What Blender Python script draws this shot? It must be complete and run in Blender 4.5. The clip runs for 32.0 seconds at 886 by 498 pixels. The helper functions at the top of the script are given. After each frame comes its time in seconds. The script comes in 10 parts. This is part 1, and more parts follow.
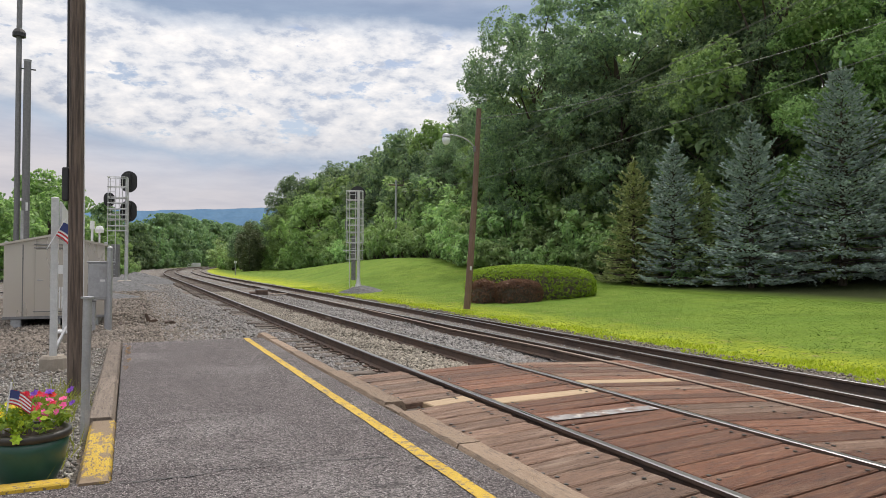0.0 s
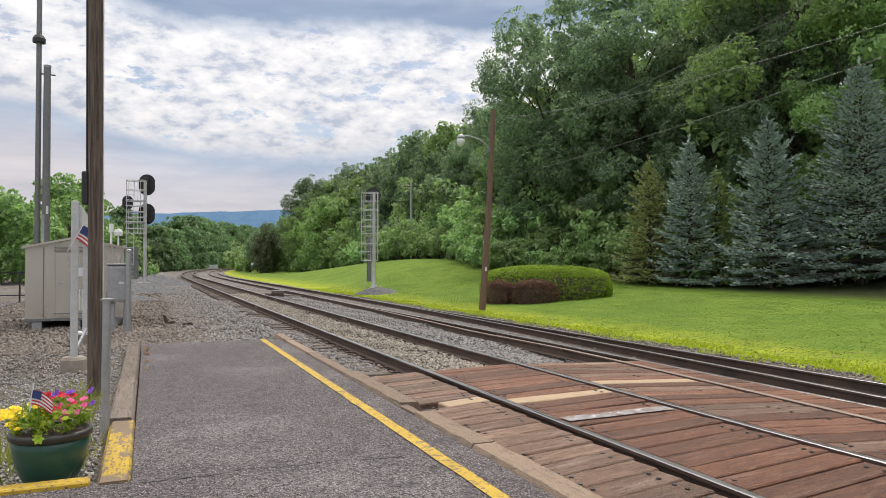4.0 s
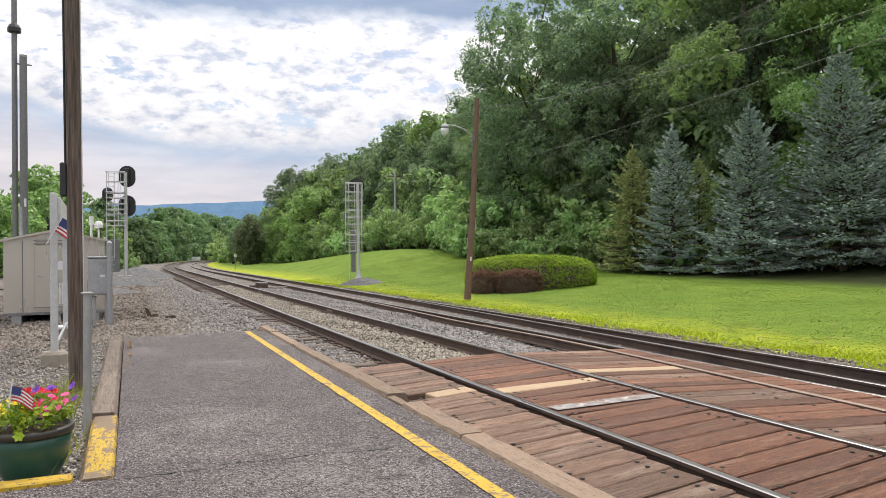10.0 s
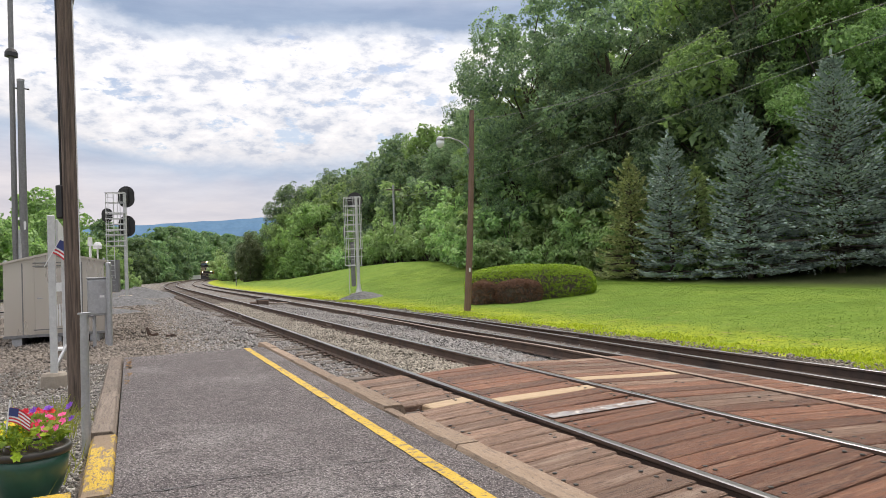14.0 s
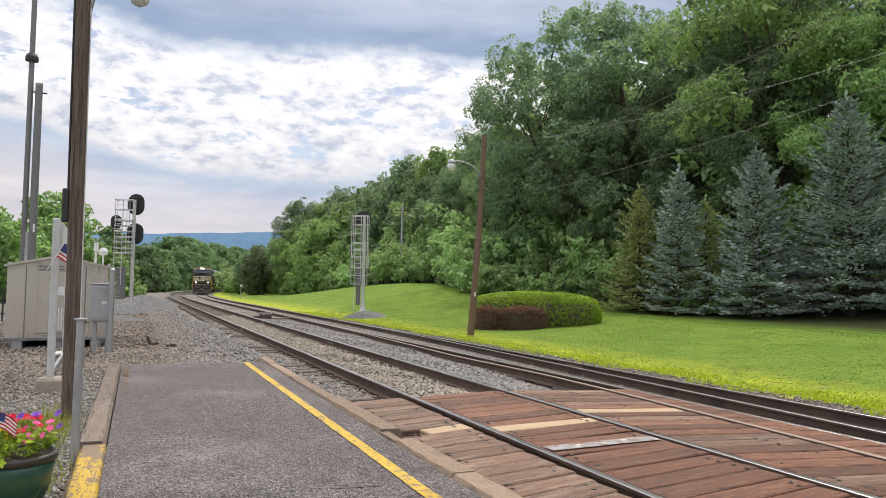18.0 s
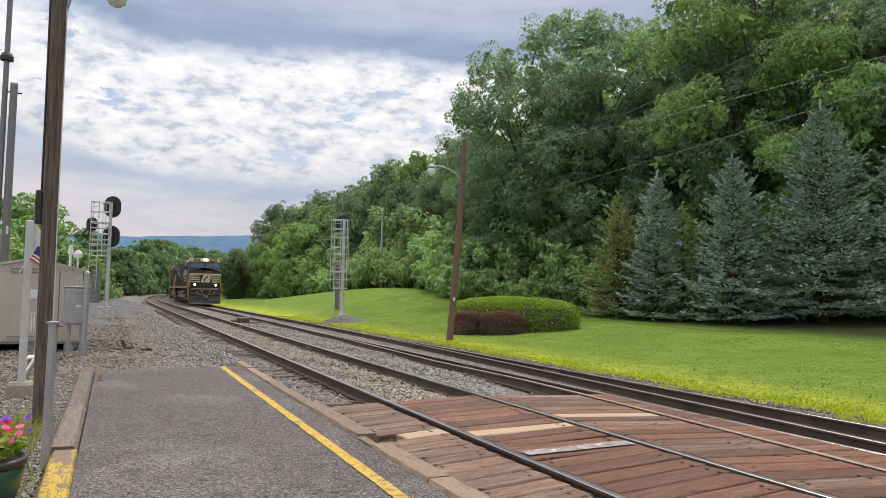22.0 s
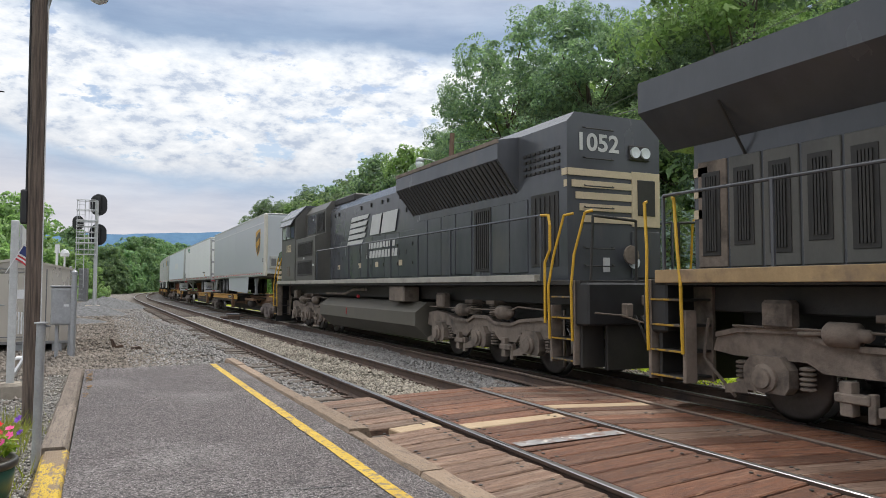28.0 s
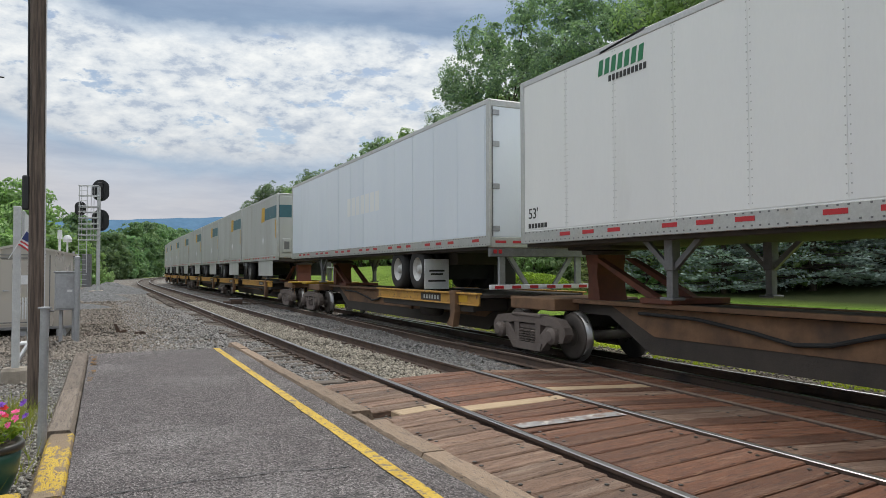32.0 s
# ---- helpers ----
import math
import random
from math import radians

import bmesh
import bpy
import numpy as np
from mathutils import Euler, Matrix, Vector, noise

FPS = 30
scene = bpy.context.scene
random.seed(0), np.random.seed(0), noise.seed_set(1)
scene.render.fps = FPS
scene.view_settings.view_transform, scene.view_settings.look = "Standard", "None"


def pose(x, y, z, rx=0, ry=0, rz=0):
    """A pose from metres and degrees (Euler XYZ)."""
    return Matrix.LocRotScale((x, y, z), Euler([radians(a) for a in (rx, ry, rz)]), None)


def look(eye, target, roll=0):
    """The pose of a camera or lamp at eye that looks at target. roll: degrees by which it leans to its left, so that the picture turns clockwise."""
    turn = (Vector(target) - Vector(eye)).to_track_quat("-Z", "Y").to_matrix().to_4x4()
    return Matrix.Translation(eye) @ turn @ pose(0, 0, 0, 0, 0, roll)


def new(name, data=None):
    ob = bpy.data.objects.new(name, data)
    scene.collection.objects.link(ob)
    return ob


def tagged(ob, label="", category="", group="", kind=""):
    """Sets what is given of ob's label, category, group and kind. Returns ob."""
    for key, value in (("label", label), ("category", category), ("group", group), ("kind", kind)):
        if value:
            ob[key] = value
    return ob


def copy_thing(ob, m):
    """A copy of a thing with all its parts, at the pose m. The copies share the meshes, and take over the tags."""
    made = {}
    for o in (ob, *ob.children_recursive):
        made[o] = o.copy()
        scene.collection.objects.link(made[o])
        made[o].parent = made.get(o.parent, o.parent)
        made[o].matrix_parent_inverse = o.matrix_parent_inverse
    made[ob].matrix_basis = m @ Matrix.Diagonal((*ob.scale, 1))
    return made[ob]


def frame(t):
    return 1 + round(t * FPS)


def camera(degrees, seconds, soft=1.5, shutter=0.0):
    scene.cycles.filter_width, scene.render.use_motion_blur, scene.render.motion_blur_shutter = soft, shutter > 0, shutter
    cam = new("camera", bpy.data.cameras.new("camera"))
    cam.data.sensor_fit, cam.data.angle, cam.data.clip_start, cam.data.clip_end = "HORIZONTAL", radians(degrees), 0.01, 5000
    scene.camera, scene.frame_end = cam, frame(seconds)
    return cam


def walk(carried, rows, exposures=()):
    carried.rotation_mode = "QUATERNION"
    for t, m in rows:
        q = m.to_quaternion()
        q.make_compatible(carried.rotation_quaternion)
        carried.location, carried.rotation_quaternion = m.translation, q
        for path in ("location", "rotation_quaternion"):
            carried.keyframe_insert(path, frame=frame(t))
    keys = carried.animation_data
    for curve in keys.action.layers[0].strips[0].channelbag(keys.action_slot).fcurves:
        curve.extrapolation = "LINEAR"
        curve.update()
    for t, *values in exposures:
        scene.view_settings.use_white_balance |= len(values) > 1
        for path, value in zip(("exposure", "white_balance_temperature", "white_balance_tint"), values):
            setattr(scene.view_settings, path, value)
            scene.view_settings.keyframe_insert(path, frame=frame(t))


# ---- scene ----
cam = camera(64.0, 32.0, soft=0.8)
PATH = [
    (0.0, (-3.603, 0.004, 1.489, 91.07, -0.18, -23.83)),
    (0.5, (-3.615, -0.009, 1.494, 91.04, -0.21, -23.63)),
    (1.0, (-3.614, -0.001, 1.493, 90.91, -0.16, -23.42)),
    (1.5, (-3.596, -0.021, 1.496, 90.85, -0.06, -23.27)),
    (2.0, (-3.609, -0.031, 1.495, 90.94, 0.07, -23.05)),
    (2.5, (-3.611, -0.032, 1.490, 90.95, 0.04, -22.82)),
    (3.0, (-3.595, -0.019, 1.494, 90.99, 0.10, -22.63)),
    (3.5, (-3.603, -0.032, 1.489, 91.09, 0.06, -22.57)),
    (5.5, (-3.601, -0.008, 1.493, 91.16, 0.30, -22.82)),
    (6.0, (-3.571, 0.015, 1.491, 90.95, 0.38, -23.20)),
    (6.5, (-3.585, 0.036, 1.489, 91.10, 0.33, -23.57)),
    (7.0, (-3.591, 0.034, 1.491, 91.17, 0.12, -23.64)),
    (7.5, (-3.588, -0.004, 1.492, 91.16, 0.23, -23.65)),
    (8.0, (-3.596, 0.005, 1.488, 91.03, 0.27, -23.71)),
    (8.5, (-3.606, 0.027, 1.489, 90.47, 0.36, -23.78)),
    (9.0, (-3.597, 0.000, 1.492, 90.40, 0.30, -23.73)),
    (9.5, (-3.595, 0.014, 1.488, 90.31, 0.46, -23.82)),
    (10.0, (-3.601, 0.026, 1.489, 90.33, 0.55, -23.85)),
    (10.5, (-3.581, 0.042, 1.482, 90.36, 0.90, -23.85)),
    (11.0, (-3.575, -0.012, 1.487, 90.35, 1.10, -23.95)),
    (11.5, (-3.573, -0.010, 1.486, 90.24, 1.02, -23.91)),
    (12.0, (-3.566, 0.000, 1.480, 89.91, 1.01, -23.64)),
    (12.5, (-3.556, -0.035, 1.478, 90.18, 1.30, -23.63)),
    (13.0, (-3.582, -0.001, 1.483, 90.26, 0.97, -22.97)),
    (13.5, (-3.496, 0.004, 1.485, 90.68, 2.94, -23.06)),
    (14.0, (-3.552, -0.069, 1.484, 91.30, 2.04, -23.76)),
    (14.5, (-3.555, -0.069, 1.487, 91.41, 0.46, -23.47)),
    (16.5, (-3.514, 0.004, 1.482, 93.11, -1.00, -21.76)),
    (17.0, (-3.516, -0.000, 1.484, 93.09, -0.80, -22.09)),
    (17.5, (-3.508, 0.029, 1.478, 93.13, -0.80, -22.53)),
    (18.0, (-3.502, 0.035, 1.481, 93.16, -0.79, -23.33)),
    (18.5, (-3.499, 0.006, 1.479, 93.14, -0.91, -23.53)),
    (19.0, (-3.503, 0.029, 1.484, 93.22, -0.83, -23.65)),
    (19.5, (-3.498, 0.030, 1.481, 93.56, -0.88, -23.87)),
    (20.0, (-3.487, 0.018, 1.486, 93.64, -0.89, -24.25)),
    (20.5, (-3.493, 0.013, 1.481, 93.62, -0.92, -24.55)),
    (21.0, (-3.490, 0.010, 1.483, 93.49, -1.05, -24.77)),
    (21.5, (-3.502, 0.023, 1.482, 93.52, -1.35, -24.88)),
    (22.0, (-3.485, 0.009, 1.481, 93.57, -1.05, -24.94)),
    (22.5, (-3.488, 0.020, 1.482, 93.59, -1.05, -25.28)),
    (23.0, (-3.480, 0.027, 1.483, 93.62, -0.75, -25.47)),
    (23.5, (-3.489, 0.035, 1.483, 93.60, -0.68, -25.67)),
    (24.0, (-3.488, 0.019, 1.483, 93.54, -0.45, -25.78)),
    (24.5, (-3.484, 0.019, 1.488, 93.53, -0.36, -25.83)),
    (25.0, (-3.482, 0.012, 1.487, 93.51, -0.27, -26.00)),
    (25.5, (-3.487, 0.011, 1.489, 93.45, -0.25, -25.98)),
    (27.5, (-3.502, -0.000, 1.479, 93.26, -0.22, -25.77)),
    (28.0, (-3.488, 0.002, 1.489, 93.01, -0.11, -25.75)),
    (28.5, (-3.496, -0.004, 1.477, 92.98, -0.31, -25.75)),
    (29.0, (-3.500, -0.027, 1.481, 92.79, 0.01, -25.50)),
    (29.5, (-3.492, -0.022, 1.485, 92.73, -0.13, -25.28)),
    (30.0, (-3.498, 0.001, 1.489, 92.66, -0.21, -25.18)),
    (30.5, (-3.492, 0.008, 1.480, 92.45, -0.24, -25.31)),
    (31.0, (-3.483, -0.008, 1.493, 91.76, 0.05, -25.42)),
    (31.5, (-3.480, 0.007, 1.483, 91.70, 0.21, -25.58)),
    (32.0, (-3.481, -0.024, 1.484, 91.71, 0.17, -25.55)),
]
EXPOSURE = [(0.0, 0.32, 6700, 13), (3.0, 0.34, 6650, 13), (6.0, 0.5, 6750, 14), (9.0, 0.58, 6750, 14), (12.0, 0.62, 6750, 14), (13.0, 0.52, 6750, 14), (17.0, 0.54, 6700, 14), (22.0, 0.40, 6700, 14), (25.0, 0.40, 6600, 12), (28.0, 0.46, 6450, 10), (30.0, 0.40, 6450, 9), (31.0, 0.18, 6400, 8), (32.0, 0.2, 6400, 8)]
walk(cam, [(t, pose(*row)) for t, row in PATH], EXPOSURE)

# ---- plan, metres: x across the rails, y along them, z = 0 at the rail head of the near track ----
GAUGE = 1.51            # between rail centres
NEAR = GAUGE / 2        # centre line of the near track
FAR = 4.655             # centre line of the far track
FAR_Z = -0.11           # rail head of the far track
BEND_Y, BEND_R = 75.0, 670.0
SPEED = 14.2            # metres a second
SUN_EL, SUN_AZ = radians(60), radians(34)


def along(s, off=FAR):
    """A point at s metres along the line of tracks, off metres across, and the heading there."""
    if s <= BEND_Y:
        return off, s, 0.0
    a = (s - BEND_Y) / (BEND_R - FAR)
    r = BEND_R - off
    return BEND_R - r * math.cos(a), BEND_Y + r * math.sin(a), -a


def smooth(a):
    a = min(1.0, max(0.0, a))
    return a * a * (3 - 2 * a)


def bend_x(y):
    return max(0.0, y - BEND_Y) ** 2 / (2 * BEND_R)


def land(x, y):
    """Height of the ground."""
    u = x - bend_x(min(y, 420))
    z = -0.27
    rise = smooth((u - 6.6) / 11.5)
    z += rise * (0.42 + 1.72 * math.exp(-((y - 56) / (18 if y < 56 else 30)) ** 2))
    if u > 19.5:
        z += 15 * smooth((u - 19.5) / 60) * smooth((260 - y) / 120)
    if u < -1.5:
        z += 0.14 * smooth((-1.5 - u) / 2) + 0.05 * noise.noise((x * 0.6, y * 0.6, 3))
    if u < -30:
        z -= 1.2 * smooth((-30 - u) / 60)
    return z


# ---- world and sun ----
def link(nt, a, b):
    nt.links.new(a, b)


def build_world():
    w = bpy.data.worlds.new("sky")
    scene.world = w
    w.use_nodes = True
    nt = w.node_tree
    nt.nodes.clear()
    N = nt.nodes.new
    out, bg = N("ShaderNodeOutputWorld"), N("ShaderNodeBackground")
    sky = N("ShaderNodeTexSky")
    sky.sky_type, sky.sun_disc = "NISHITA", False
    sky.sun_elevation, sky.sun_rotation = SUN_EL, SUN_AZ
    sky.air_density, sky.dust_density = 1.0, 1.5
    dim = N("ShaderNodeMix")
    dim.data_type, dim.blend_type = "RGBA", "MULTIPLY"
    dim.inputs[0].default_value = 1
    dim.inputs[7].default_value = (0.1, 0.1, 0.1, 1)
    link(nt, sky.outputs[0], dim.inputs[6])
    tc, sep = N("ShaderNodeTexCoord"), N("ShaderNodeSeparateXYZ")
    link(nt, tc.outputs["Generated"], sep.inputs[0])

    def m(op, a, b=None, c=None):
        n = N("ShaderNodeMath")
        n.operation = op
        for k, v in enumerate((a, b, c)):
            if v is None:
                continue
            if isinstance(v, (int, float)):
                n.inputs[k].default_value = v
            else:
                link(nt, v, n.inputs[k])
        return n.outputs[0]

    up = m("MAXIMUM", sep.outputs[2], 0.0)

    def ramp(v, stops):
        r = N("ShaderNodeValToRGB")
        for k, (p, c) in enumerate(stops):
            e = r.color_ramp.elements[k] if k < 2 else r.color_ramp.elements.new(p)
            e.position = p
            e.color = (*c, 1) if len(c) == 3 else c
        link(nt, v, r.inputs[0])
        return r.outputs[0]

    def mix(f, a, b):
        n = N("ShaderNodeMix")
        n.data_type = "RGBA"
        for k, v in ((0, f), (6, a), (7, b)):
            if isinstance(v, tuple):
                n.inputs[k].default_value = (*v, 1)
            else:
                link(nt, v, n.inputs[k])
        return n.outputs[2]

    def puffs(scale, detail, off, squash):
        mp = N("ShaderNodeMapping")
        mp.inputs[1].default_value, mp.inputs[3].default_value = off, (1, 1, squash)
        link(nt, tc.outputs["Generated"], mp.inputs[0])
        n = N("ShaderNodeTexNoise")
        n.inputs["Scale"].default_value, n.inputs["Detail"].default_value, n.inputs["Roughness"].default_value = scale, detail, 0.62
        link(nt, mp.outputs[0], n.inputs["Vector"])
        return n.outputs[0]
    def span(v, lo, hi, a=0.0, b=1.0):
        n = N("ShaderNodeMapRange")
        n.interpolation_type = "SMOOTHSTEP"
        n.inputs[1].default_value, n.inputs[2].default_value, n.inputs[3].default_value, n.inputs[4].default_value = lo, hi, a, b
        link(nt, v, n.inputs[0])
        return n.outputs[0]

    def times(a, b):
        n = N("ShaderNodeMix")
        n.data_type, n.blend_type = "RGBA", "MULTIPLY"
        n.inputs[0].default_value = 1
        link(nt, a, n.inputs[6])
        link(nt, b, n.inputs[7])
        return n.outputs[2]
    # pale veil low down, a broken white bank above it, a grey-blue sheet of cloud over that, brighter overcast overhead
    lift = m("ADD", up, m("MULTIPLY", m("SUBTRACT", puffs(2.6, 4, (1.7, 0.4, 0.3), 1.4), 0.5), 0.085))
    lift = m("ADD", lift, m("MULTIPLY", m("SUBTRACT", puffs(13, 7, (0.7, 0.1, 0.3), 1.9), 0.5), 0.045))
    lift = m("SUBTRACT", lift, span(sep.outputs[0], 0.05, -0.14, 0.0, 0.045))
    body = ramp(lift, [(0.0, (0.60, 0.585, 0.61)), (0.80, (1.65, 1.64, 1.60)), (0.09, (0.585, 0.585, 0.625)), (0.128, (0.54, 0.575, 0.65)), (0.150, (0.42, 0.51, 0.63)), (0.168, (0.68, 0.695, 0.72)), (0.215, (0.80, 0.81, 0.82)),
                       (0.285, (0.83, 0.84, 0.85)), (0.302, (0.60, 0.66, 0.74)), (0.318, (0.30, 0.395, 0.54)), (0.338, (0.31, 0.40, 0.545)), (0.366, (0.40, 0.47, 0.60)), (0.44, (0.62, 0.67, 0.76)), (0.60, (1.12, 1.15, 1.20))])
    bank = m("MULTIPLY", span(lift, 0.145, 0.18), span(lift, 0.315, 0.29))
    grain = ramp(puffs(26, 8, (0.3, 1.1, 0.2), 2.2), [(0.36, (0.60, 0.67, 0.79)), (0.66, (1.14, 1.13, 1.11)), (0.47, (0.90, 0.93, 0.97))])
    streak = ramp(puffs(5, 6, (0.9, 0.2, 0.6), 6.0), [(0.34, (0.86, 0.88, 0.92)), (0.66, (1.10, 1.09, 1.07))])
    cloud = times(body, mix(bank, streak, grain))
    gaps = span(m("ADD", m("MULTIPLY", puffs(15, 7, (2.1, 0.4, 0.9), 2.4), 0.8), m("MULTIPLY", puffs(4, 2, (0.2, 3.4, 0.9), 1.6), 0.2)), 0.44, 0.375)
    col = mix(m("MULTIPLY", gaps, m("MULTIPLY", bank, 0.8)), cloud, dim.outputs[2])
    link(nt, col, bg.inputs[0])
    bg.inputs[1].default_value = 0.86
    link(nt, bg.outputs[0], out.inputs[0])


build_world()
sun = new("sun", bpy.data.lights.new("sun", "SUN"))
sun.data.energy, sun.data.angle, sun.data.color = 1.5, radians(6), (1.0, 0.95, 0.86)
sun.matrix_world = look((0, 0, 60), (-math.sin(SUN_AZ) * math.cos(SUN_EL), -math.cos(SUN_AZ) * math.cos(SUN_EL), 60 - math.sin(SUN_EL)))
scene.view_settings.exposure = 0.4


# ---- materials ----
def nodes_of(name):
    m = bpy.data.materials.new(name)
    m.use_nodes = True
    nt = m.node_tree
    return m, nt, nt.nodes["Principled BSDF"], nt.nodes["Material Output"]


def surf(name, a, b, scale=8.0, rough=0.7, metal=0.0, bump=0.2, fine=60.0, rand=0.12, stain=None, stain_at=(0.55, 0.75), stain_scale=1.5, stretch=(1, 1, 1), island=False, spec=0.5, world=False, speck=None, chips=None, grit=0.35):
    """Two-tone surface with grain at two scales, blotches of a third colour, and relief."""
    m, nt, p, out = nodes_of(name)
    N = nt.nodes.new
    tc = N("ShaderNodeTexCoord")
    info = N("ShaderNodeObjectInfo")
    geo = N("ShaderNodeNewGeometry")
    mp = N("ShaderNodeMapping")
    mp.inputs[3].default_value = stretch
    if world:
        link(nt, geo.outputs["Position"], mp.inputs[0])
    else:
        link(nt, tc.outputs["Object"], mp.inputs[0])
        k = N("ShaderNodeMath")
        k.operation = "MULTIPLY"
        k.inputs[1].default_value = 37.0
        link(nt, info.outputs["Random"], k.inputs[0])
        link(nt, k.outputs[0], mp.inputs[1])

    def noi(s, d, r=0.6):
        n = N("ShaderNodeTexNoise")
        n.inputs["Scale"].default_value, n.inputs["Detail"].default_value, n.inputs["Roughness"].default_value = s, d, r
        link(nt, mp.outputs[0], n.inputs["Vector"])
        return n.outputs[0]

    def mix(f, x, y, mode="MIX"):
        n = N("ShaderNodeMix")
        n.data_type, n.blend_type = "RGBA", mode
        for k, v in ((0, f), (6, x), (7, y)):
            if isinstance(v, tuple):
                n.inputs[k].default_value = (*v, 1)
            elif isinstance(v, float):
                n.inputs[k].default_value = v
            else:
                link(nt, v, n.inputs[k])
        return n.outputs[2]

    def rng(v, lo, hi, x=0.0, y=1.0):
        n = N("ShaderNodeMapRange")
        n.inputs[1].default_value, n.inputs[2].default_value, n.inputs[3].default_value, n.inputs[4].default_value = lo, hi, x, y
        link(nt, v, n.inputs[0])
        return n.outputs[0]

    g = noi(scale, 6)
    f = noi(fine, 3)
    col = mix(rng(g, 0.32, 0.68), a, b)
    col = mix(rng(f, 0.25, 0.75, 0.0, grit), col, mix(0.5, col, (0.02, 0.018, 0.016)))
    if stain:
        s = noi(stain_scale, 5)
        col = mix(rng(s, *stain_at), col, stain)
    for scale_k, lo, hi, tone in speck or ():
        col = mix(rng(noi(scale_k, 2), lo, hi), col, tone)
    if chips:
        cell = N("ShaderNodeTexVoronoi")
        cell.inputs["Scale"].default_value = chips[0]
        link(nt, mp.outputs[0], cell.inputs["Vector"])
        tone = N("ShaderNodeSeparateColor")
        link(nt, cell.outputs["Color"], tone.inputs[0])
        hue = N("ShaderNodeHueSaturation")
        link(nt, rng(tone.outputs[0], 0, 1, chips[1], chips[2]), hue.inputs["Value"])
        link(nt, col, hue.inputs["Color"])
        col = hue.outputs[0]
        f = cell.outputs["Distance"]
    v = N("ShaderNodeHueSaturation")
    src = geo.outputs["Random Per Island"] if island else info.outputs["Random"]
    link(nt, rng(src, 0, 1, 1 - rand, 1 + rand), v.inputs["Value"])
    link(nt, col, v.inputs["Color"])
    link(nt, v.outputs[0], p.inputs["Base Color"])
    link(nt, rng(g, 0.2, 0.8, max(0.03, rough - 0.1), min(1, rough + 0.1)), p.inputs["Roughness"])
    p.inputs["Metallic"].default_value = metal
    p.inputs["Specular IOR Level"].default_value = spec
    if bump:
        bp = N("ShaderNodeBump")
        bp.inputs["Strength"].default_value, bp.inputs["Distance"].default_value = bump, 0.02
        link(nt, f, bp.inputs["Height"])
        link(nt, bp.outputs[0], p.inputs["Normal"])
    return m


def leafy(name, a, b, rand=0.35, glow=0.45, rough=0.55):
    """Thin leaves: colour differs leaf by leaf and tree by tree, and light comes through."""
    m, nt, p, out = nodes_of(name)
    N = nt.nodes.new
    geo, info = N("ShaderNodeNewGeometry"), N("ShaderNodeObjectInfo")
    mx = N("ShaderNodeMix")
    mx.data_type = "RGBA"
    mx.inputs[6].default_value, mx.inputs[7].default_value = (*a, 1), (*b, 1)
    link(nt, geo.outputs["Random Per Island"], mx.inputs[0])
    hs = N("ShaderNodeHueSaturation")
    r = N("ShaderNodeMapRange")
    r.inputs[3].default_value, r.inputs[4].default_value = 1 - rand, 1 + rand
    link(nt, info.outputs["Random"], r.inputs[0])
    link(nt, r.outputs[0], hs.inputs["Value"])
    h = N("ShaderNodeMapRange")
    h.inputs[3].default_value, h.inputs[4].default_value = 0.485, 0.515
    link(nt, info.outputs["Random"], h.inputs[0])
    link(nt, h.outputs[0], hs.inputs["Hue"])
    link(nt, mx.outputs[2], hs.inputs["Color"])
    link(nt, hs.outputs[0], p.inputs["Base Color"])
    p.inputs["Roughness"].default_value = rough
    p.inputs["Specular IOR Level"].default_value = 0.35
    tr = N("ShaderNodeBsdfTranslucent")
    tint = N("ShaderNodeMix")
    tint.data_type, tint.blend_type = "RGBA", "MULTIPLY"
    tint.inputs[0].default_value = 1
    tint.inputs[7].default_value = (1.08, 1.2, 0.8, 1)
    link(nt, hs.outputs[0], tint.inputs[6])
    link(nt, tint.outputs[2], tr.inputs[0])
    ms = N("ShaderNodeMixShader")
    ms.inputs[0].default_value = glow
    link(nt, p.outputs[0], ms.inputs[1])
    link(nt, tr.outputs[0], ms.inputs[2])
    link(nt, ms.outputs[0], out.inputs[0])
    return m


def shining(name, colour, power):
    m, nt, p, out = nodes_of(name)
    p.inputs["Base Color"].default_value = (*colour, 1)
    p.inputs["Emission Color"].default_value = (*colour, 1)
    p.inputs["Emission Strength"].default_value = power
    return m


M = {}
M["asphalt"] = surf("asphalt", (0.084, 0.070, 0.072), (0.120, 0.102, 0.104), 1.3, 0.86, 0, 0.9, 150, 0, (0.215, 0.200, 0.197), (0.50, 0.78), 0.55, chips=(78, 0.18, 2.05), speck=((85, 0.57, 0.64, (0.32, 0.30, 0.29)), (110, 0.43, 0.37, (0.020, 0.019, 0.019)), (45, 0.62, 0.68, (0.22, 0.212, 0.206)), (3.2, 0.60, 0.74, (0.075, 0.067, 0.067))), world=True)
M["yellow"] = surf("road_paint", (0.60, 0.40, 0.03), (0.50, 0.32, 0.03), 5, 0.7, 0, 0.6, 80, 0.05, (0.20, 0.15, 0.09), (0.57, 0.63), 9, speck=((28, 0.58, 0.64, (0.17, 0.13, 0.09)),))
M["yellow_worn"] = surf("flaking_yellow_paint_on_timber", (0.60, 0.40, 0.03), (0.52, 0.34, 0.03), 5, 0.75, 0, 0.8, 60, 0.05, (0.22, 0.16, 0.105), (0.48, 0.53), 3.2, (1.6, 0.5, 1), speck=((24, 0.56, 0.61, (0.19, 0.14, 0.09)), (60, 0.58, 0.63, (0.21, 0.15, 0.10))))
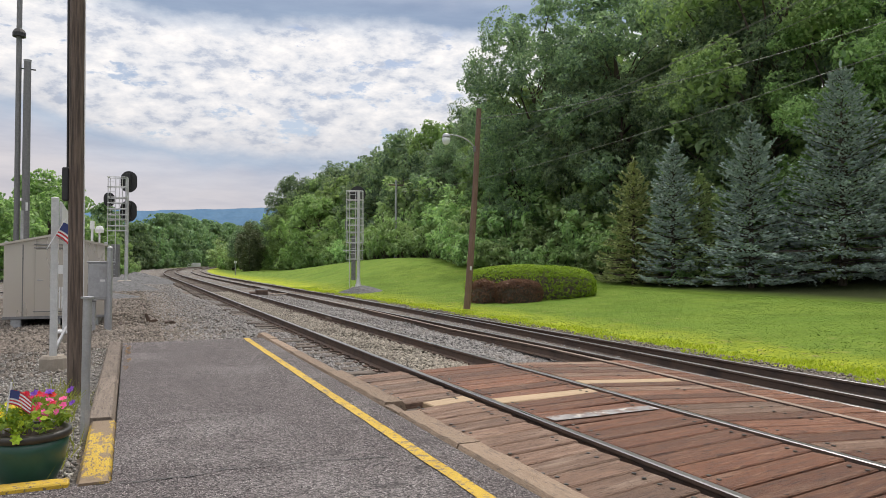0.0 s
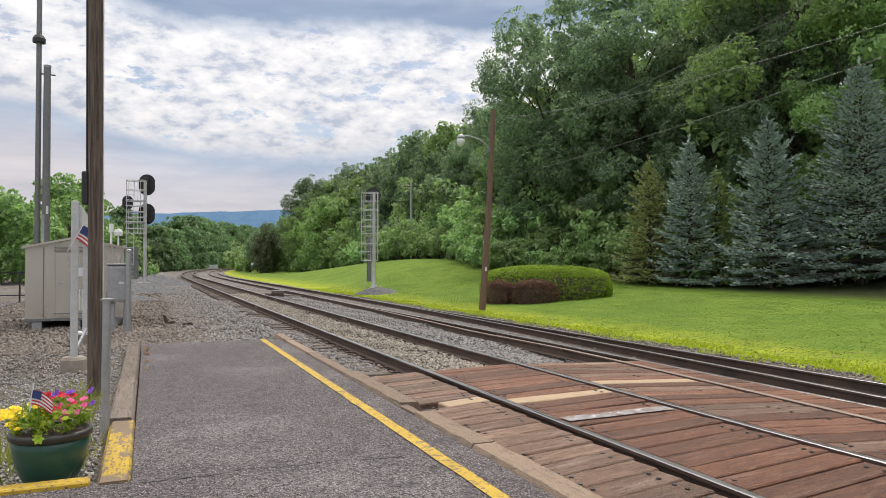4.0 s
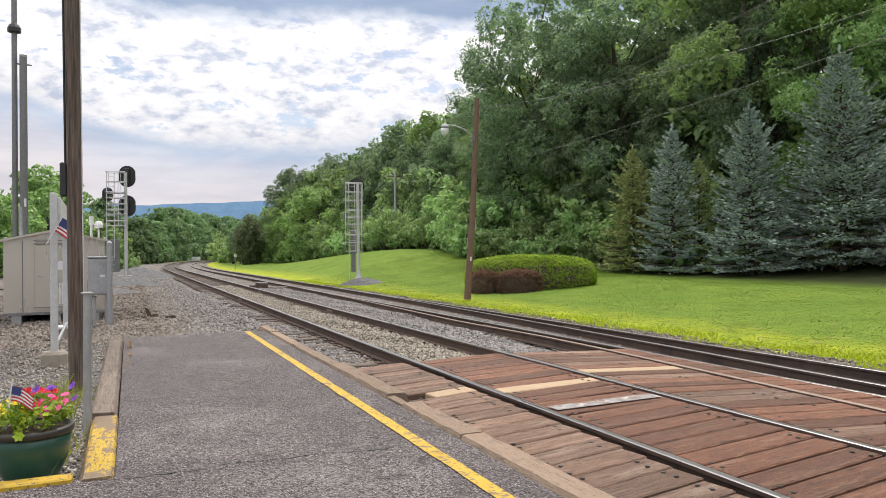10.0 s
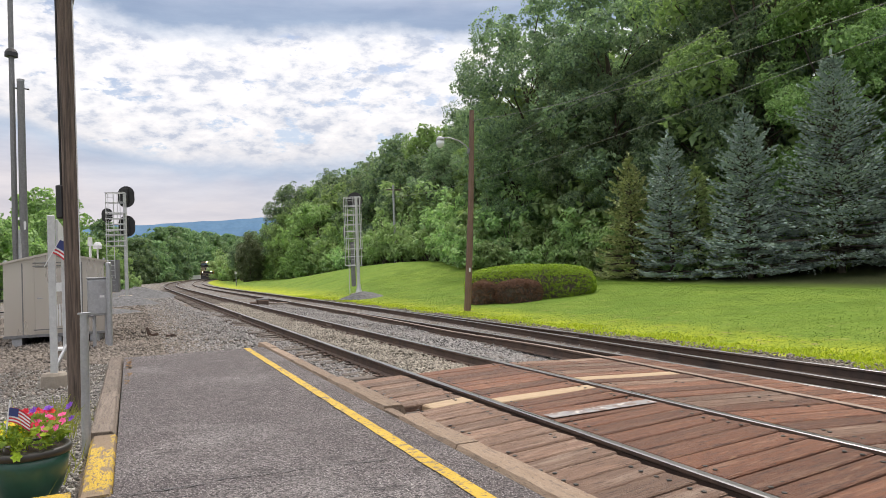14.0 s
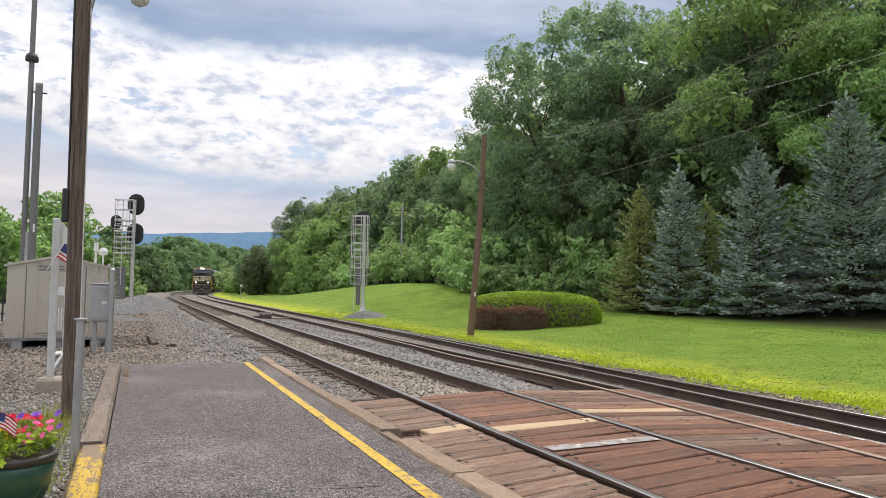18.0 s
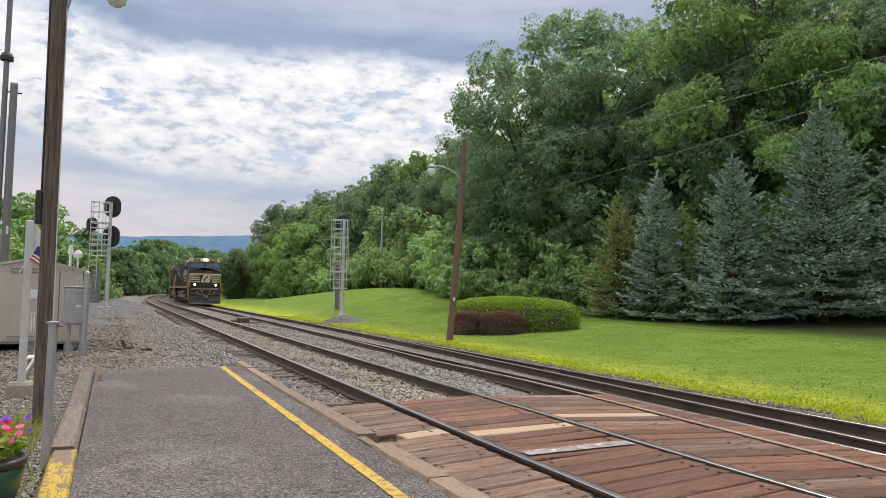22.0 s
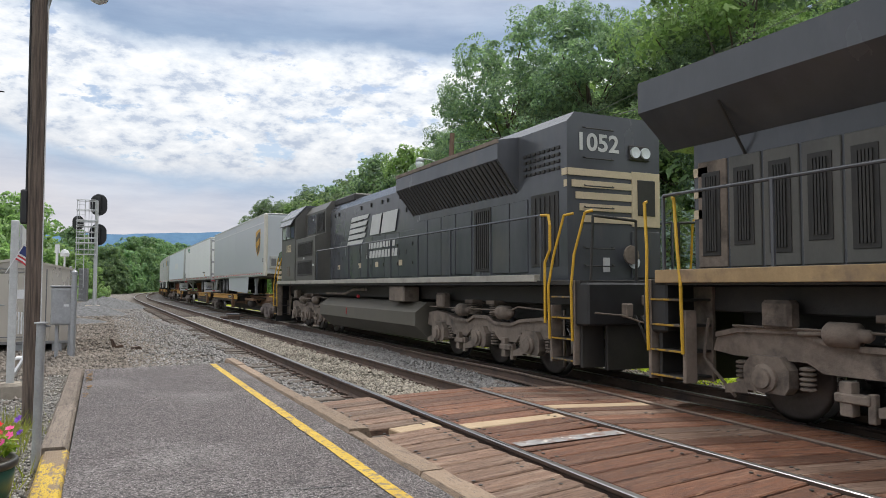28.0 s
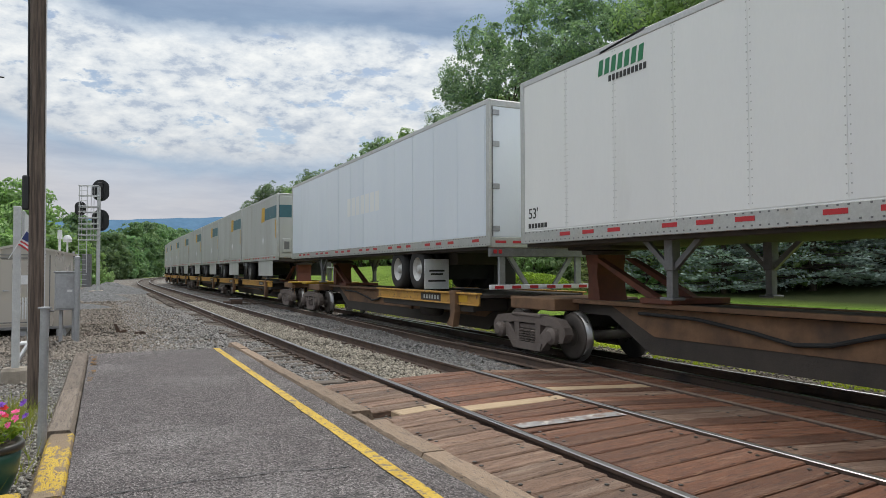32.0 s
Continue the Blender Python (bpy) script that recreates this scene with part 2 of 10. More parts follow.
M["curb"] = surf("weathered_timber", (0.27, 0.19, 0.13), (0.37, 0.275, 0.20), 3, 0.85, 0, 0.8, 40, 0.22, (0.15, 0.115, 0.09), (0.54, 0.72), 3, (6, 1, 6), speck=((18, 0.60, 0.68, (0.13, 0.10, 0.08)), (30, 0.36, 0.30, (0.44, 0.36, 0.28))))
M["curb_grey"] = surf("greyed_timber", (0.24, 0.19, 0.15), (0.35, 0.285, 0.235), 3, 0.88, 0, 0.9, 40, 0.25, (0.13, 0.105, 0.09), (0.52, 0.70), 4, (9, 0.8, 9), speck=((20, 0.60, 0.68, (0.10, 0.08, 0.07)),))
M["plank"] = surf("crossing_plank", (0.135, 0.050, 0.026), (0.240, 0.096, 0.046), 2.2, 0.60, 0, 1.0, 16, 0.34, (0.30, 0.185, 0.125), (0.57, 0.76), 1.1, (1, 9, 9), speck=((5, 0.56, 0.66, (0.085, 0.036, 0.022)), (3.4, 0.60, 0.70, (0.27, 0.145, 0.085)), (11, 0.63, 0.69, (0.050, 0.028, 0.020))))
M["plank_grey"] = surf("greyed_crossing_plank", (0.165, 0.092, 0.060), (0.270, 0.165, 0.112), 2.2, 0.70, 0, 1.0, 16, 0.28, (0.33, 0.245, 0.185), (0.52, 0.74), 1.1, (1, 9, 9), speck=((5, 0.57, 0.67, (0.105, 0.060, 0.040)), (11, 0.63, 0.69, (0.060, 0.036, 0.027))))
M["plank_new"] = surf("pale_new_plank", (0.40, 0.285, 0.175), (0.50, 0.37, 0.235), 3, 0.7, 0, 0.4, 30, 0.1, (0.28, 0.18, 0.11), (0.55, 0.75), 1.5, (1, 9, 9))
M["rail"] = surf("rusty_rail", (0.095, 0.062, 0.048), (0.13, 0.085, 0.062), 6, 0.75, 0.2, 0.4, 60, 0.1, (0.055, 0.04, 0.035), (0.5, 0.7), 2)
M["rail_head"] = surf("polished_rail_head", (0.38, 0.375, 0.38), (0.29, 0.28, 0.275), 4, 0.30, 0.9, 0.1, 80, 0.05, (0.17, 0.14, 0.12), (0.58, 0.75), 1, (8, 0.3, 8))
M["rail_dull"] = surf("dull_rail_head", (0.20, 0.15, 0.12), (0.28, 0.22, 0.18), 5, 0.5, 0.6, 0.2, 60, 0.1, None, (0, 1), 1, (8, 0.3, 8))
M["tie"] = surf("creosoted_tie", (0.085, 0.066, 0.054), (0.15, 0.125, 0.105), 4, 0.9, 0, 0.6, 40, 0.3, (0.20, 0.18, 0.16), (0.55, 0.8), 2, (1, 7, 7))
M["stone"] = surf("ballast_stone", (0.155, 0.147, 0.141), (0.325, 0.310, 0.297), 30, 0.9, 0, 0.3, 90, 0.45, (0.22, 0.17, 0.13), (0.58, 0.72), 2.0, island=True, world=True)
M["stone_tan"] = surf("packed_tan_stone", (0.22, 0.195, 0.16), (0.42, 0.38, 0.315), 30, 0.9, 0, 0.3, 90, 0.40, (0.17, 0.14, 0.115), (0.56, 0.74), 1.2, island=True, world=True)
M["stone_brown"] = surf("dusty_track_stone", (0.12, 0.10, 0.084), (0.27, 0.235, 0.20), 30, 0.9, 0, 0.3, 90, 0.40, (0.13, 0.10, 0.085), (0.56, 0.74), 1.2, island=True, world=True)
M["stone_pale"] = surf("pale_fine_gravel", (0.24, 0.225, 0.205), (0.44, 0.42, 0.39), 30, 0.9, 0, 0.3, 90, 0.40, (0.26, 0.22, 0.175), (0.56, 0.74), 1.2, island=True, world=True)
M["steel"] = surf("galvanised_steel", (0.36, 0.37, 0.39), (0.46, 0.47, 0.49), 12, 0.45, 0.55, 0.1, 50, 0.08, (0.28, 0.27, 0.26), (0.58, 0.8), 2)
M["steel_dark"] = surf("weathered_steel", (0.17, 0.17, 0.175), (0.24, 0.24, 0.245), 10, 0.55, 0.4, 0.15, 50, 0.08)
M["steel_light"] = surf("bright_galvanised_steel", (0.52, 0.53, 0.54), (0.62, 0.63, 0.63), 12, 0.5, 0.15, 0.1, 50, 0.06, (0.42, 0.41, 0.40), (0.58, 0.8), 2)
M["alu"] = surf("bare_aluminium_sheet", (0.50, 0.465, 0.42), (0.60, 0.565, 0.515), 0.5, 0.28, 0.6, 0.02, 8, 0.02, (0.46, 0.41, 0.355), (0.55, 0.85), 0.7, (1, 1, 0.25), grit=0.08)
M["concrete"] = surf("old_concrete", (0.30, 0.26, 0.21), (0.42, 0.37, 0.31), 6, 0.9, 0, 0.5, 60, 0.1, (0.17, 0.14, 0.11), (0.55, 0.75), 3)
M["pole"] = surf("grey_brown_pole_wood", (0.062, 0.043, 0.034), (0.235, 0.178, 0.145), 5, 0.85, 0, 0.8, 30, 0.1, (0.055, 0.042, 0.036), (0.52, 0.66), 3, (9, 9, 0.4))
M["pole_red"] = surf("brown_pole_wood", (0.14, 0.082, 0.058), (0.22, 0.14, 0.105), 5, 0.85, 0, 0.6, 30, 0.1, None, (0, 1), 1, (9, 9, 0.5))
M["black"] = surf("black_enamel", (0.018, 0.018, 0.02), (0.028, 0.028, 0.03), 5, 0.5, 0, 0.05, 40, 0.05)
M["white"] = surf("white_paint", (0.70, 0.71, 0.72), (0.78, 0.78, 0.79), 4, 0.5, 0, 0.05, 40, 0.04)
M["lamp_glass"] = surf("lamp_glass", (0.72, 0.76, 0.78), (0.80, 0.84, 0.86), 4, 0.15, 0, 0.0, 40, 0.0)
M["pot"] = surf("green_glazed_pot", (0.018, 0.075, 0.050), (0.026, 0.095, 0.065), 4, 0.32, 0, 0.05, 40, 0.0)
M["pot_rim"] = surf("dark_pot_rim", (0.028, 0.026, 0.022), (0.045, 0.04, 0.034), 4, 0.4, 0, 0.05, 40, 0.0)
M["soil"] = surf("potting_soil", (0.05, 0.035, 0.025), (0.08, 0.055, 0.04), 20, 0.95, 0, 0.8, 60, 0.0)
M["red"] = surf("flag_red", (0.50, 0.03, 0.05), (0.56, 0.05, 0.06), 6, 0.7, 0, 0.1, 60, 0.03)
M["blue"] = surf("flag_blue", (0.03, 0.045, 0.16), (0.04, 0.06, 0.20), 6, 0.7, 0, 0.1, 60, 0.03)
# the blue of distance haze is painted into the ridge's base colour
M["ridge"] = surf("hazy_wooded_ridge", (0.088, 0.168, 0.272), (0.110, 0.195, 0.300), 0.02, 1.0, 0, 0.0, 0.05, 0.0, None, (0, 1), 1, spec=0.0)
M["bark"] = surf("tree_bark", (0.075, 0.058, 0.045), (0.13, 0.105, 0.085), 6, 0.95, 0, 0.8, 25, 0.2, None, (0, 1), 1, (6, 6, 1))
# the raised bluish dark tone paints a little haze into the leaves
M["leaf"] = leafy("broad_leaves", (0.102, 0.160, 0.128), (0.295, 0.390, 0.220), 0.22, 0.50)
# lighter green, also used to paint sunlit foliage on the nearest trees
M["leaf_light"] = leafy("young_leaves", (0.165, 0.262, 0.112), (0.350, 0.480, 0.195), 0.20, 0.45)
# brighter and yellower than the trees: sun on the shrubs put into the colour
M["leaf_shrub"] = leafy("shrub_leaves", (0.215, 0.330, 0.150), (0.420, 0.560, 0.265), 0.20, 0.40)
M["leaf_far"] = leafy("distant_leaves", (0.120, 0.205, 0.120), (0.265, 0.380, 0.185), 0.28, 0.40)
M["needle_blue"] = leafy("blue_spruce_needles", (0.250, 0.330, 0.315), (0.520, 0.610, 0.585), 0.08, 0.14)
M["needle_green"] = leafy("green_spruce_needles", (0.300, 0.370, 0.180), (0.560, 0.620, 0.300), 0.12, 0.16)
M["needle_dark"] = leafy("dark_juniper_needles", (0.090, 0.125, 0.065), (0.180, 0.215, 0.110), 0.1, 0.2)
M["hedge"] = leafy("clipped_hedge_leaves", (0.108, 0.216, 0.015), (0.342, 0.518, 0.035), 0.05, 0.25)
M["barberry"] = leafy("purple_barberry_leaves", (0.120, 0.062, 0.048), (0.280, 0.150, 0.105), 0.05, 0.4)
M["lawn_blade"] = surf("mown_grass_blades", (0.095, 0.178, 0.022), (0.150, 0.250, 0.034), 0.5, 0.9, 0, 0, 26, 0.12, (0.185, 0.275, 0.036), (0.48, 0.70), 0.3, island=True, world=True, spec=0.2)
M["grass_blade"] = leafy("grass_blades", (0.260, 0.320, 0.020), (0.450, 0.500, 0.045), 0.05, 0.5)


def ground_material():
    """Lawn on the far side, gravel round the tracks and the yard, rough grass further out."""
    m, nt, p, out = nodes_of("ground")
    N = nt.nodes.new
    geo, sep = N("ShaderNodeNewGeometry"), N("ShaderNodeSeparateXYZ")
    link(nt, geo.outputs["Position"], sep.inputs[0])

    def mt(op, a, b=None):
        n = N("ShaderNodeMath")
        n.operation = op
        for k, v in enumerate((a, b)):
            if isinstance(v, (int, float)):
                n.inputs[k].default_value = v
            elif v is not None:
                link(nt, v, n.inputs[k])
        return n.outputs[0]

    def noi(s, d=5):
        n = N("ShaderNodeTexNoise")
        n.inputs["Scale"].default_value, n.inputs["Detail"].default_value = s, d
        link(nt, geo.outputs["Position"], n.inputs["Vector"])
        return n.outputs[0]

    def mix(f, x, y):
        n = N("ShaderNodeMix")
        n.data_type = "RGBA"
        for k, v in ((0, f), (6, x), (7, y)):
            if isinstance(v, tuple):
                n.inputs[k].default_value = (*v, 1)
            else:
                link(nt, v, n.inputs[k])
        return n.outputs[2]

    def rng(v, lo, hi, x=0.0, y=1.0):
        n = N("ShaderNodeMapRange")
        n.inputs[1].default_value, n.inputs[2].default_value, n.inputs[3].default_value, n.inputs[4].default_value = lo, hi, x, y
        link(nt, v, n.inputs[0])
        return n.outputs[0]

    dy = mt("MAXIMUM", mt("SUBTRACT", sep.outputs[1], BEND_Y), 0.0)
    u = mt("SUBTRACT", sep.outputs[0], mt("DIVIDE", mt("MULTIPLY", dy, dy), 2 * BEND_R))
    rag = mt("MULTIPLY", mt("SUBTRACT", noi(1.3), 0.5), 1.1)
    blades = mt("ADD", mt("MULTIPLY", noi(26, 4), 0.55), mt("MULTIPLY", noi(7, 3), 0.45))
    patch = noi(0.35, 4)
    grass = mix(rng(blades, 0.3, 0.7), (0.075, 0.150, 0.020), (0.155, 0.250, 0.030))
    grass = mix(rng(patch, 0.35, 0.7), grass, mix(rng(blades, 0.3, 0.7), (0.110, 0.180, 0.024), (0.200, 0.285, 0.036)))
    dry = mix(rng(noi(2.2, 4), 0.62, 0.75, 0.0, 0.5), grass, (0.30, 0.27, 0.12))
    stones = noi(34, 5)
    grey = mix(rng(stones, 0.32, 0.68), (0.090, 0.085, 0.082), (0.31, 0.30, 0.29))
    tan = mix(rng(stones, 0.32, 0.68), (0.085, 0.068, 0.056), (0.25, 0.215, 0.18))
    gravel = mix(rng(noi(0.5, 4), 0.42, 0.6), grey, tan)
    weeds = mix(mt("MULTIPLY", rng(noi(0.9, 5), 0.62, 0.70), rng(u, -3.0, -5.0)), gravel, (0.13, 0.15, 0.035))
    dry = mix(rng(noi(0.8, 5), 0.48, 0.66, 0.0, 0.75), dry, mix(rng(blades, 0.3, 0.7), (0.055, 0.105, 0.010), (0.135, 0.205, 0.020)))
    lime = mt("MULTIPLY", rng(mt("ADD", u, mt("MULTIPLY", rag, 2)), 9.5, 7.4), rng(noi(1.1, 4), 0.25, 0.6, 0.35, 1.0))
    dry = mix(lime, dry, mix(rng(blades, 0.3, 0.7), (0.24, 0.30, 0.012), (0.42, 0.46, 0.03)))
    bare = mt("MULTIPLY", rng(noi(3.1, 5), 0.60, 0.68), rng(u, 10.5, 7.2))
    dry = mix(bare, dry, (0.24, 0.19, 0.10))
    lawn = rng(mt("ADD", u, rag), 6.45, 6.75)
    left = rng(mt("ADD", u, mt("MULTIPLY", rag, 4)), -17.0, -19.0)
    far = rng(sep.outputs[1], 150.0, 190.0)
    wild = mix(rng(blades, 0.3, 0.7), (0.06, 0.10, 0.02), (0.13, 0.18, 0.03))
    col = mix(lawn, weeds, dry)
    col = mix(left, col, wild)
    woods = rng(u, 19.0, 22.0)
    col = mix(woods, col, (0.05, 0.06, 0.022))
    out_of = mt("MULTIPLY", far, rng(mt("ABSOLUTE", mt("SUBTRACT", u, 3.0)), 5.0, 7.0))
    col = mix(out_of, col, wild)
    link(nt, col, p.inputs["Base Color"])
    p.inputs["Roughness"].default_value = 0.95
    p.inputs["Specular IOR Level"].default_value = 0.2
    bp = N("ShaderNodeBump")
    bp.inputs["Strength"].default_value, bp.inputs["Distance"].default_value = 1.0, 0.06
    link(nt, mix(lawn, stones, blades), bp.inputs["Height"])
    link(nt, bp.outputs[0], p.inputs["Normal"])
    return m


M["ground"] = ground_material()


# ---- mesh building ----
class Build:
    """Collects faces, then becomes one mesh."""

    def __init__(self):
        self.v, self.f, self.k = [], [], []
        self.mat = 0

    def face(self, pts):
        n = len(self.v)
        self.v += [tuple(p) for p in pts]
        self.f.append(list(range(n, n + len(pts))))
        self.k.append(self.mat)
        return self

    def add(self, verts, faces):
        n = len(self.v)
        self.v += [tuple(p) for p in verts]
        self.f += [[i + n for i in f] for f in faces]
        self.k += [self.mat] * len(faces)
        return self

    def box(self, x0, x1, y0, y1, z0, z1, c=0.0):
        """A box with chamfered edges."""
        x0, x1, y0, y1, z0, z1 = min(x0, x1), max(x0, x1), min(y0, y1), max(y0, y1), min(z0, z1), max(z0, z1)
        c = min(c, (x1 - x0) * 0.45, (y1 - y0) * 0.45, (z1 - z0) * 0.45)
        if c <= 0:
            v = [(x, y, z) for z in (z0, z1) for y in (y0, y1) for x in (x0, x1)]
            return self.add(v, [(0, 2, 3, 1), (4, 5, 7, 6), (0, 1, 5, 4), (2, 6, 7, 3), (0, 4, 6, 2), (1, 3, 7, 5)])
        ring = lambda z, d: [(x0 + c, y0 + d, z), (x1 - c, y0 + d, z), (x1 - d, y0 + c, z), (x1 - d, y1 - c, z), (x1 - c, y1 - d, z), (x0 + c, y1 - d, z), (x0 + d, y1 - c, z), (x0 + d, y0 + c, z)]
        v = ring(z0, c) + ring(z0 + c, 0) + ring(z1 - c, 0) + ring(z1, c)
        f = [tuple(range(7, -1, -1)), tuple(range(24, 32))]
        for a in (0, 8, 16):
            f += [(a + i, a + (i + 1) % 8, a + 8 + (i + 1) % 8, a + 8 + i) for i in range(8)]
        return self.add(v, f)

    def tube(self, a, b, r, r2=None, n=8, cap=True):
        """A round bar from a to b."""
        a, b = Vector(a), Vector(b)
        r2 = r if r2 is None else r2
        q = (b - a).to_track_quat("Z", "Y").to_matrix()
        v = []
        for p, rad in ((a, r), (b, r2)):
            v += [p + q @ Vector((rad * math.cos(2 * math.pi * i / n), rad * math.sin(2 * math.pi * i / n), 0)) for i in range(n)]
        f = [(i, (i + 1) % n, n + (i + 1) % n, n + i) for i in range(n)]
        if cap:
            f += [tuple(range(n - 1, -1, -1)), tuple(range(n, 2 * n))]
        return self.add(v, f)

    def bar(self, pts, r, n=6):
        for a, b in zip(pts, pts[1:]):
            self.tube(a, b, r, r, n)
        return self

    def turned(self, prof, at=(0, 0, 0), n=20, axis="z", cap=True):
        """A turned shape: prof of (radius, height)."""
        v, f = [], []
        for r, h in prof:
            for i in range(n):
                c, s = r * math.cos(2 * math.pi * i / n), r * math.sin(2 * math.pi * i / n)
                p = {"z": (c, s, h), "x": (h, c, s), "y": (c, h, s)}[axis]
                v.append((p[0] + at[0], p[1] + at[1], p[2] + at[2]))
        for a in range(len(prof) - 1):
            f += [(a * n + i, a * n + (i + 1) % n, (a + 1) * n + (i + 1) % n, (a + 1) * n + i) for i in range(n)]
        if cap:
            f += [tuple(range(n - 1, -1, -1)), tuple(range((len(prof) - 1) * n, len(prof) * n))]
        return self.add(v, f)

    def prism(self, poly, lo, hi, axis="x"):
        """A flat outline pushed from lo to hi along an axis. poly: (y, z) for x, (x, z) for y, (x, y) for z."""
        put = {"x": lambda p, h: (h, p[0], p[1]), "y": lambda p, h: (p[0], h, p[1]), "z": lambda p, h: (p[0], p[1], h)}[axis]
        n = len(poly)
        v = [put(p, lo) for p in poly] + [put(p, hi) for p in poly]
        f = [tuple(range(n - 1, -1, -1)), tuple(range(n, 2 * n))] + [(i, (i + 1) % n, n + (i + 1) % n, n + i) for i in range(n)]
        return self.add(v, f)

    def mesh(self, name, mats, smooth_shade=False):
        me = bpy.data.meshes.new(name)
        me.from_pydata(self.v, [], self.f)
        for m in mats if isinstance(mats, (list, tuple)) else [mats]:
            me.materials.append(m)
        if any(self.k):
            me.polygons.foreach_set("material_index", self.k)
        if smooth_shade:
            me.polygons.foreach_set("use_smooth", [True] * len(me.polygons))
        bm = bmesh.new()
        bm.from_mesh(me)
        bmesh.ops.recalc_face_normals(bm, faces=bm.faces)
        bm.to_mesh(me)
        bm.free()
        return me


def part(name, b, mats, parent=None, label="", smooth_shade=False, at=None):
    """One mesh object under a thing or a part."""
    ob = new(name, b.mesh(name, mats, smooth_shade) if isinstance(b, Build) else b)
    if at is not None:
        ob.matrix_basis = at
    if parent is not None:
        ob.parent = parent
    if label:
        ob["label"] = label
    return ob


def again(ob, at, parent):
    """The same mesh as another part."""
    c = new(ob.name.split(".")[0], ob.data)
    c.matrix_basis = at
    c.parent = parent
    return c


def thing(name, label, category, group="", kind="", at=None):
    ob = new(name)
    ob.empty_display_size = 0.2
    if at is not None:
        ob.matrix_basis = at
    return tagged(ob, label, category, group, kind)


def solid(name, b, mats, label, category, group="", kind="", smooth_shade=False, at=None):
    ob = new(name, b.mesh(name, mats, smooth_shade) if isinstance(b, Build) else b)
    if at is not None:
        ob.matrix_basis = at
    return tagged(ob, label, category, group, kind)


def raw_mesh(name, verts, faces, mats, idx=None):
    """A mesh from numpy arrays, all faces of the same size."""
    me = bpy.data.meshes.new(name)
    verts, faces = np.asarray(verts, np.float32), np.asarray(faces, np.int32)
    n, k = faces.shape
    me.vertices.add(len(verts))
    me.vertices.foreach_set("co", verts.ravel())
    me.loops.add(n * k)
    me.loops.foreach_set("vertex_index", faces.ravel())
    me.polygons.add(n)
    me.polygons.foreach_set("loop_start", np.arange(0, n * k, k, dtype=np.int32))
    me.polygons.foreach_set("loop_total", np.full(n, k, np.int32))
    for m in mats if isinstance(mats, (list, tuple)) else [mats]:
        me.materials.append(m)
    if idx is not None:
        me.polygons.foreach_set("material_index", np.asarray(idx, np.int32))
    me.update(calc_edges=True)
    me.validate()
    return me


# ---- ground, ridge ----
def build_ground():
    def graded(lo, hi, step, ends, k=1.22):
        a = list(np.arange(lo, hi + 1e-6, step))
        s, v = step, hi
        while v < ends[1]:
            s *= k
            v += s
            a.append(min(v, ends[1]))
        s, v = step, lo
        while v > ends[0]:
            s *= k
            v -= s
            a.insert(0, max(v, ends[0]))
        return a
    xs, ys = graded(-12, 26, 0.5, (-3500, 3500)), graded(-4, 80, 0.8, (-2500, 3600), 1.18)
    v = [(x, y, land(x, y)) for y in ys for x in xs]
    w = len(xs)
    f = [(j * w + i, j * w + i + 1, (j + 1) * w + i + 1, (j + 1) * w + i) for j in range(len(ys) - 1) for i in range(w - 1)]
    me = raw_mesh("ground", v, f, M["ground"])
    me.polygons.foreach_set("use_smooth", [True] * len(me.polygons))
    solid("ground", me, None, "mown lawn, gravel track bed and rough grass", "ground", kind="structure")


def build_ridge():
    b = Build()
    rnd = random.Random(4)
    xs = list(range(-2600, 3200, 40))
    top = []
    for x in xs:
        h = 205 + 34 * smooth((x + 200) / 900) - 60 * smooth((-x - 100) / 900) - 50 * smooth((x - 700) / 1500) + 9 * noise.noise((x * 0.004, 0, 1)) + 4 * noise.noise((x * 0.02, 3, 1)) + rnd.uniform(-1.2, 1.2)
        top.append(h)
    n = len(xs)
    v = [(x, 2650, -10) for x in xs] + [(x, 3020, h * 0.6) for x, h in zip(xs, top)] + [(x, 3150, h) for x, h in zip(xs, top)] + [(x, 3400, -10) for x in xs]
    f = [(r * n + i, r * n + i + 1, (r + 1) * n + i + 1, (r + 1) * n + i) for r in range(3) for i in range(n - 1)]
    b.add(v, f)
    solid("backdrop_ridge", b, M["ridge"], "distant wooded mountain ridge, blue haze painted into its colour", "mountain ridge", kind="structure", smooth_shade=True)


build_ground()
build_ridge()


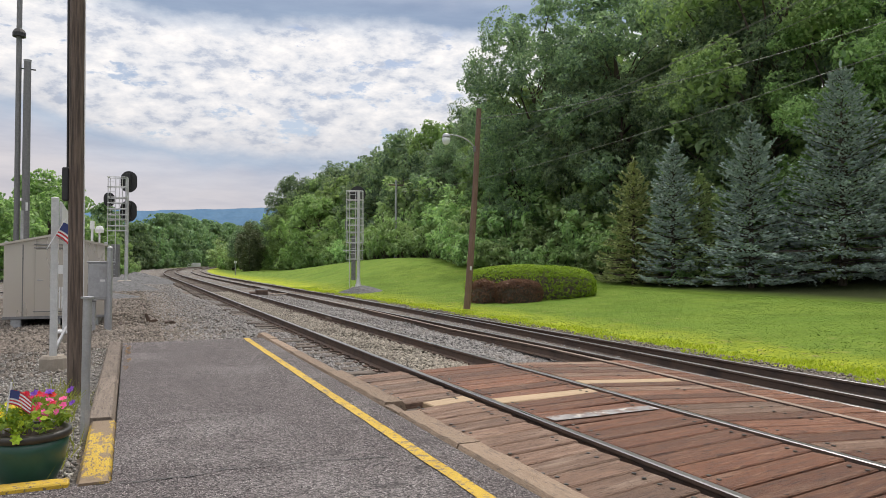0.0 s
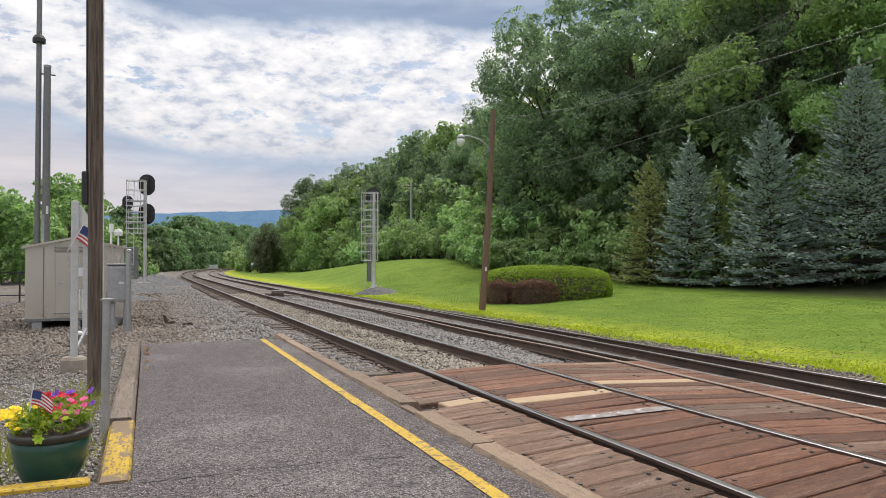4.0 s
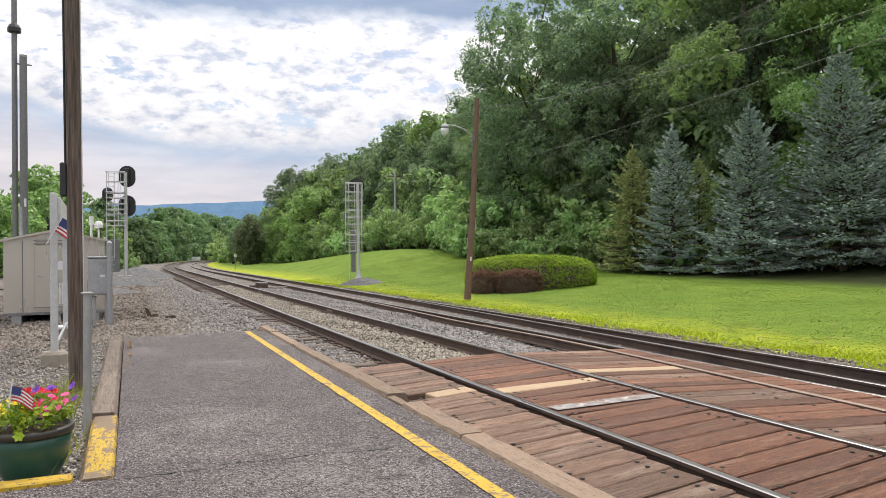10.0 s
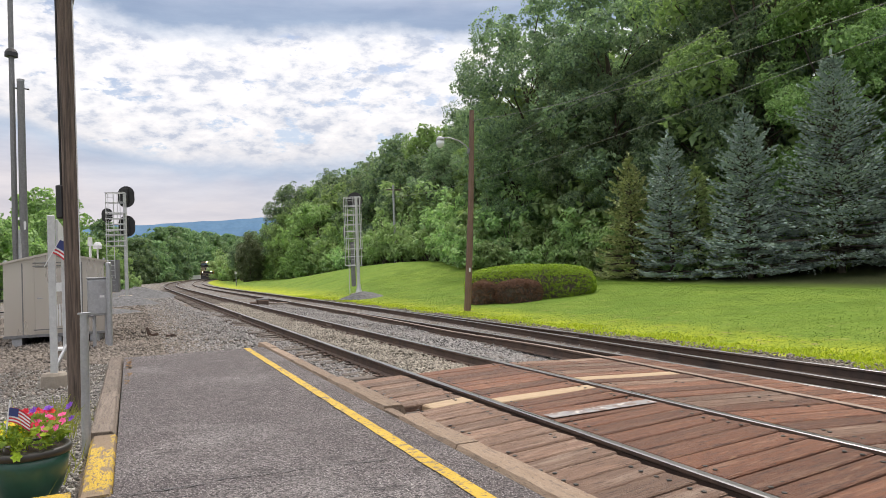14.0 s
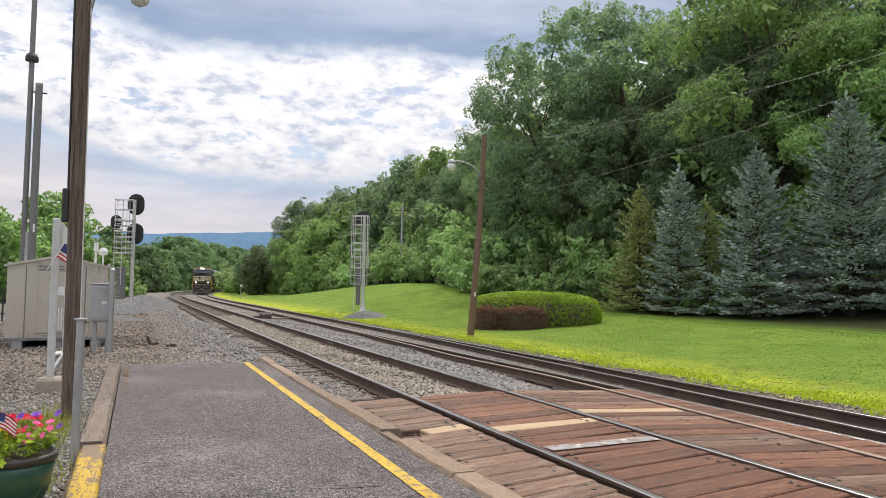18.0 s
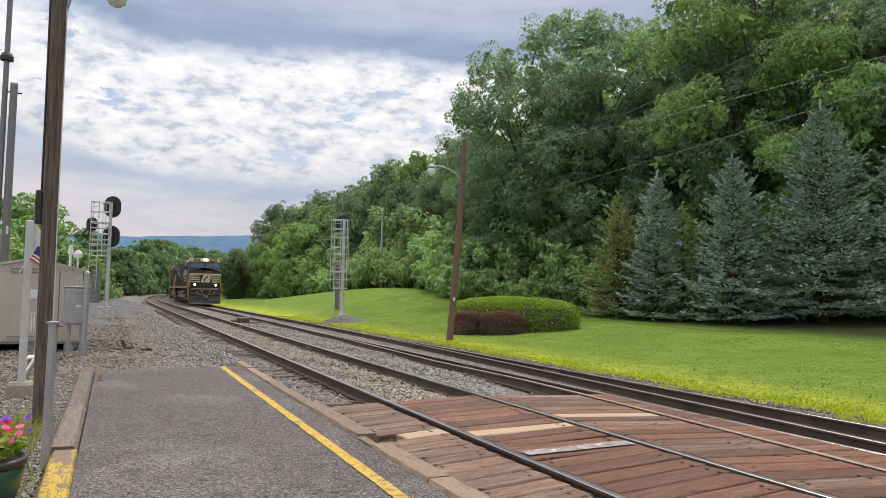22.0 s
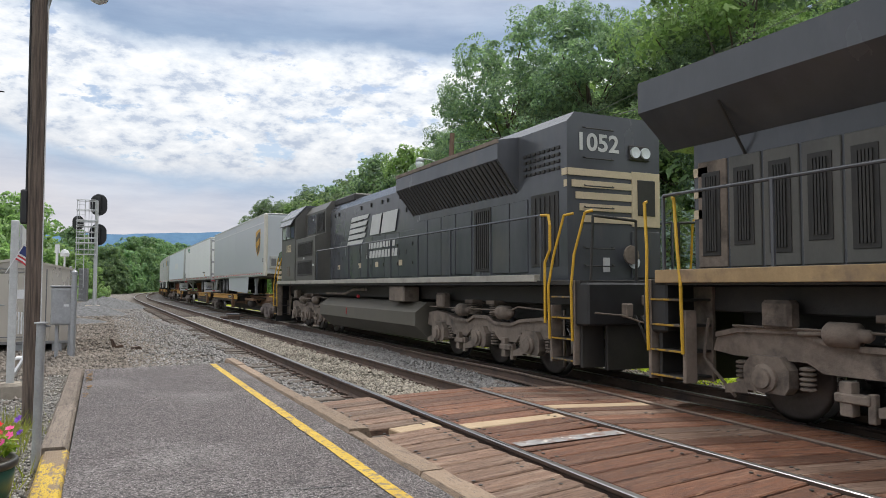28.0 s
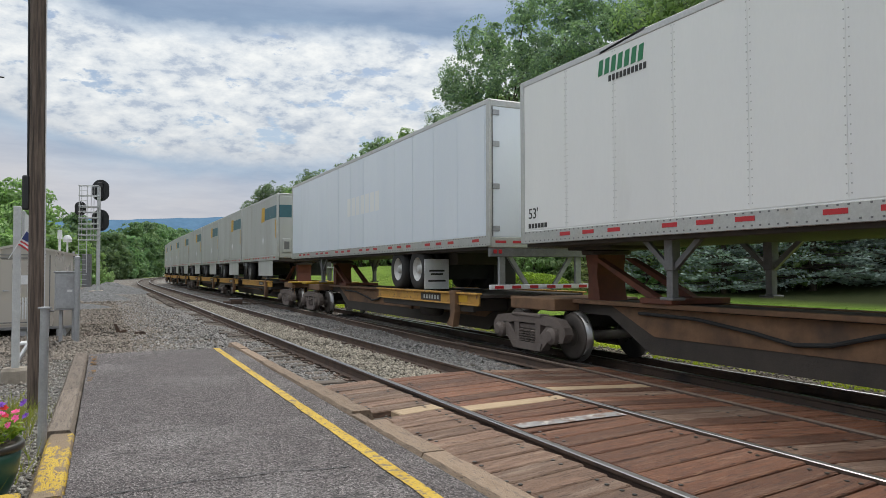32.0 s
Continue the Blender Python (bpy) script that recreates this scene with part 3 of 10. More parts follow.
# ---- platform ----
def build_platform():
    b = Build()
    # asphalt slab with a slightly uneven top and a ragged far end
    xs, ys = np.linspace(-3.70, -1.20, 12), np.concatenate([np.linspace(-7, 3, 8), np.linspace(3.5, 14.2, 34)])
    w = len(xs)
    v = []
    for y in ys:
        for x in xs:
            e = 0.10 * noise.noise((x * 1.5, 9, 2)) if y == ys[-1] else 0
            v.append((x, y + e, 0.004 * noise.noise((x * 1.2, y * 1.2, 5))))
    f = [(j * w + i, j * w + i + 1, (j + 1) * w + i + 1, (j + 1) * w + i) for j in range(len(ys) - 1) for i in range(w - 1)]
    b.add(v, f)
    low = [(-3.70, -7, -0.3), (-1.20, -7, -0.3), (-1.20, 14.2, -0.3), (-3.70, 14.2, -0.3)]
    top_far = [v[(len(ys) - 1) * w + i] for i in range(w)]
    b.face([low[3], *top_far, low[2]])
    b.face([low[0], v[0], v[(len(ys) - 1) * w], low[3]])
    b.face([low[2], v[-1], v[w - 1], low[1]])
    pavement = solid("pavement", b, M["asphalt"], "worn grey asphalt station platform with cracks", "platform", kind="structure", smooth_shade=False)
    # the asphalt that runs on to the left of the platform, past the yellow cross line
    c = Build()
    c.box(-9.0, -3.698, -7, 5.36, -0.3, -0.004)
    solid("pavement_west", c, M["asphalt"], "grey asphalt apron beside the platform", "pavement", kind="structure")
    # cracks: thin dark wandering strips
    rnd = random.Random(8)
    for y0, x0, x1 in ((9.9, -3.68, -2.2), (5.25, -3.66, -1.75), (12.4, -3.6, -1.6)):
        k = Build()
        pts, x, y = [], x0, y0
        while x < x1:
            pts.append((x, y))
            x += 0.07
            y += rnd.uniform(-0.035, 0.035)
        for (xa, ya), (xb, yb) in zip(pts, pts[1:]):
            t = rnd.uniform(0.004, 0.011)
            k.add([(xa, ya - t, 0.0062), (xb, yb - t, 0.0062), (xb, yb + t, 0.0062), (xa, ya + t, 0.0062)], [(0, 1, 2, 3)])
        part("crack", k, M["pot_rim"], pavement, "thin dark crack in the asphalt")
    # painted lines
    p = Build()
    ys = np.linspace(-7, 14.15, 110)
    for a, c2 in zip(ys, ys[1:]):
        e = [0.012 * noise.noise((y * 2.1, s, 7)) for y in (a, c2) for s in (0, 4)]
        p.add([(-1.585 + e[0], a, 0.0075), (-1.475 + e[1], a, 0.0075), (-1.475 + e[3], c2, 0.0075), (-1.585 + e[2], c2, 0.0075)], [(0, 1, 2, 3)])
    part("painted_line", p, M["yellow"], pavement, "worn yellow safety line along the platform")
    p2 = Build()
    p2.box(-9.0, -3.96, 5.30, 5.44, -0.2, 0.028, 0.01)
    part("painted_edge", p2, M["yellow"], pavement, "yellow painted edge strip across the apron")
    o = Build()
    for k in range(34):
        y, x = 10.6 + 3.2 * rnd.random(), -3.66 + 0.08 * rnd.random()
        if 11.9 < y < 12.3:
            continue
        r = rnd.uniform(0.015, 0.045)
        o.face([(x + r * 0.7 * math.cos(a) * rnd.uniform(0.6, 1), y + r * 2 * math.sin(a) * rnd.uniform(0.6, 1), 0.0085) for a in np.linspace(0, 2 * math.pi, 9)[:-1]])
    part("rust_stain", o, surf("ochre_stain", (0.24, 0.125, 0.035), (0.17, 0.105, 0.05), 9, 0.9, 0, 0.3, 60, 0), pavement, "ochre stain on the asphalt")


build_platform()


def timber(name, x0, x1, y0, y1, z0, z1, mat, label, seed, parent):
    """A weathered squared timber, worn along its edges."""
    b = Build()
    rnd = random.Random(seed)
    n = max(4, int((y1 - y0) / 0.22))
    prof = [(0.0, 0.0), (0.0, 0.8), (0.12, 1.0), (0.85, 1.0), (1.0, 0.75), (1.0, 0.0)]
    rows = []
    for i in range(n + 1):
        y = y0 + (y1 - y0) * i / n
        wob = 0.004 * noise.noise((y * 1.3, seed, 0))
        row = []
        for u, w in prof:
            chip = rnd.choice((0, 0, 0.002, 0.005, 0.012)) if w > 0.7 else 0
            row.append((x0 + (x1 - x0) * u + wob, y, z0 + (z1 - z0) * w - chip))
        rows.append(row)
    k = len(prof)
    v = [p for r in rows for p in r]
    f = [(j * k + i, j * k + i + 1, (j + 1) * k + i + 1, (j + 1) * k + i) for j in range(n) for i in range(k - 1)]
    f += [tuple(range(k - 1, -1, -1)), tuple(range(n * k, n * k + k))]
    b.add(v, f)
    return part(name, b, mat, parent, label)


def build_curbs():
    edge = thing("platform_curb", "row of weathered tan timbers edging the platform", "curb", kind="structure")
    # a broken stretch at y = 6.6 to 7.0
    for k, (y, end) in enumerate(((-7.0, -4.5), (-4.5, -2.0), (-2.0, 0.4), (0.4, 2.95), (2.95, 5.2), (5.2, 6.55), (6.98, 9.3), (9.3, 11.7), (11.7, 13.6), (13.6, 14.9))):
        timber("timber", -1.195, -0.93 if y < 9 else -1.0, y + 0.012, end - 0.012, -0.26, 0.028 if k % 3 else 0.038, M["curb"], "", 20 + k, edge)
    timber("broken_timber", -1.195, -1.07, 6.55, 6.98, -0.26, 0.015, M["curb"], "splintered rest of a timber", 60, edge)
    side = thing("side_curb", "line of grey timbers beside the platform, painted yellow at one end", "curb", kind="structure")
    timber("timber", -3.925, -3.690, 5.30, 7.30, -0.2, 0.014, M["yellow_worn"], "timber with flaking yellow paint", 41, side)
    for k, (a, c) in enumerate(((7.36, 9.9), (9.93, 12.3), (12.33, 14.3))):
        timber("timber", -3.95, -3.715, a, c, -0.2, 0.034 - 0.01 * k, M["curb_grey"], "", 42 + k, side)


build_curbs()


# ---- tracks ----
RAIL_PROFILE = [(-0.07, -0.172), (-0.07, -0.158), (-0.012, -0.138), (-0.009, -0.052), (-0.036, -0.034), (-0.037, -0.006), (-0.026, 0.0), (0.026, 0.0), (0.037, -0.006), (0.036, -0.034), (0.009, -0.052), (0.012, -0.138), (0.07, -0.158), (0.07, -0.172)]


def build_rail(name, label, path, head, parent):
    """A rail of real section swept along a path of (x, y, z, heading)."""
    b = Build()
    k = len(RAIL_PROFILE)
    v = []
    for x, y, z, a in path:
        c, s = math.cos(a), math.sin(a)
        v += [(x + u * c, y + u * s, z + w) for u, w in RAIL_PROFILE]
    b.v = v
    for j in range(len(path) - 1):
        for i in range(k - 1):
            b.f.append([j * k + i, j * k + i + 1, (j + 1) * k + i + 1, (j + 1) * k + i])
            b.k.append(1 if i in (5, 6, 7) else 0)
    b.f += [list(range(k - 1, -1, -1)), list(range((len(path) - 1) * k, len(path) * k))]
    b.k += [0, 0]
    return part(name, b, [M["rail"], head], parent, label)


def swing(y):
    """How far the diverging rails have moved across at y."""
    return (0.031 * max(0.0, 36.0 - y)) ** 2


def build_tracks():
    stations = list(np.arange(-60, 74, 6.0)) + list(np.arange(75, 620, 8.0))
    near = thing("railway_track", "near railway track with brown rails on dark timber ties", "railway track", kind="structure")
    far = thing("railway_track", "far railway track with worn rails and a turnout", "railway track", kind="structure")
    for off in (0.0, GAUGE):
        build_rail("rail", "brown steel rail with a bright worn head", [(*along(s, off)[:2], 0.0, along(s, off)[2]) for s in stations], M["rail_head"], near)
    for off in (FAR - GAUGE / 2, FAR + GAUGE / 2):
        build_rail("rail", "brown steel rail with a bright worn head", [(*along(s, off)[:2], FAR_Z, along(s, off)[2]) for s in stations], M["rail_head"], far)
    ys = list(np.arange(-40, 35, 1.5))
    for off, head in ((FAR - GAUGE / 2, M["rail_dull"]), (FAR + GAUGE / 2, M["rail_head"])):
        build_rail("rail", "diverging turnout rail", [(off - 0.09 * (1 if y > 34 else 0) - swing(y) - (0.02 if y > 30 else 0), y, FAR_Z - 0.004 + (0.078 * smooth((16 - y) / 6) if off < FAR else 0), math.atan(-2 * 0.031 * 0.031 * max(0, 36 - y))) for y in ys], head, far)
    # rail joints
    for x, y, z in ((GAUGE, 19.4, 0), (GAUGE, 31, 0), (0, 26, 0), (FAR - GAUGE / 2, 14.4, FAR_Z), (FAR + GAUGE / 2, 13.3, FAR_Z)):
        b = Build()
        for s in (-1, 1):
            b.box(x + s * 0.014, x + s * 0.034, y - 0.32, y + 0.32, z - 0.135, z - 0.055, 0.004)
            for i in range(4):
                yy = y - 0.24 + i * 0.16
                b.tube((x + s * 0.03, yy, z - 0.095), (x + s * 0.055, yy, z - 0.095), 0.016, n=6)
        part("joint_bar", b, M["rail_dull"], near if x < 2 else far, "bolted joint bar")
    return near, far


NEAR_TRACK, FAR_TRACK = build_tracks()


def build_stones():
    """Loose ballast, stone by stone, in three lots."""
    rnd = np.random.default_rng(12)
    octa_f = np.array([(0, 2, 4), (2, 1, 4), (1, 3, 4), (3, 0, 4), (2, 0, 5), (1, 2, 5), (3, 1, 5), (0, 3, 5)])

    def lot(name, label, mat, zones):
        vs, fs, n0 = [], [], 0
        for x0, x1, y0, y1, per, size, z, fade in zones:
            n = int((x1 - x0) * (y1 - y0) * per)
            x, y = rnd.uniform(x0, x1, n), y0 + (y1 - y0) * rnd.random(n) ** fade
            zz = np.array([z(a, c) for a, c in zip(x, y)])
            r = size * rnd.uniform(0.6, 1.25, n)
            base = np.zeros((n, 6, 3))
            dirs = np.array([(1, 0, 0), (-1, 0, 0), (0, 1, 0), (0, -1, 0), (0, 0, 0.75), (0, 0, -0.75)])
            base[:] = dirs
            base *= rnd.uniform(0.55, 1.2, (n, 6, 1))
            base += rnd.uniform(-0.22, 0.22, (n, 6, 3))
            a = rnd.uniform(0, 2 * np.pi, n)
            c, s = np.cos(a)[:, None], np.sin(a)[:, None]
            bx, by = base[:, :, 0] * c - base[:, :, 1] * s, base[:, :, 0] * s + base[:, :, 1] * c
            t = rnd.uniform(-0.6, 0.6, n)[:, None]
            by, bz = by * np.cos(t) - base[:, :, 2] * np.sin(t), by * np.sin(t) + base[:, :, 2] * np.cos(t)
            off = np.array([bend_x(q) for q in y])
            v = np.stack([bx * r[:, None] + (x + off)[:, None], by * r[:, None] + y[:, None], bz * r[:, None] + (zz + rnd.uniform(-0.01, 0.012, n))[:, None]], 2)
            vs.append(v.reshape(-1, 3))
            fs.append((octa_f[None] + 6 * np.arange(n)[:, None, None]).reshape(-1, 3) + n0)
            n0 += 6 * n
        solid(name, raw_mesh(name, np.concatenate(vs), np.concatenate(fs), mat), None, label, "ballast", kind="stuff")

    bed = lambda x, y: -0.215 + 0.015 * math.sin(3 * x + 1.3 * y)
    crib = lambda x, y: -0.165 + 0.012 * math.sin(2.1 * y + 5 * x)
    grd = lambda x, y: land(x, y) + 0.012
    lot("ballast_grey", "loose grey crushed stone between the tracks", M["stone"], [
        (-0.93, -0.10, 9.3, 34, 300, 0.040, bed, 1.4), (1.66, 3.75, 9.6, 40, 230, 0.045, lambda x, y: -0.20 - 0.07 * smooth((x - 1.7) / 2) + 0.02 * math.sin(4 * x + y), 1.5),
        (3.9, 5.4, 9.6, 36, 130, 0.040, lambda x, y: -0.285, 1.3),
        (-2.9, -0.93, 15.0, 60, 95, 0.047, lambda x, y: land(x, y) + 0.02 + 0.03 * smooth((x + 2.6) / 1.2), 1.5),
        ])
    lot("fine_gravel", "fine pale grey gravel beside the platform", M["stone_pale"], [(-6.2, -3.97, 5.5, 14.6, 620, 0.019, grd, 1.2), (-5.2, -3.97, 5.5, 9.5, 500, 0.015, grd, 1.0)])
    lot("ballast_dusty", "dusty tan stone packed between the near rails", M["stone_tan"], [
        (0.09, 1.42, 9.5, 40, 330, 0.033, crib, 1.5)])
    lot("gravel_heap", "brown gravel and rubble beyond the platform end and along the lawn", M["stone_brown"], [
        (5.62, 6.75, 3.0, 40, 130, 0.036, grd, 1.3),         (-8.5, -1.2, 14.3, 36, 110, 0.055, grd, 1.5), (-8.5, -4.3, 11.2, 16.0, 110, 0.045, grd, 0.8), (-4.3, -2.4, 15.2, 18.5, 160, 0.05, grd, 1.0), (-8.0, -1.2, 34, 62, 14, 0.08, grd, 1.0), (-3.2, -1.0, 15.0, 34, 60, 0.046, lambda x, y: land(x, y) + 0.03, 1.4)])


build_stones()


def mound(name, label, x, y, rx, ry, h, mat, seed):
    """A low heap of stones."""
    b = Build()
    n, rings = 22, 7
    v = [(x, y, land(x, y) + h)]
    for j in range(1, rings + 1):
        t = j / rings
        for i in range(n):
            a = 2 * math.pi * i / n
            k = 1 + 0.16 * noise.noise((math.cos(a) * 1.5, math.sin(a) * 1.5, seed))
            px, py = x + rx * t * k * math.cos(a), y + ry * t * k * math.sin(a)
            v.append((px, py, land(px, py) - 0.02 + h * (1 - t ** 1.6) * (1 + 0.3 * noise.noise((px * 2, py * 2, seed)))))
    f = [(0, 1 + i, 1 + (i + 1) % n) for i in range(n)]
    for j in range(rings - 1):
        f += [(1 + j * n + i, 1 + (j + 1) * n + i, 1 + (j + 1) * n + (i + 1) % n, 1 + j * n + (i + 1) % n) for i in range(n)]
    b.add(v, f)
    solid(name, b, mat, label, "gravel heap", kind="stuff")


M["heap"] = surf("grey_heap_stone", (0.060, 0.062, 0.066), (0.21, 0.21, 0.215), 11, 0.95, 0, 1.0, 40, 0.05, (0.06, 0.06, 0.062), (0.48, 0.65), 6, world=True)
mound("gravel_heap", "grey gravel heap under the far signal", 8.3, 38.5, 1.35, 1.5, 0.36, M["heap"], 1)
mound("gravel_heap", "grey gravel heap at the foot of the signal", -3.9, 44.5, 2.0, 3.0, 0.5, M["heap"], 2)
mound("gravel_heap", "heap of grey gravel beside the line", -2.9, 60.0, 3.0, 4.0, 0.75, M["heap"], 3)
mound("gravel_heap", "low heap of dark gravel", -4.4, 34.5, 1.4, 1.8, 0.22, M["heap"], 4)


# ---- plants ----
def cards(rng, centres, radii, each, size, up=0.5, flat=0.8, droop=0.0):
    """Leaf quads round many centres: rhombs, folded a little along the middle. Returns vertices and faces."""
    n = len(centres) * each
    c = np.repeat(np.asarray(centres), each, 0)
    r = np.repeat(np.asarray(radii), each)
    d = rng.normal(size=(n, 3))
    d /= np.linalg.norm(d, axis=1)[:, None]
    pos = c + d * (r * rng.random(n) ** 0.45)[:, None] * np.array([1, 1, flat])
    nor = d * 0.6 + rng.normal(size=(n, 3)) * 0.6 + np.array([0, 0, up])
    nor /= np.linalg.norm(nor, axis=1)[:, None]
    t = np.cross(nor, rng.normal(size=(n, 3)))
    t /= np.linalg.norm(t, axis=1)[:, None]
    s = np.cross(nor, t)
    l = (size * rng.uniform(0.6, 1.35, n))[:, None]
    w = l * rng.uniform(0.45, 0.75, n)[:, None]
    v = np.stack([pos - t * l, pos - s * w * 0.8 + nor * l * 0.14, pos + t * l - np.array([0, 0, 1]) * l * droop, pos + s * w * 0.8 + nor * l * 0.14], 1)
    return v.reshape(-1, 3), np.arange(4 * n).reshape(-1, 4)


def limb(b, rng, a, c, r0, r1, bend=0.12, seg=4):
    """A bent tapered limb."""
    a, c = Vector(a), Vector(c)
    span = (c - a).length
    pts = [a + (c - a) * (i / seg) + (Vector(rng.normal(size=3)) * span * bend * 0.25 if 0 < i < seg else Vector((0, 0, 0))) for i in range(seg + 1)]
    for i in range(seg):
        b.tube(pts[i], pts[i + 1], r0 + (r1 - r0) * i / seg, r0 + (r1 - r0) * (i + 1) / seg, 7, cap=False)
    return pts


def shell(rng, centres, radii, ways, each, size, flat=0.8, droop=0.3):
    """Leaf quads on the outer side of many rounded clumps, facing the way their clump bulges."""
    n = len(centres) * each
    c, r, w0 = np.repeat(np.asarray(centres), each, 0), np.repeat(np.asarray(radii), each), np.repeat(np.asarray(ways), each, 0)
    d = rng.normal(size=(n, 3)) + w0 * 0.75 + np.array([0, 0, 0.25])
    d /= np.linalg.norm(d, axis=1)[:, None]
    pos = c + d * (r * rng.uniform(0.70, 1.08, n))[:, None] * np.array([1, 1, flat])
    nor = d * 0.70 + rng.normal(size=(n, 3)) * 0.50 + np.array([0, 0, 0.22])
    nor /= np.linalg.norm(nor, axis=1)[:, None]
    t = np.cross(nor, rng.normal(size=(n, 3)))
    t /= np.linalg.norm(t, axis=1)[:, None]
    q = np.cross(nor, t)
    l = (size * rng.uniform(0.6, 1.35, n))[:, None]
    w = l * rng.uniform(0.5, 0.8, n)[:, None]
    v = np.stack([pos - t * l, pos - q * w * 0.8 + nor * l * 0.14, pos + t * l - np.array([0, 0, 1]) * l * droop, pos + q * w * 0.8 + nor * l * 0.14], 1)
    return v.reshape(-1, 3), np.arange(4 * n).reshape(-1, 4)


def broadleaf(name, label, seed, height, spread, leaf, size=0.26, clumps=150, each=46, low=0.12, trunk_r=0.22, category="tree", group="", ragged=0.3, fill=44):
    """A broadleaf tree: tapered trunk, limbs, and heavy lobes of foliage made of leaf clumps, with dark hollows between them."""
    rng = np.random.default_rng(seed)
    t = thing(name, label, category, group)
    b = Build()
    top = Vector((rng.normal() * 0.25, rng.normal() * 0.25, height * 0.78))
    limb(b, rng, (0, 0, -0.4), top, trunk_r, trunk_r * 0.25, 0.06, 6)
    lobes = []
    n_l = 12 + int(height / 1.5)
    for i in range(n_l):
        k = i / (n_l - 1)
        z = height * (low + 0.08 + (0.76 - low) * k)
        a = 2.4 * i + rng.uniform(-0.5, 0.5)
        reach = spread * (0.62 + 0.42 * math.sin(math.pi * min(1, 0.25 + 0.75 * k))) * rng.uniform(0.62, 1.08) * (1.15 - 0.85 * max(0, k - 0.5))
        base = Vector((0, 0, z * 0.72)).lerp(top, 0.1 * k)
        tip = Vector((math.cos(a) * reach * 0.8, math.sin(a) * reach * 0.8, z + height * 0.07 * rng.uniform(0.0, 1.4)))
        limb(b, rng, base, tip, trunk_r * (0.42 - 0.22 * k), 0.025, 0.2, 3)
        lobes.append((np.array(tip), spread * rng.uniform(0.27, 0.46)))
    lobes.append((np.array(top) + np.array([0, 0, height * 0.10]), spread * 0.40))
    if low < 0.06:
        for i in range(8):
            a = 0.8 * i + rng.uniform(-0.3, 0.3)
            lobes.append((np.array([math.cos(a) * spread * 0.66, math.sin(a) * spread * 0.66, height * rng.uniform(0.05, 0.20)]), spread * rng.uniform(0.32, 0.46)))
    part("trunk", b, M["bark"], t, "brown tapered trunk with limbs")
    cen, rad, way = [], [], []
    weight = np.array([r * r for _, r in lobes])
    weight /= weight.sum()
    for i in range(clumps):
        tip, r = lobes[int(rng.choice(len(lobes), p=weight))]
        out = np.array([tip[0], tip[1], 0.35 * spread])
        out /= np.linalg.norm(out) + 1e-6
        d = rng.normal(size=3) + out * 0.9
        d /= np.linalg.norm(d)
        p = tip + d * r * rng.uniform(0.55, 1.0) * np.array([1, 1, 0.85]) + rng.normal(size=3) * r * ragged * 0.35
        p[2] = max(p[2], height * (low + 0.05 * rng.random()))
        cen.append(p)
        way.append(d)
        rad.append(spread * rng.uniform(0.06, 0.21))
    v, f = shell(rng, cen, rad, way, each, size)
    # coarser leaves fill the inside of the lobes
    v2, f2 = cards(rng, [p for p, _ in lobes], [r * 0.82 for _, r in lobes], fill, size * 2.3, 0.3, 0.8, 0.2)
    part("crown", raw_mesh("crown", np.concatenate([v, v2]), np.concatenate([f, f2 + len(v)]), leaf), None, t, "heavy uneven crown of green leaves")
    return t


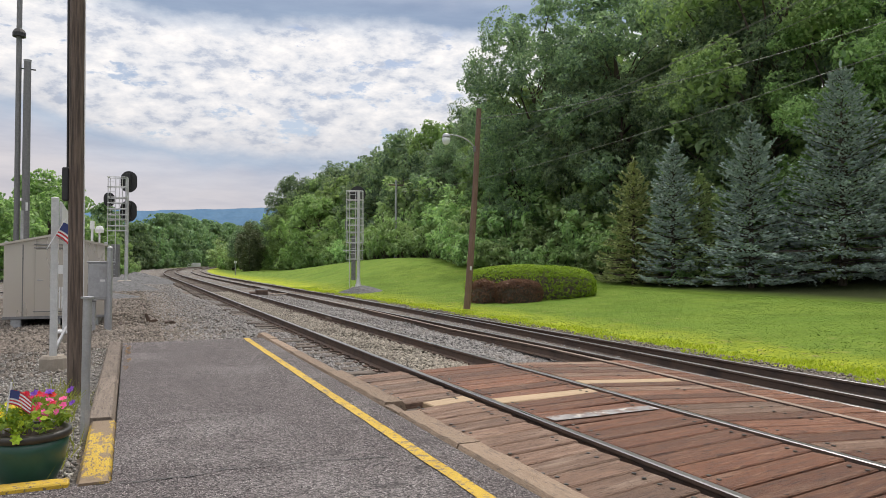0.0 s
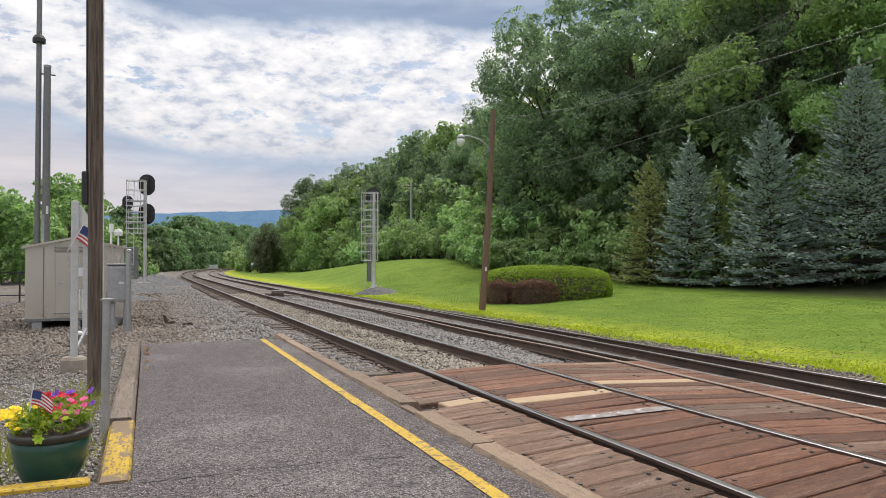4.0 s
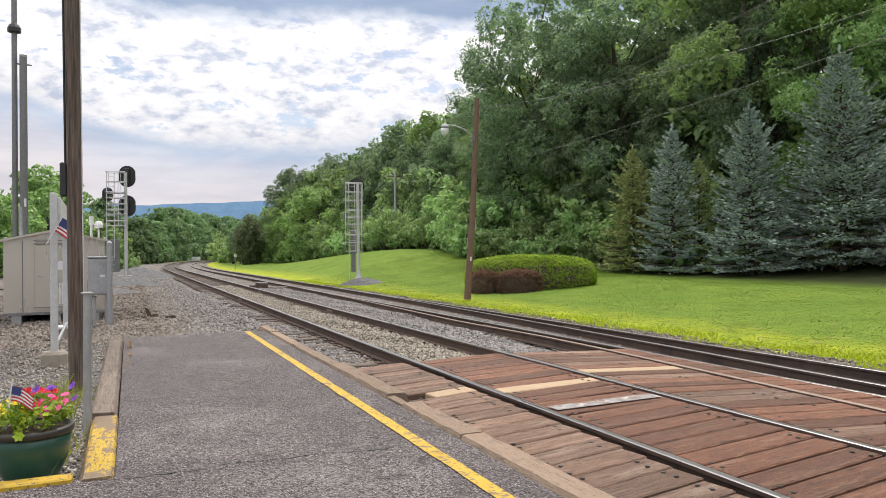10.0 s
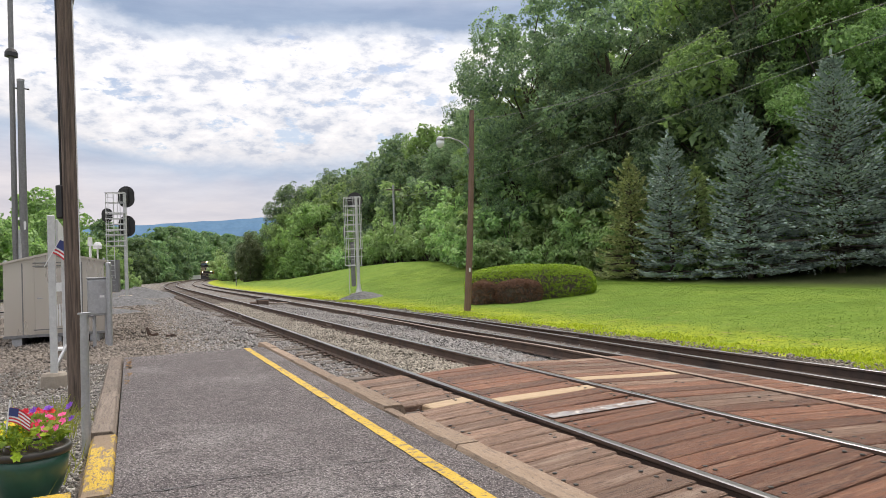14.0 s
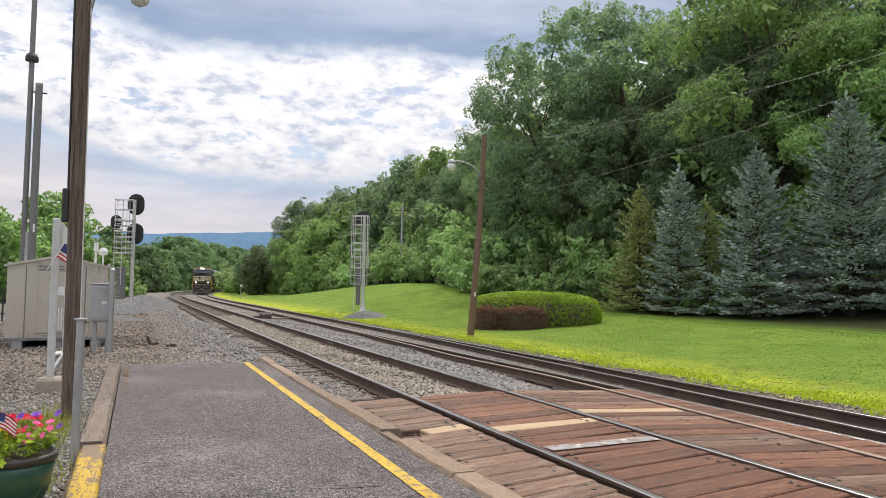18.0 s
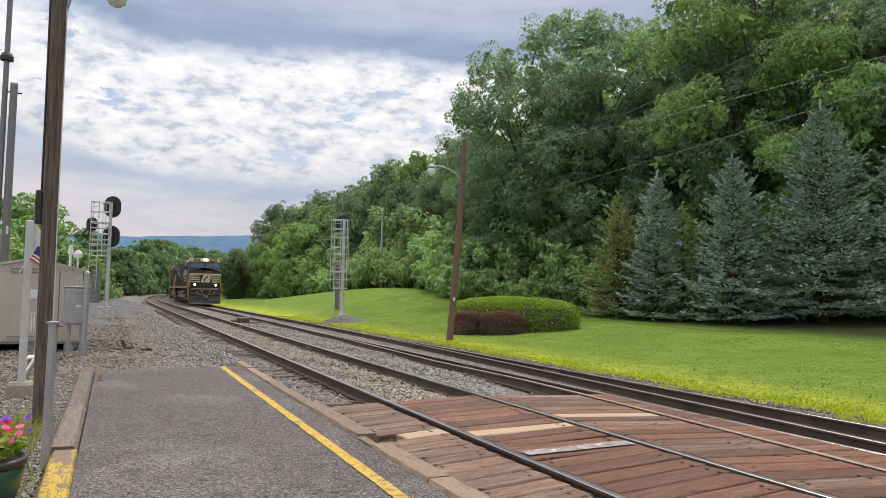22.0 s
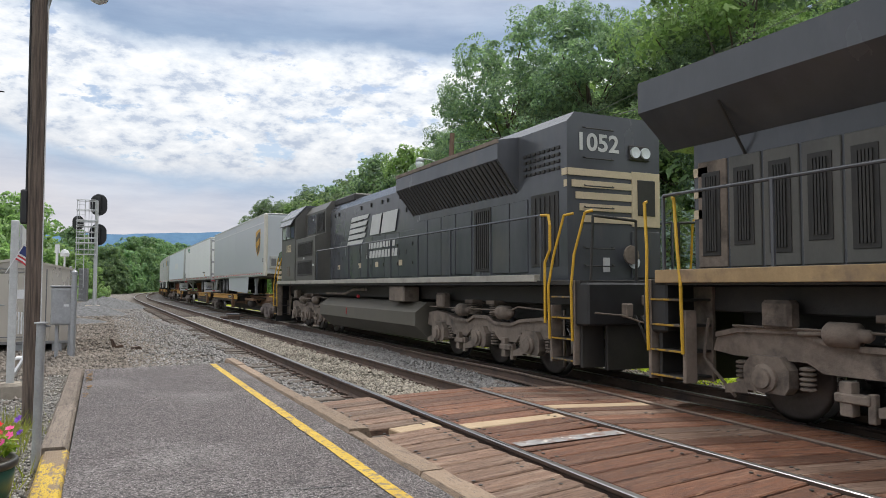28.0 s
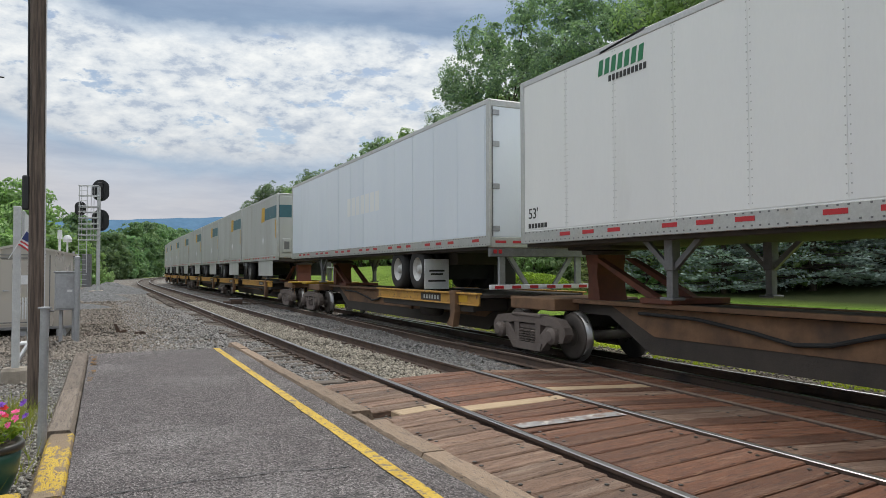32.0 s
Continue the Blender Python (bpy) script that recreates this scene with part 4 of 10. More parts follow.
def spruce(name, label, seed, height, spread, leaf, per=6, whorls=22):
    """A spruce: straight trunk and tiers of flat drooping boughs with upturned tips, each a fan of needle tufts."""
    rng = np.random.default_rng(seed)
    t = thing(name, label, "spruce tree", "spruces on the lawn")
    b = Build()
    b.tube((0, 0, -0.3), (0, 0, height * 0.98), 0.17 * height / 9, 0.012, 8)
    cen, ax, ln = [], [], []
    for j in range(whorls):
        k = j / (whorls - 1)
        z = height * (0.07 + 0.89 * k ** 0.95)
        reach = spread * (1 - k) ** 0.78 * (0.84 + 0.30 * rng.random()) + 0.12
        n = int(round(13 - 7 * k))
        for i in range(n):
            a = 2 * math.pi * (i + rng.uniform(-0.4, 0.4)) / n + j * 0.9
            r = reach * rng.uniform(0.58, 1.20)
            d, side = np.array([math.cos(a), math.sin(a), 0.0]), np.array([-math.sin(a), math.cos(a), 0.0])
            z1 = z + rng.normal() * 0.10 * height / whorls
            sag, tip_up = 0.30 - 0.72 * k + rng.uniform(-0.10, 0.10), 0.30
            at = lambda q: np.array([0, 0, z1]) + d * r * q + np.array([0, 0, r * (-sag * q + tip_up * q * q)])
            b.tube((0, 0, z1), at(1.0), 0.020 + 0.02 * (1 - k), 0.006, 4, cap=False)
            m = max(3, int(round(per * (0.5 + 0.5 * r / spread))))
            for q in np.linspace(0.30, 1.0, m):
                wide = (0.46 * r * (1.05 - q) ** 0.8 + 0.10) * rng.uniform(0.7, 1.2)
                slope = -sag + 2 * tip_up * q
                for s in (-1, 1):
                    w = d * 0.75 + side * s * 0.85 + np.array([0, 0, slope * 0.75 - 0.05])
                    steps = max(2, int(wide / 0.13))
                    for u in range(steps):
                        cen.append(at(q) + w * wide * (u + 0.6) / steps + rng.normal(size=3) * np.array([0.03, 0.03, 0.028]))
                        ax.append(w + np.array([0, 0, 0.22 * rng.random() + 0.12 * u / steps]))
                        ln.append(rng.uniform(0.09, 0.16))
            for u in range(3):
                cen.append(at(1.0 - 0.1 * u) + rng.normal(size=3) * 0.02)
                ax.append(d + np.array([0, 0, 0.35]))
                ln.append(rng.uniform(0.10, 0.17))
    # leader shoots at the top
    for u in range(7):
        cen.append(np.array([rng.normal() * 0.04, rng.normal() * 0.04, height * 0.96 + 0.09 * u]))
        ax.append(np.array([rng.normal() * 0.5, rng.normal() * 0.5, 1.0]))
        ln.append(0.16)
    part("trunk", b, M["bark"], t, "straight brown trunk")
    cen, ax = np.array(cen), np.array(ax)
    ax /= np.linalg.norm(ax, axis=1)[:, None]
    n = len(cen)
    vs = []
    for turn in (0.0, 1.2):
        w = np.cross(ax, rng.normal(size=(n, 3)) * 0.35 + (np.array([0, 0, 1.0]) if turn == 0 else rng.normal(size=(n, 3))))
        w /= np.linalg.norm(w, axis=1)[:, None] + 1e-6
        l = np.array(ln)[:, None]
        vs.append(np.stack([cen - ax * l * 0.6, cen - w * l * 0.40 + ax * l * 0.1, cen + ax * l, cen + w * l * 0.40 + ax * l * 0.1], 1).reshape(-1, 3))
    v = np.concatenate(vs)
    part("foliage", raw_mesh("foliage", v, np.arange(len(v)).reshape(-1, 4), leaf), None, t, "tiers of drooping needle boughs")
    return t


def shrub(name, label, seed, height, spread, leaf, size=0.17, clumps=70, each=42, group="", category="shrub"):
    rng = np.random.default_rng(seed)
    t = thing(name, label, category, group)
    b = Build()
    cen, rad = [], []
    for i in range(9):
        a = 2 * math.pi * i / 9 + rng.uniform(-0.3, 0.3)
        tip = Vector((math.cos(a) * spread * rng.uniform(0.3, 0.8), math.sin(a) * spread * rng.uniform(0.3, 0.8), height * rng.uniform(0.5, 0.95)))
        limb(b, rng, (rng.normal() * 0.15, rng.normal() * 0.15, -0.2), tip, 0.05, 0.012, 0.2, 3)
        for k in range(clumps // 9):
            q = rng.uniform(0.25, 1.05)
            cen.append(np.array(tip) * np.array([q ** 0.6, q ** 0.6, q]) + rng.normal(size=3) * spread * 0.22 * np.array([1, 1, 0.55]))
            rad.append(spread * rng.uniform(0.14, 0.28))
    part("stem", b, M["bark"], t, "thin brown branching stem")
    cen = np.array(cen)
    cen[:, 2] = np.maximum(cen[:, 2], 0.12)
    v, f = cards(rng, cen, rad, each, size, 0.55, 0.8, 0.35)
    part("leaves", raw_mesh("leaves", v, f, leaf), None, t, "dense green leaves")
    return t


def stand(ob, x, y, s=1.0, turn=0.0, dz=0.0, first=False):
    """Place a plant, or a copy of it, on the ground."""
    m = pose(x, y, land(x, y) - 0.05 + dz, 0, 0, turn) @ Matrix.Diagonal((s, s, s, 1))
    if first:
        ob.matrix_basis = m
        return ob
    c = copy_thing(ob, pose(0, 0, 0))
    c.matrix_basis = m
    return c


def edge_of_woods(y):
    """x of the lawn's far edge at y."""
    pts = ((-30, 33), (0, 29), (10, 27), (19, 24.6), (25, 22.8), (28, 21.2), (33, 20.4), (38, 19.0), (42, 17.0), (48, 17.2), (56, 18.4), (66, 18.0), (75, 17.6), (92, 17.4), (112, 18.5), (150, 26), (200, 40), (420, 120))
    for (a, xa), (b, xb) in zip(pts, pts[1:]):
        if y <= b:
            return xa + (xb - xa) * max(0, y - a) / (b - a)
    return pts[-1][1]


def build_woods():
    rnd = random.Random(31)
    tall = [broadleaf("oak_tree", "tall dark green broadleaf tree on the wooded slope", 101 + k, h, s, M[lf], size, n, each, 0.17, 0.24, group="trees of the wooded slope", fill=190 if each > 100 else 44)
            for k, (h, s, lf, size, n, each) in enumerate(((15.0, 4.0, "leaf", 0.078, 260, 124), (16.0, 4.2, "leaf", 0.078, 260, 124), (14.5, 3.9, "leaf", 0.078, 260, 124), (15.5, 3.9, "leaf_light", 0.078, 260, 124), (14.0, 3.7, "leaf", 0.078, 260, 124),
                                                           (15.5, 4.2, "leaf", 0.19, 190, 34), (16.0, 4.2, "leaf_light", 0.19, 190, 34)))]
    # full crowns down to the ground, for the edge of the woods towards the bend
    full = [broadleaf("maple_tree", "rounded green broadleaf tree leafy down to the ground", 131 + k, h, s, M["leaf_light"], 0.17, 230, 40, 0.02, 0.2, group="trees of the wooded slope") for k, (h, s) in enumerate(((9.4, 4.2), (8.0, 4.0)))]
    used = set()

    def put(kind, lst, x, y, s, turn):
        ob = lst[kind]
        stand(ob, x, y, s, turn, first=id(ob) not in used)
        used.add(id(ob))
    # rows of trees from the lawn's edge up the slope
    for row, (back, step, lo, hi) in enumerate(((5.4, 4.8, 0.58, 0.76), (7.6, 5.6, 0.86, 1.02), (14.0, 7.5, 0.88, 1.0), (23.0, 10.0, 0.85, 0.98))):
        y = 4.0 + row * 1.7
        while y < 108:
            s = rnd.uniform(lo, hi)
            s *= 1.37 - 0.37 * smooth((y - 37.5) / 16) - 0.06 * smooth((y - 70) / 20)
            x = edge_of_woods(y) + back + rnd.uniform(-1.4, 1.4) + (0.20 * max(0, 30 - y))
            # near trees take the lighter leaves more often, as painted sunlight
            put(rnd.choice((0, 3, 2, 3, 4, 3, 1) if y < 32 else (0, 1, 2, 2, 4, 3, 0)) if row < 2 and y < 62 else rnd.choice((5, 5, 6)), tall, x, y + rnd.uniform(-1, 1), s, rnd.uniform(0, 360))
            y += step * rnd.uniform(0.85, 1.2)
    # trees that close the bend on its inner side
    for k, (x, y, s, kind) in enumerate(((16.2, 124, 0.52, 5), (18.6, 122, 0.60, 6), (14.6, 131, 0.50, 5), (17.0, 134, 0.6, 5), (17.6, 104, 0.66, 3), (19.2, 108, 1.0, 2), (25.5, 108, 1.08, 0), (27, 118, 1.05, 5), (24, 128, 0.9, 5), (30, 140, 1.0, 5), (34, 155, 1.0, 5), (40, 170, 1.1, 6), (46, 185, 1.1, 5), (52, 200, 1.1, 6), (58, 220, 1.1, 5), (36, 128, 1.2, 5), (44, 150, 1.2, 6), (56, 175, 1.2, 5))):
        put(kind, tall, x, y, s, 40 * k)
    for k, (x, y, sc, kind) in enumerate(((18.6, 90, 1.0, 0), (20.4, 101, 1.12, 0), (21.0, 83, 0.9, 1), (20.0, 107, 0.95, 1), (20.6, 117, 1.0, 0), (21.5, 124, 1.1, 1), (23.5, 94, 1.3, 0), (25, 110, 1.5, 0), (24.0, 78, 1.1, 1), (22.5, 132, 1.2, 1), (27.5, 122, 1.6, 0))):
        put(kind, full, x, y, sc, 70 * k)
    low = [shrub("wild_shrub", "leafy green wild shrub at the edge of the woods", 201 + k, h, s, M["leaf_shrub"], 0.14, 72, 40, "shrubs along the woods") for k, (h, s) in enumerate(((3.4, 1.9), (2.6, 1.7), (4.3, 2.1)))]
    y = 22.0
    while y < 104:
        x = edge_of_woods(y) + rnd.uniform(0.3, 1.6)
        s = rnd.uniform(0.85, 1.2) * (1.0 if y > 40 else 0.8)
        put(rnd.choice((0, 1, 2)), low, x, y, s, rnd.uniform(0, 360))
        y += rnd.uniform(1.7, 2.5)
    y = 34.0
    while y < 100:
        put(rnd.choice((0, 2)), low, edge_of_woods(y) + rnd.uniform(2.6, 4.2), y, rnd.uniform(1.1, 1.5), rnd.uniform(0, 360))
        y += rnd.uniform(2.6, 3.6)
    # tall undergrowth that fills the foot of the woods
    for back, step in ((6.0, 3.4), (9.5, 4.6)):
        y = 14.0
        while y < 100:
            put(rnd.choice((0, 2)), low, edge_of_woods(y) + back + rnd.uniform(-1, 1), y, rnd.uniform(1.5, 2.1), rnd.uniform(0, 360))
            y += step * rnd.uniform(0.8, 1.2)
    # a dead tree with bare limbs above the canopy
    rng = np.random.default_rng(9)
    dead = thing("dead_tree", "bare grey dead tree standing in the woods", "tree")
    b = Build()
    b.tube((0, 0, -0.5), (0, 0, 14.0), 0.24, 0.16, 8, cap=False)
    tips = limb(b, rng, (0, 0, 13.8), (-1.6, -0.4, 21.5), 0.16, 0.03, 0.12, 5) + limb(b, rng, (0, 0, 13.0), (1.2, 0.6, 20.0), 0.12, 0.02, 0.15, 5)
    for p in tips[1:]:
        for k in range(4):
            d = Vector(rng.normal(size=3)) * 0.9 + Vector((0, 0, 1.1))
            q = limb(b, rng, p, p + d * rng.uniform(0.8, 1.6), 0.03, 0.008, 0.25, 3)
            limb(b, rng, q[2], q[2] + Vector(rng.normal(size=3)) * 0.5 + Vector((0, 0, 0.4)), 0.012, 0.004, 0.2, 2)
    part("trunk", b, M["bark"], dead, "bare grey trunk and limbs")
    stand(dead, 29.6, 34.0, 1.0, 0, first=True)
    # thicket on the inner side of the bend
    for s in range(136, 300, 8):
        for off in (9.6, 13.5):
            x, y, _ = along(s + rnd.uniform(-1, 1), off + rnd.uniform(-0.6, 0.6) + (1.5 if s < 150 else 0))
            put(rnd.choice((0, 1, 2)), low, x, y, rnd.uniform(1.1, 1.7) * (0.8 if s < 150 else 1.1), rnd.uniform(0, 360))
    # woods on the outer side of the bend
    far = [broadleaf("distant_tree", "light green broadleaf tree beyond the bend", 301 + k, h, s, M["leaf_far"], 0.27, 190, 40, 0.02, 0.22, group="trees beyond the bend") for k, (h, s) in enumerate(((9.5, 4.6), (12.5, 5.2), (8.0, 4.8)))]
    for k, (off, y, s, kind) in enumerate(((-10.5, 128, 0.72, 2), (-8.5, 138, 0.80, 2), (-7.5, 150, 0.95, 0), (-7.0, 160, 0.95, 0), (-7.5, 172, 1.0, 0), (-8, 186, 1.05, 0), (-16, 145, 1.0, 0), (-14, 165, 1.05, 1), (-15, 182, 0.9, 1), (-9, 205, 1.1, 1), (-9.5, 222, 1.2, 1), (-9.5, 238, 1.25, 1), (-9.5, 254, 1.25, 1), (-10, 270, 1.3, 1), (-10, 286, 1.3, 0), (-10, 302, 1.3, 1), (-17, 215, 1.0, 0), (-10, 318, 1.4, 1), (-10, 334, 1.4, 1), (-18, 250, 1.2, 2), (-10, 352, 1.4, 1), (-24, 150, 0.9, 0), (-32, 160, 1.0, 1), (-19, 290, 1.4, 1), (-19, 320, 1.5, 1), (-20, 345, 1.5, 1))):
        x = bend_x(y) + off
        put(kind, far, x, y, s, 57 * k)
    # trees behind the signal hut
    west = [broadleaf("yard_tree", "bright green broadleaf tree behind the signal hut", 401 + k, h, s, M["leaf_light"], 0.19, 220, 44, 0.03, 0.2, group="trees behind the hut") for k, (h, s) in enumerate(((9.5, 4.4), (7.5, 4.0)))]
    for k, (x, y, s, kind) in enumerate(((-10.3, 74, 1.0, 0), (-14.5, 66, 0.95, 1), (-18.5, 62, 1.0, 1), (-6.8, 92, 0.72, 1), (-23, 60, 1.0, 0), (-29, 58, 1.0, 0), (-12, 90, 0.95, 0), (-36, 60, 1.0, 0))):
        put(kind, west, x, y, s, 80 * k)
    for k, (x, y, s) in enumerate(((-4.6, 84, 0.62), (-3.8, 96, 0.6), (-6.2, 78, 0.7), (-3.2, 108, 0.7))):
        put(1, low, x, y, s, 70 * k)
    # trees that close the place behind the camera
    for k, (x, y, s) in enumerate(((-30, -25, 1), (-12, -40, 1.1), (8, -45, 1.0), (26, -30, 1.1), (-42, 5, 1.0), (-45, 30, 1.1), (34, -12, 1.0))):
        put(5 + k % 2, tall, x, y, s, 33 * k)


def build_lawn_plants():
    # spruces: place, height, spread
    blue = spruce("blue_spruce", "tall blue spruce with grey-blue needles", 11, 10.0, 3.5, M["needle_blue"], 8, 23)
    stand(blue, 24.9, 21.3, 0.97, 10, first=True)
    b2 = spruce("blue_spruce", "blue spruce standing at the edge of the lawn", 12, 8.2, 2.35, M["needle_blue"], 7, 21)
    stand(b2, 22.7, 24.25, 0.96, 40, first=True)
    b3 = spruce("blue_spruce", "slim blue spruce at the edge of the lawn", 13, 7.4, 1.75, M["needle_blue"], 6, 19)
    stand(b3, 21.05, 27.55, 0.98, 80, first=True)
    g = spruce("green_spruce", "yellow-green spruce with a brownish lower crown", 14, 6.6, 1.75, M["needle_green"], 6, 18)
    stand(g, 20.65, 30.1, 0.98, 120, first=True)
    stand(blue, 27.0, 18.2, 0.92, 200)
    stand(g, 22.4, 27.2, 0.86, 250)
    # dark oval conifer by the bend
    rng = np.random.default_rng(15)
    dark = thing("juniper_tree", "dark reddish-green oval conifer beside the bend", "conifer")
    part("trunk", Build().tube((0, 0, -0.3), (0, 0, 6.0), 0.16, 0.03, 8), M["bark"], dark)
    d = rng.normal(size=(420, 3))
    d /= np.linalg.norm(d, axis=1)[:, None]
    cen = d * np.array([2.5, 2.5, 4.2]) * rng.uniform(0.72, 1.0, (420, 1)) * (1 + 0.12 * rng.normal(size=(420, 1))) + np.array([0, 0, 4.0])
    cen[:, 2] = np.maximum(cen[:, 2], 0.2)
    v, f = cards(rng, cen, np.full(420, 0.5), 34, 0.17, 0.45, 1.0)
    part("crown", raw_mesh("crown", v, f, M["needle_dark"]), None, dark, "dense dark foliage")
    stand(dark, 13.9, 116, 0.86, 0, first=True)

    # clipped oval hedge: dense small leaves on a rounded block
    def clipped(name, label, x, y, rx, ry, h, turn, mat, n, size, seed, square, category):
        rng = np.random.default_rng(seed)
        t = thing(name, label, category, at=pose(x, y, land(x, y) - 0.03, 0, 0, turn))
        b = Build()
        ring = 40
        levels = ((0.0, 0.94), (0.25, 1.0), (0.55, 0.99), (0.72, 0.94), (0.86, 0.82), (0.95, 0.62), (1.0, 0.34))
        v = []
        for z, k in levels:
            for i in range(ring):
                a = 2 * math.pi * i / ring
                c, s = math.cos(a), math.sin(a)
                e = (abs(c) ** square + abs(s) ** square) ** (-1 / square)
                v.append((rx * 0.96 * k * c * e, ry * 0.96 * k * s * e, h * 0.96 * z))
        f = [(j * ring + i, j * ring + (i + 1) % ring, (j + 1) * ring + (i + 1) % ring, (j + 1) * ring + i) for j in range(len(levels) - 1) for i in range(ring)] + [tuple(range((len(levels) - 1) * ring, len(levels) * ring))]
        b.add(v, f)
        part("twig_mass", b, M["bark"], t, "dark twigs inside")
        a = rng.uniform(0, 2 * np.pi, n)
        on_top = rng.random(n) < 0.55
        c, s = np.cos(a), np.sin(a)
        e = (np.abs(c) ** square + np.abs(s) ** square) ** (-1 / square)
        z = np.where(on_top, 1.0, rng.random(n))
        k = np.where(on_top, np.sqrt(rng.random(n)) * 0.95, np.interp(z, [q[0] for q in levels], [q[1] for q in levels]))
        z = np.where(on_top, np.interp(k, [0, 0.34, 0.62, 0.82, 0.94, 1.0], [1.03, 1.0, 0.95, 0.86, 0.72, 0.55]), z)
        lump = np.array([0.05 * noise.noise((3 * q * math.cos(w), 3 * q * math.sin(w), u * 2 + seed)) for q, w, u in zip(k, a, z)])
        p = np.stack([(rx * k + lump) * c * e, (ry * k + lump) * s * e, h * z + lump], 1)
        vv, ff = cards(rng, p, np.full(n, 0.05), 4, size, 0.5, 1.0)
        part("leaves", raw_mesh("leaves", vv, ff, mat), None, t, "small dense leaves")
    clipped("clipped_hedge", "low clipped oval hedge with yellow-green leaves", 12.15, 26.4, 2.8, 1.7, 1.38, -26, M["hedge"], 14000, 0.032, 5, 2.3, "hedge")
    clipped("barberry_shrub", "round purple-brown barberry shrub beside the hedge", 10.85, 25.1, 0.95, 0.6, 0.90, -20, M["barberry"], 3000, 0.036, 6, 2.0, "shrub")
    clipped("barberry_shrub", "purple-brown barberry shrub at the end of the hedge", 9.95, 26.3, 0.6, 0.8, 0.95, -20, M["barberry"], 2400, 0.036, 7, 2.0, "shrub")

    # short mown grass over the lawn
    rng = np.random.default_rng(78)
    n = 130000
    y = 2 + 46 * rng.random(n) ** 1.25
    x = 6.9 + 12.5 * rng.random(n) ** 1.1 + 0.3 * np.sin(y * 1.3)
    z = np.array([land(a, c) for a, c in zip(x, y)])
    h, w = rng.uniform(0.006, 0.020, n), rng.uniform(0.007, 0.018, n)
    a = rng.uniform(0, np.pi, n)
    lean = rng.normal(size=(n, 2)) * 0.03
    v = np.stack([np.stack([x - w * np.cos(a), y - w * np.sin(a), z], 1), np.stack([x + w * np.cos(a), y + w * np.sin(a), z], 1), np.stack([x + lean[:, 0], y + lean[:, 1], z + h], 1)], 1)
    solid("mown_grass", raw_mesh("mown_grass", v.reshape(-1, 3), np.arange(3 * n).reshape(-1, 3), M["lawn_blade"]), None, "short mown green lawn grass", "grass", kind="stuff")

    # longer grass along the lawn's near edge
    rng = np.random.default_rng(77)
    n = 16000
    y = 3 + 45 * rng.random(n) ** 1.6
    x = 6.55 + 0.9 * rng.random(n) ** 1.5 + 0.25 * np.sin(y * 1.7) + 0.15 * np.sin(y * 5.1)
    z = np.array([land(a, c) for a, c in zip(x, y)])
    h, w = rng.uniform(0.02, 0.075, n), rng.uniform(0.008, 0.02, n)
    a = rng.uniform(0, np.pi, n)
    lean = rng.normal(size=(n, 2)) * 0.035
    v = np.stack([np.stack([x - w * np.cos(a), y - w * np.sin(a), z], 1), np.stack([x + w * np.cos(a), y + w * np.sin(a), z], 1), np.stack([x + lean[:, 0], y + lean[:, 1], z + h], 1)], 1)
    solid("lawn_edge_grass", raw_mesh("lawn_edge_grass", v.reshape(-1, 3), np.arange(3 * n).reshape(-1, 3), M["grass_blade"]), None, "longer bright green grass along the ballast", "grass", kind="stuff")


build_woods()
build_lawn_plants()


# ---- signals, hut, poles and small things beside the track ----
def rungs(parent, x0, x1, y, z0, z1, step, r=0.012):
    """Ladder rungs that share one mesh."""
    me = Build().tube((x0, y, 0), (x1, y, 0), r, n=6).mesh("rung", M["steel_light"])
    z = z0
    while z < z1:
        o = new("rung", me)
        o.matrix_basis, o.parent = pose(0, 0, z), parent
        z += step


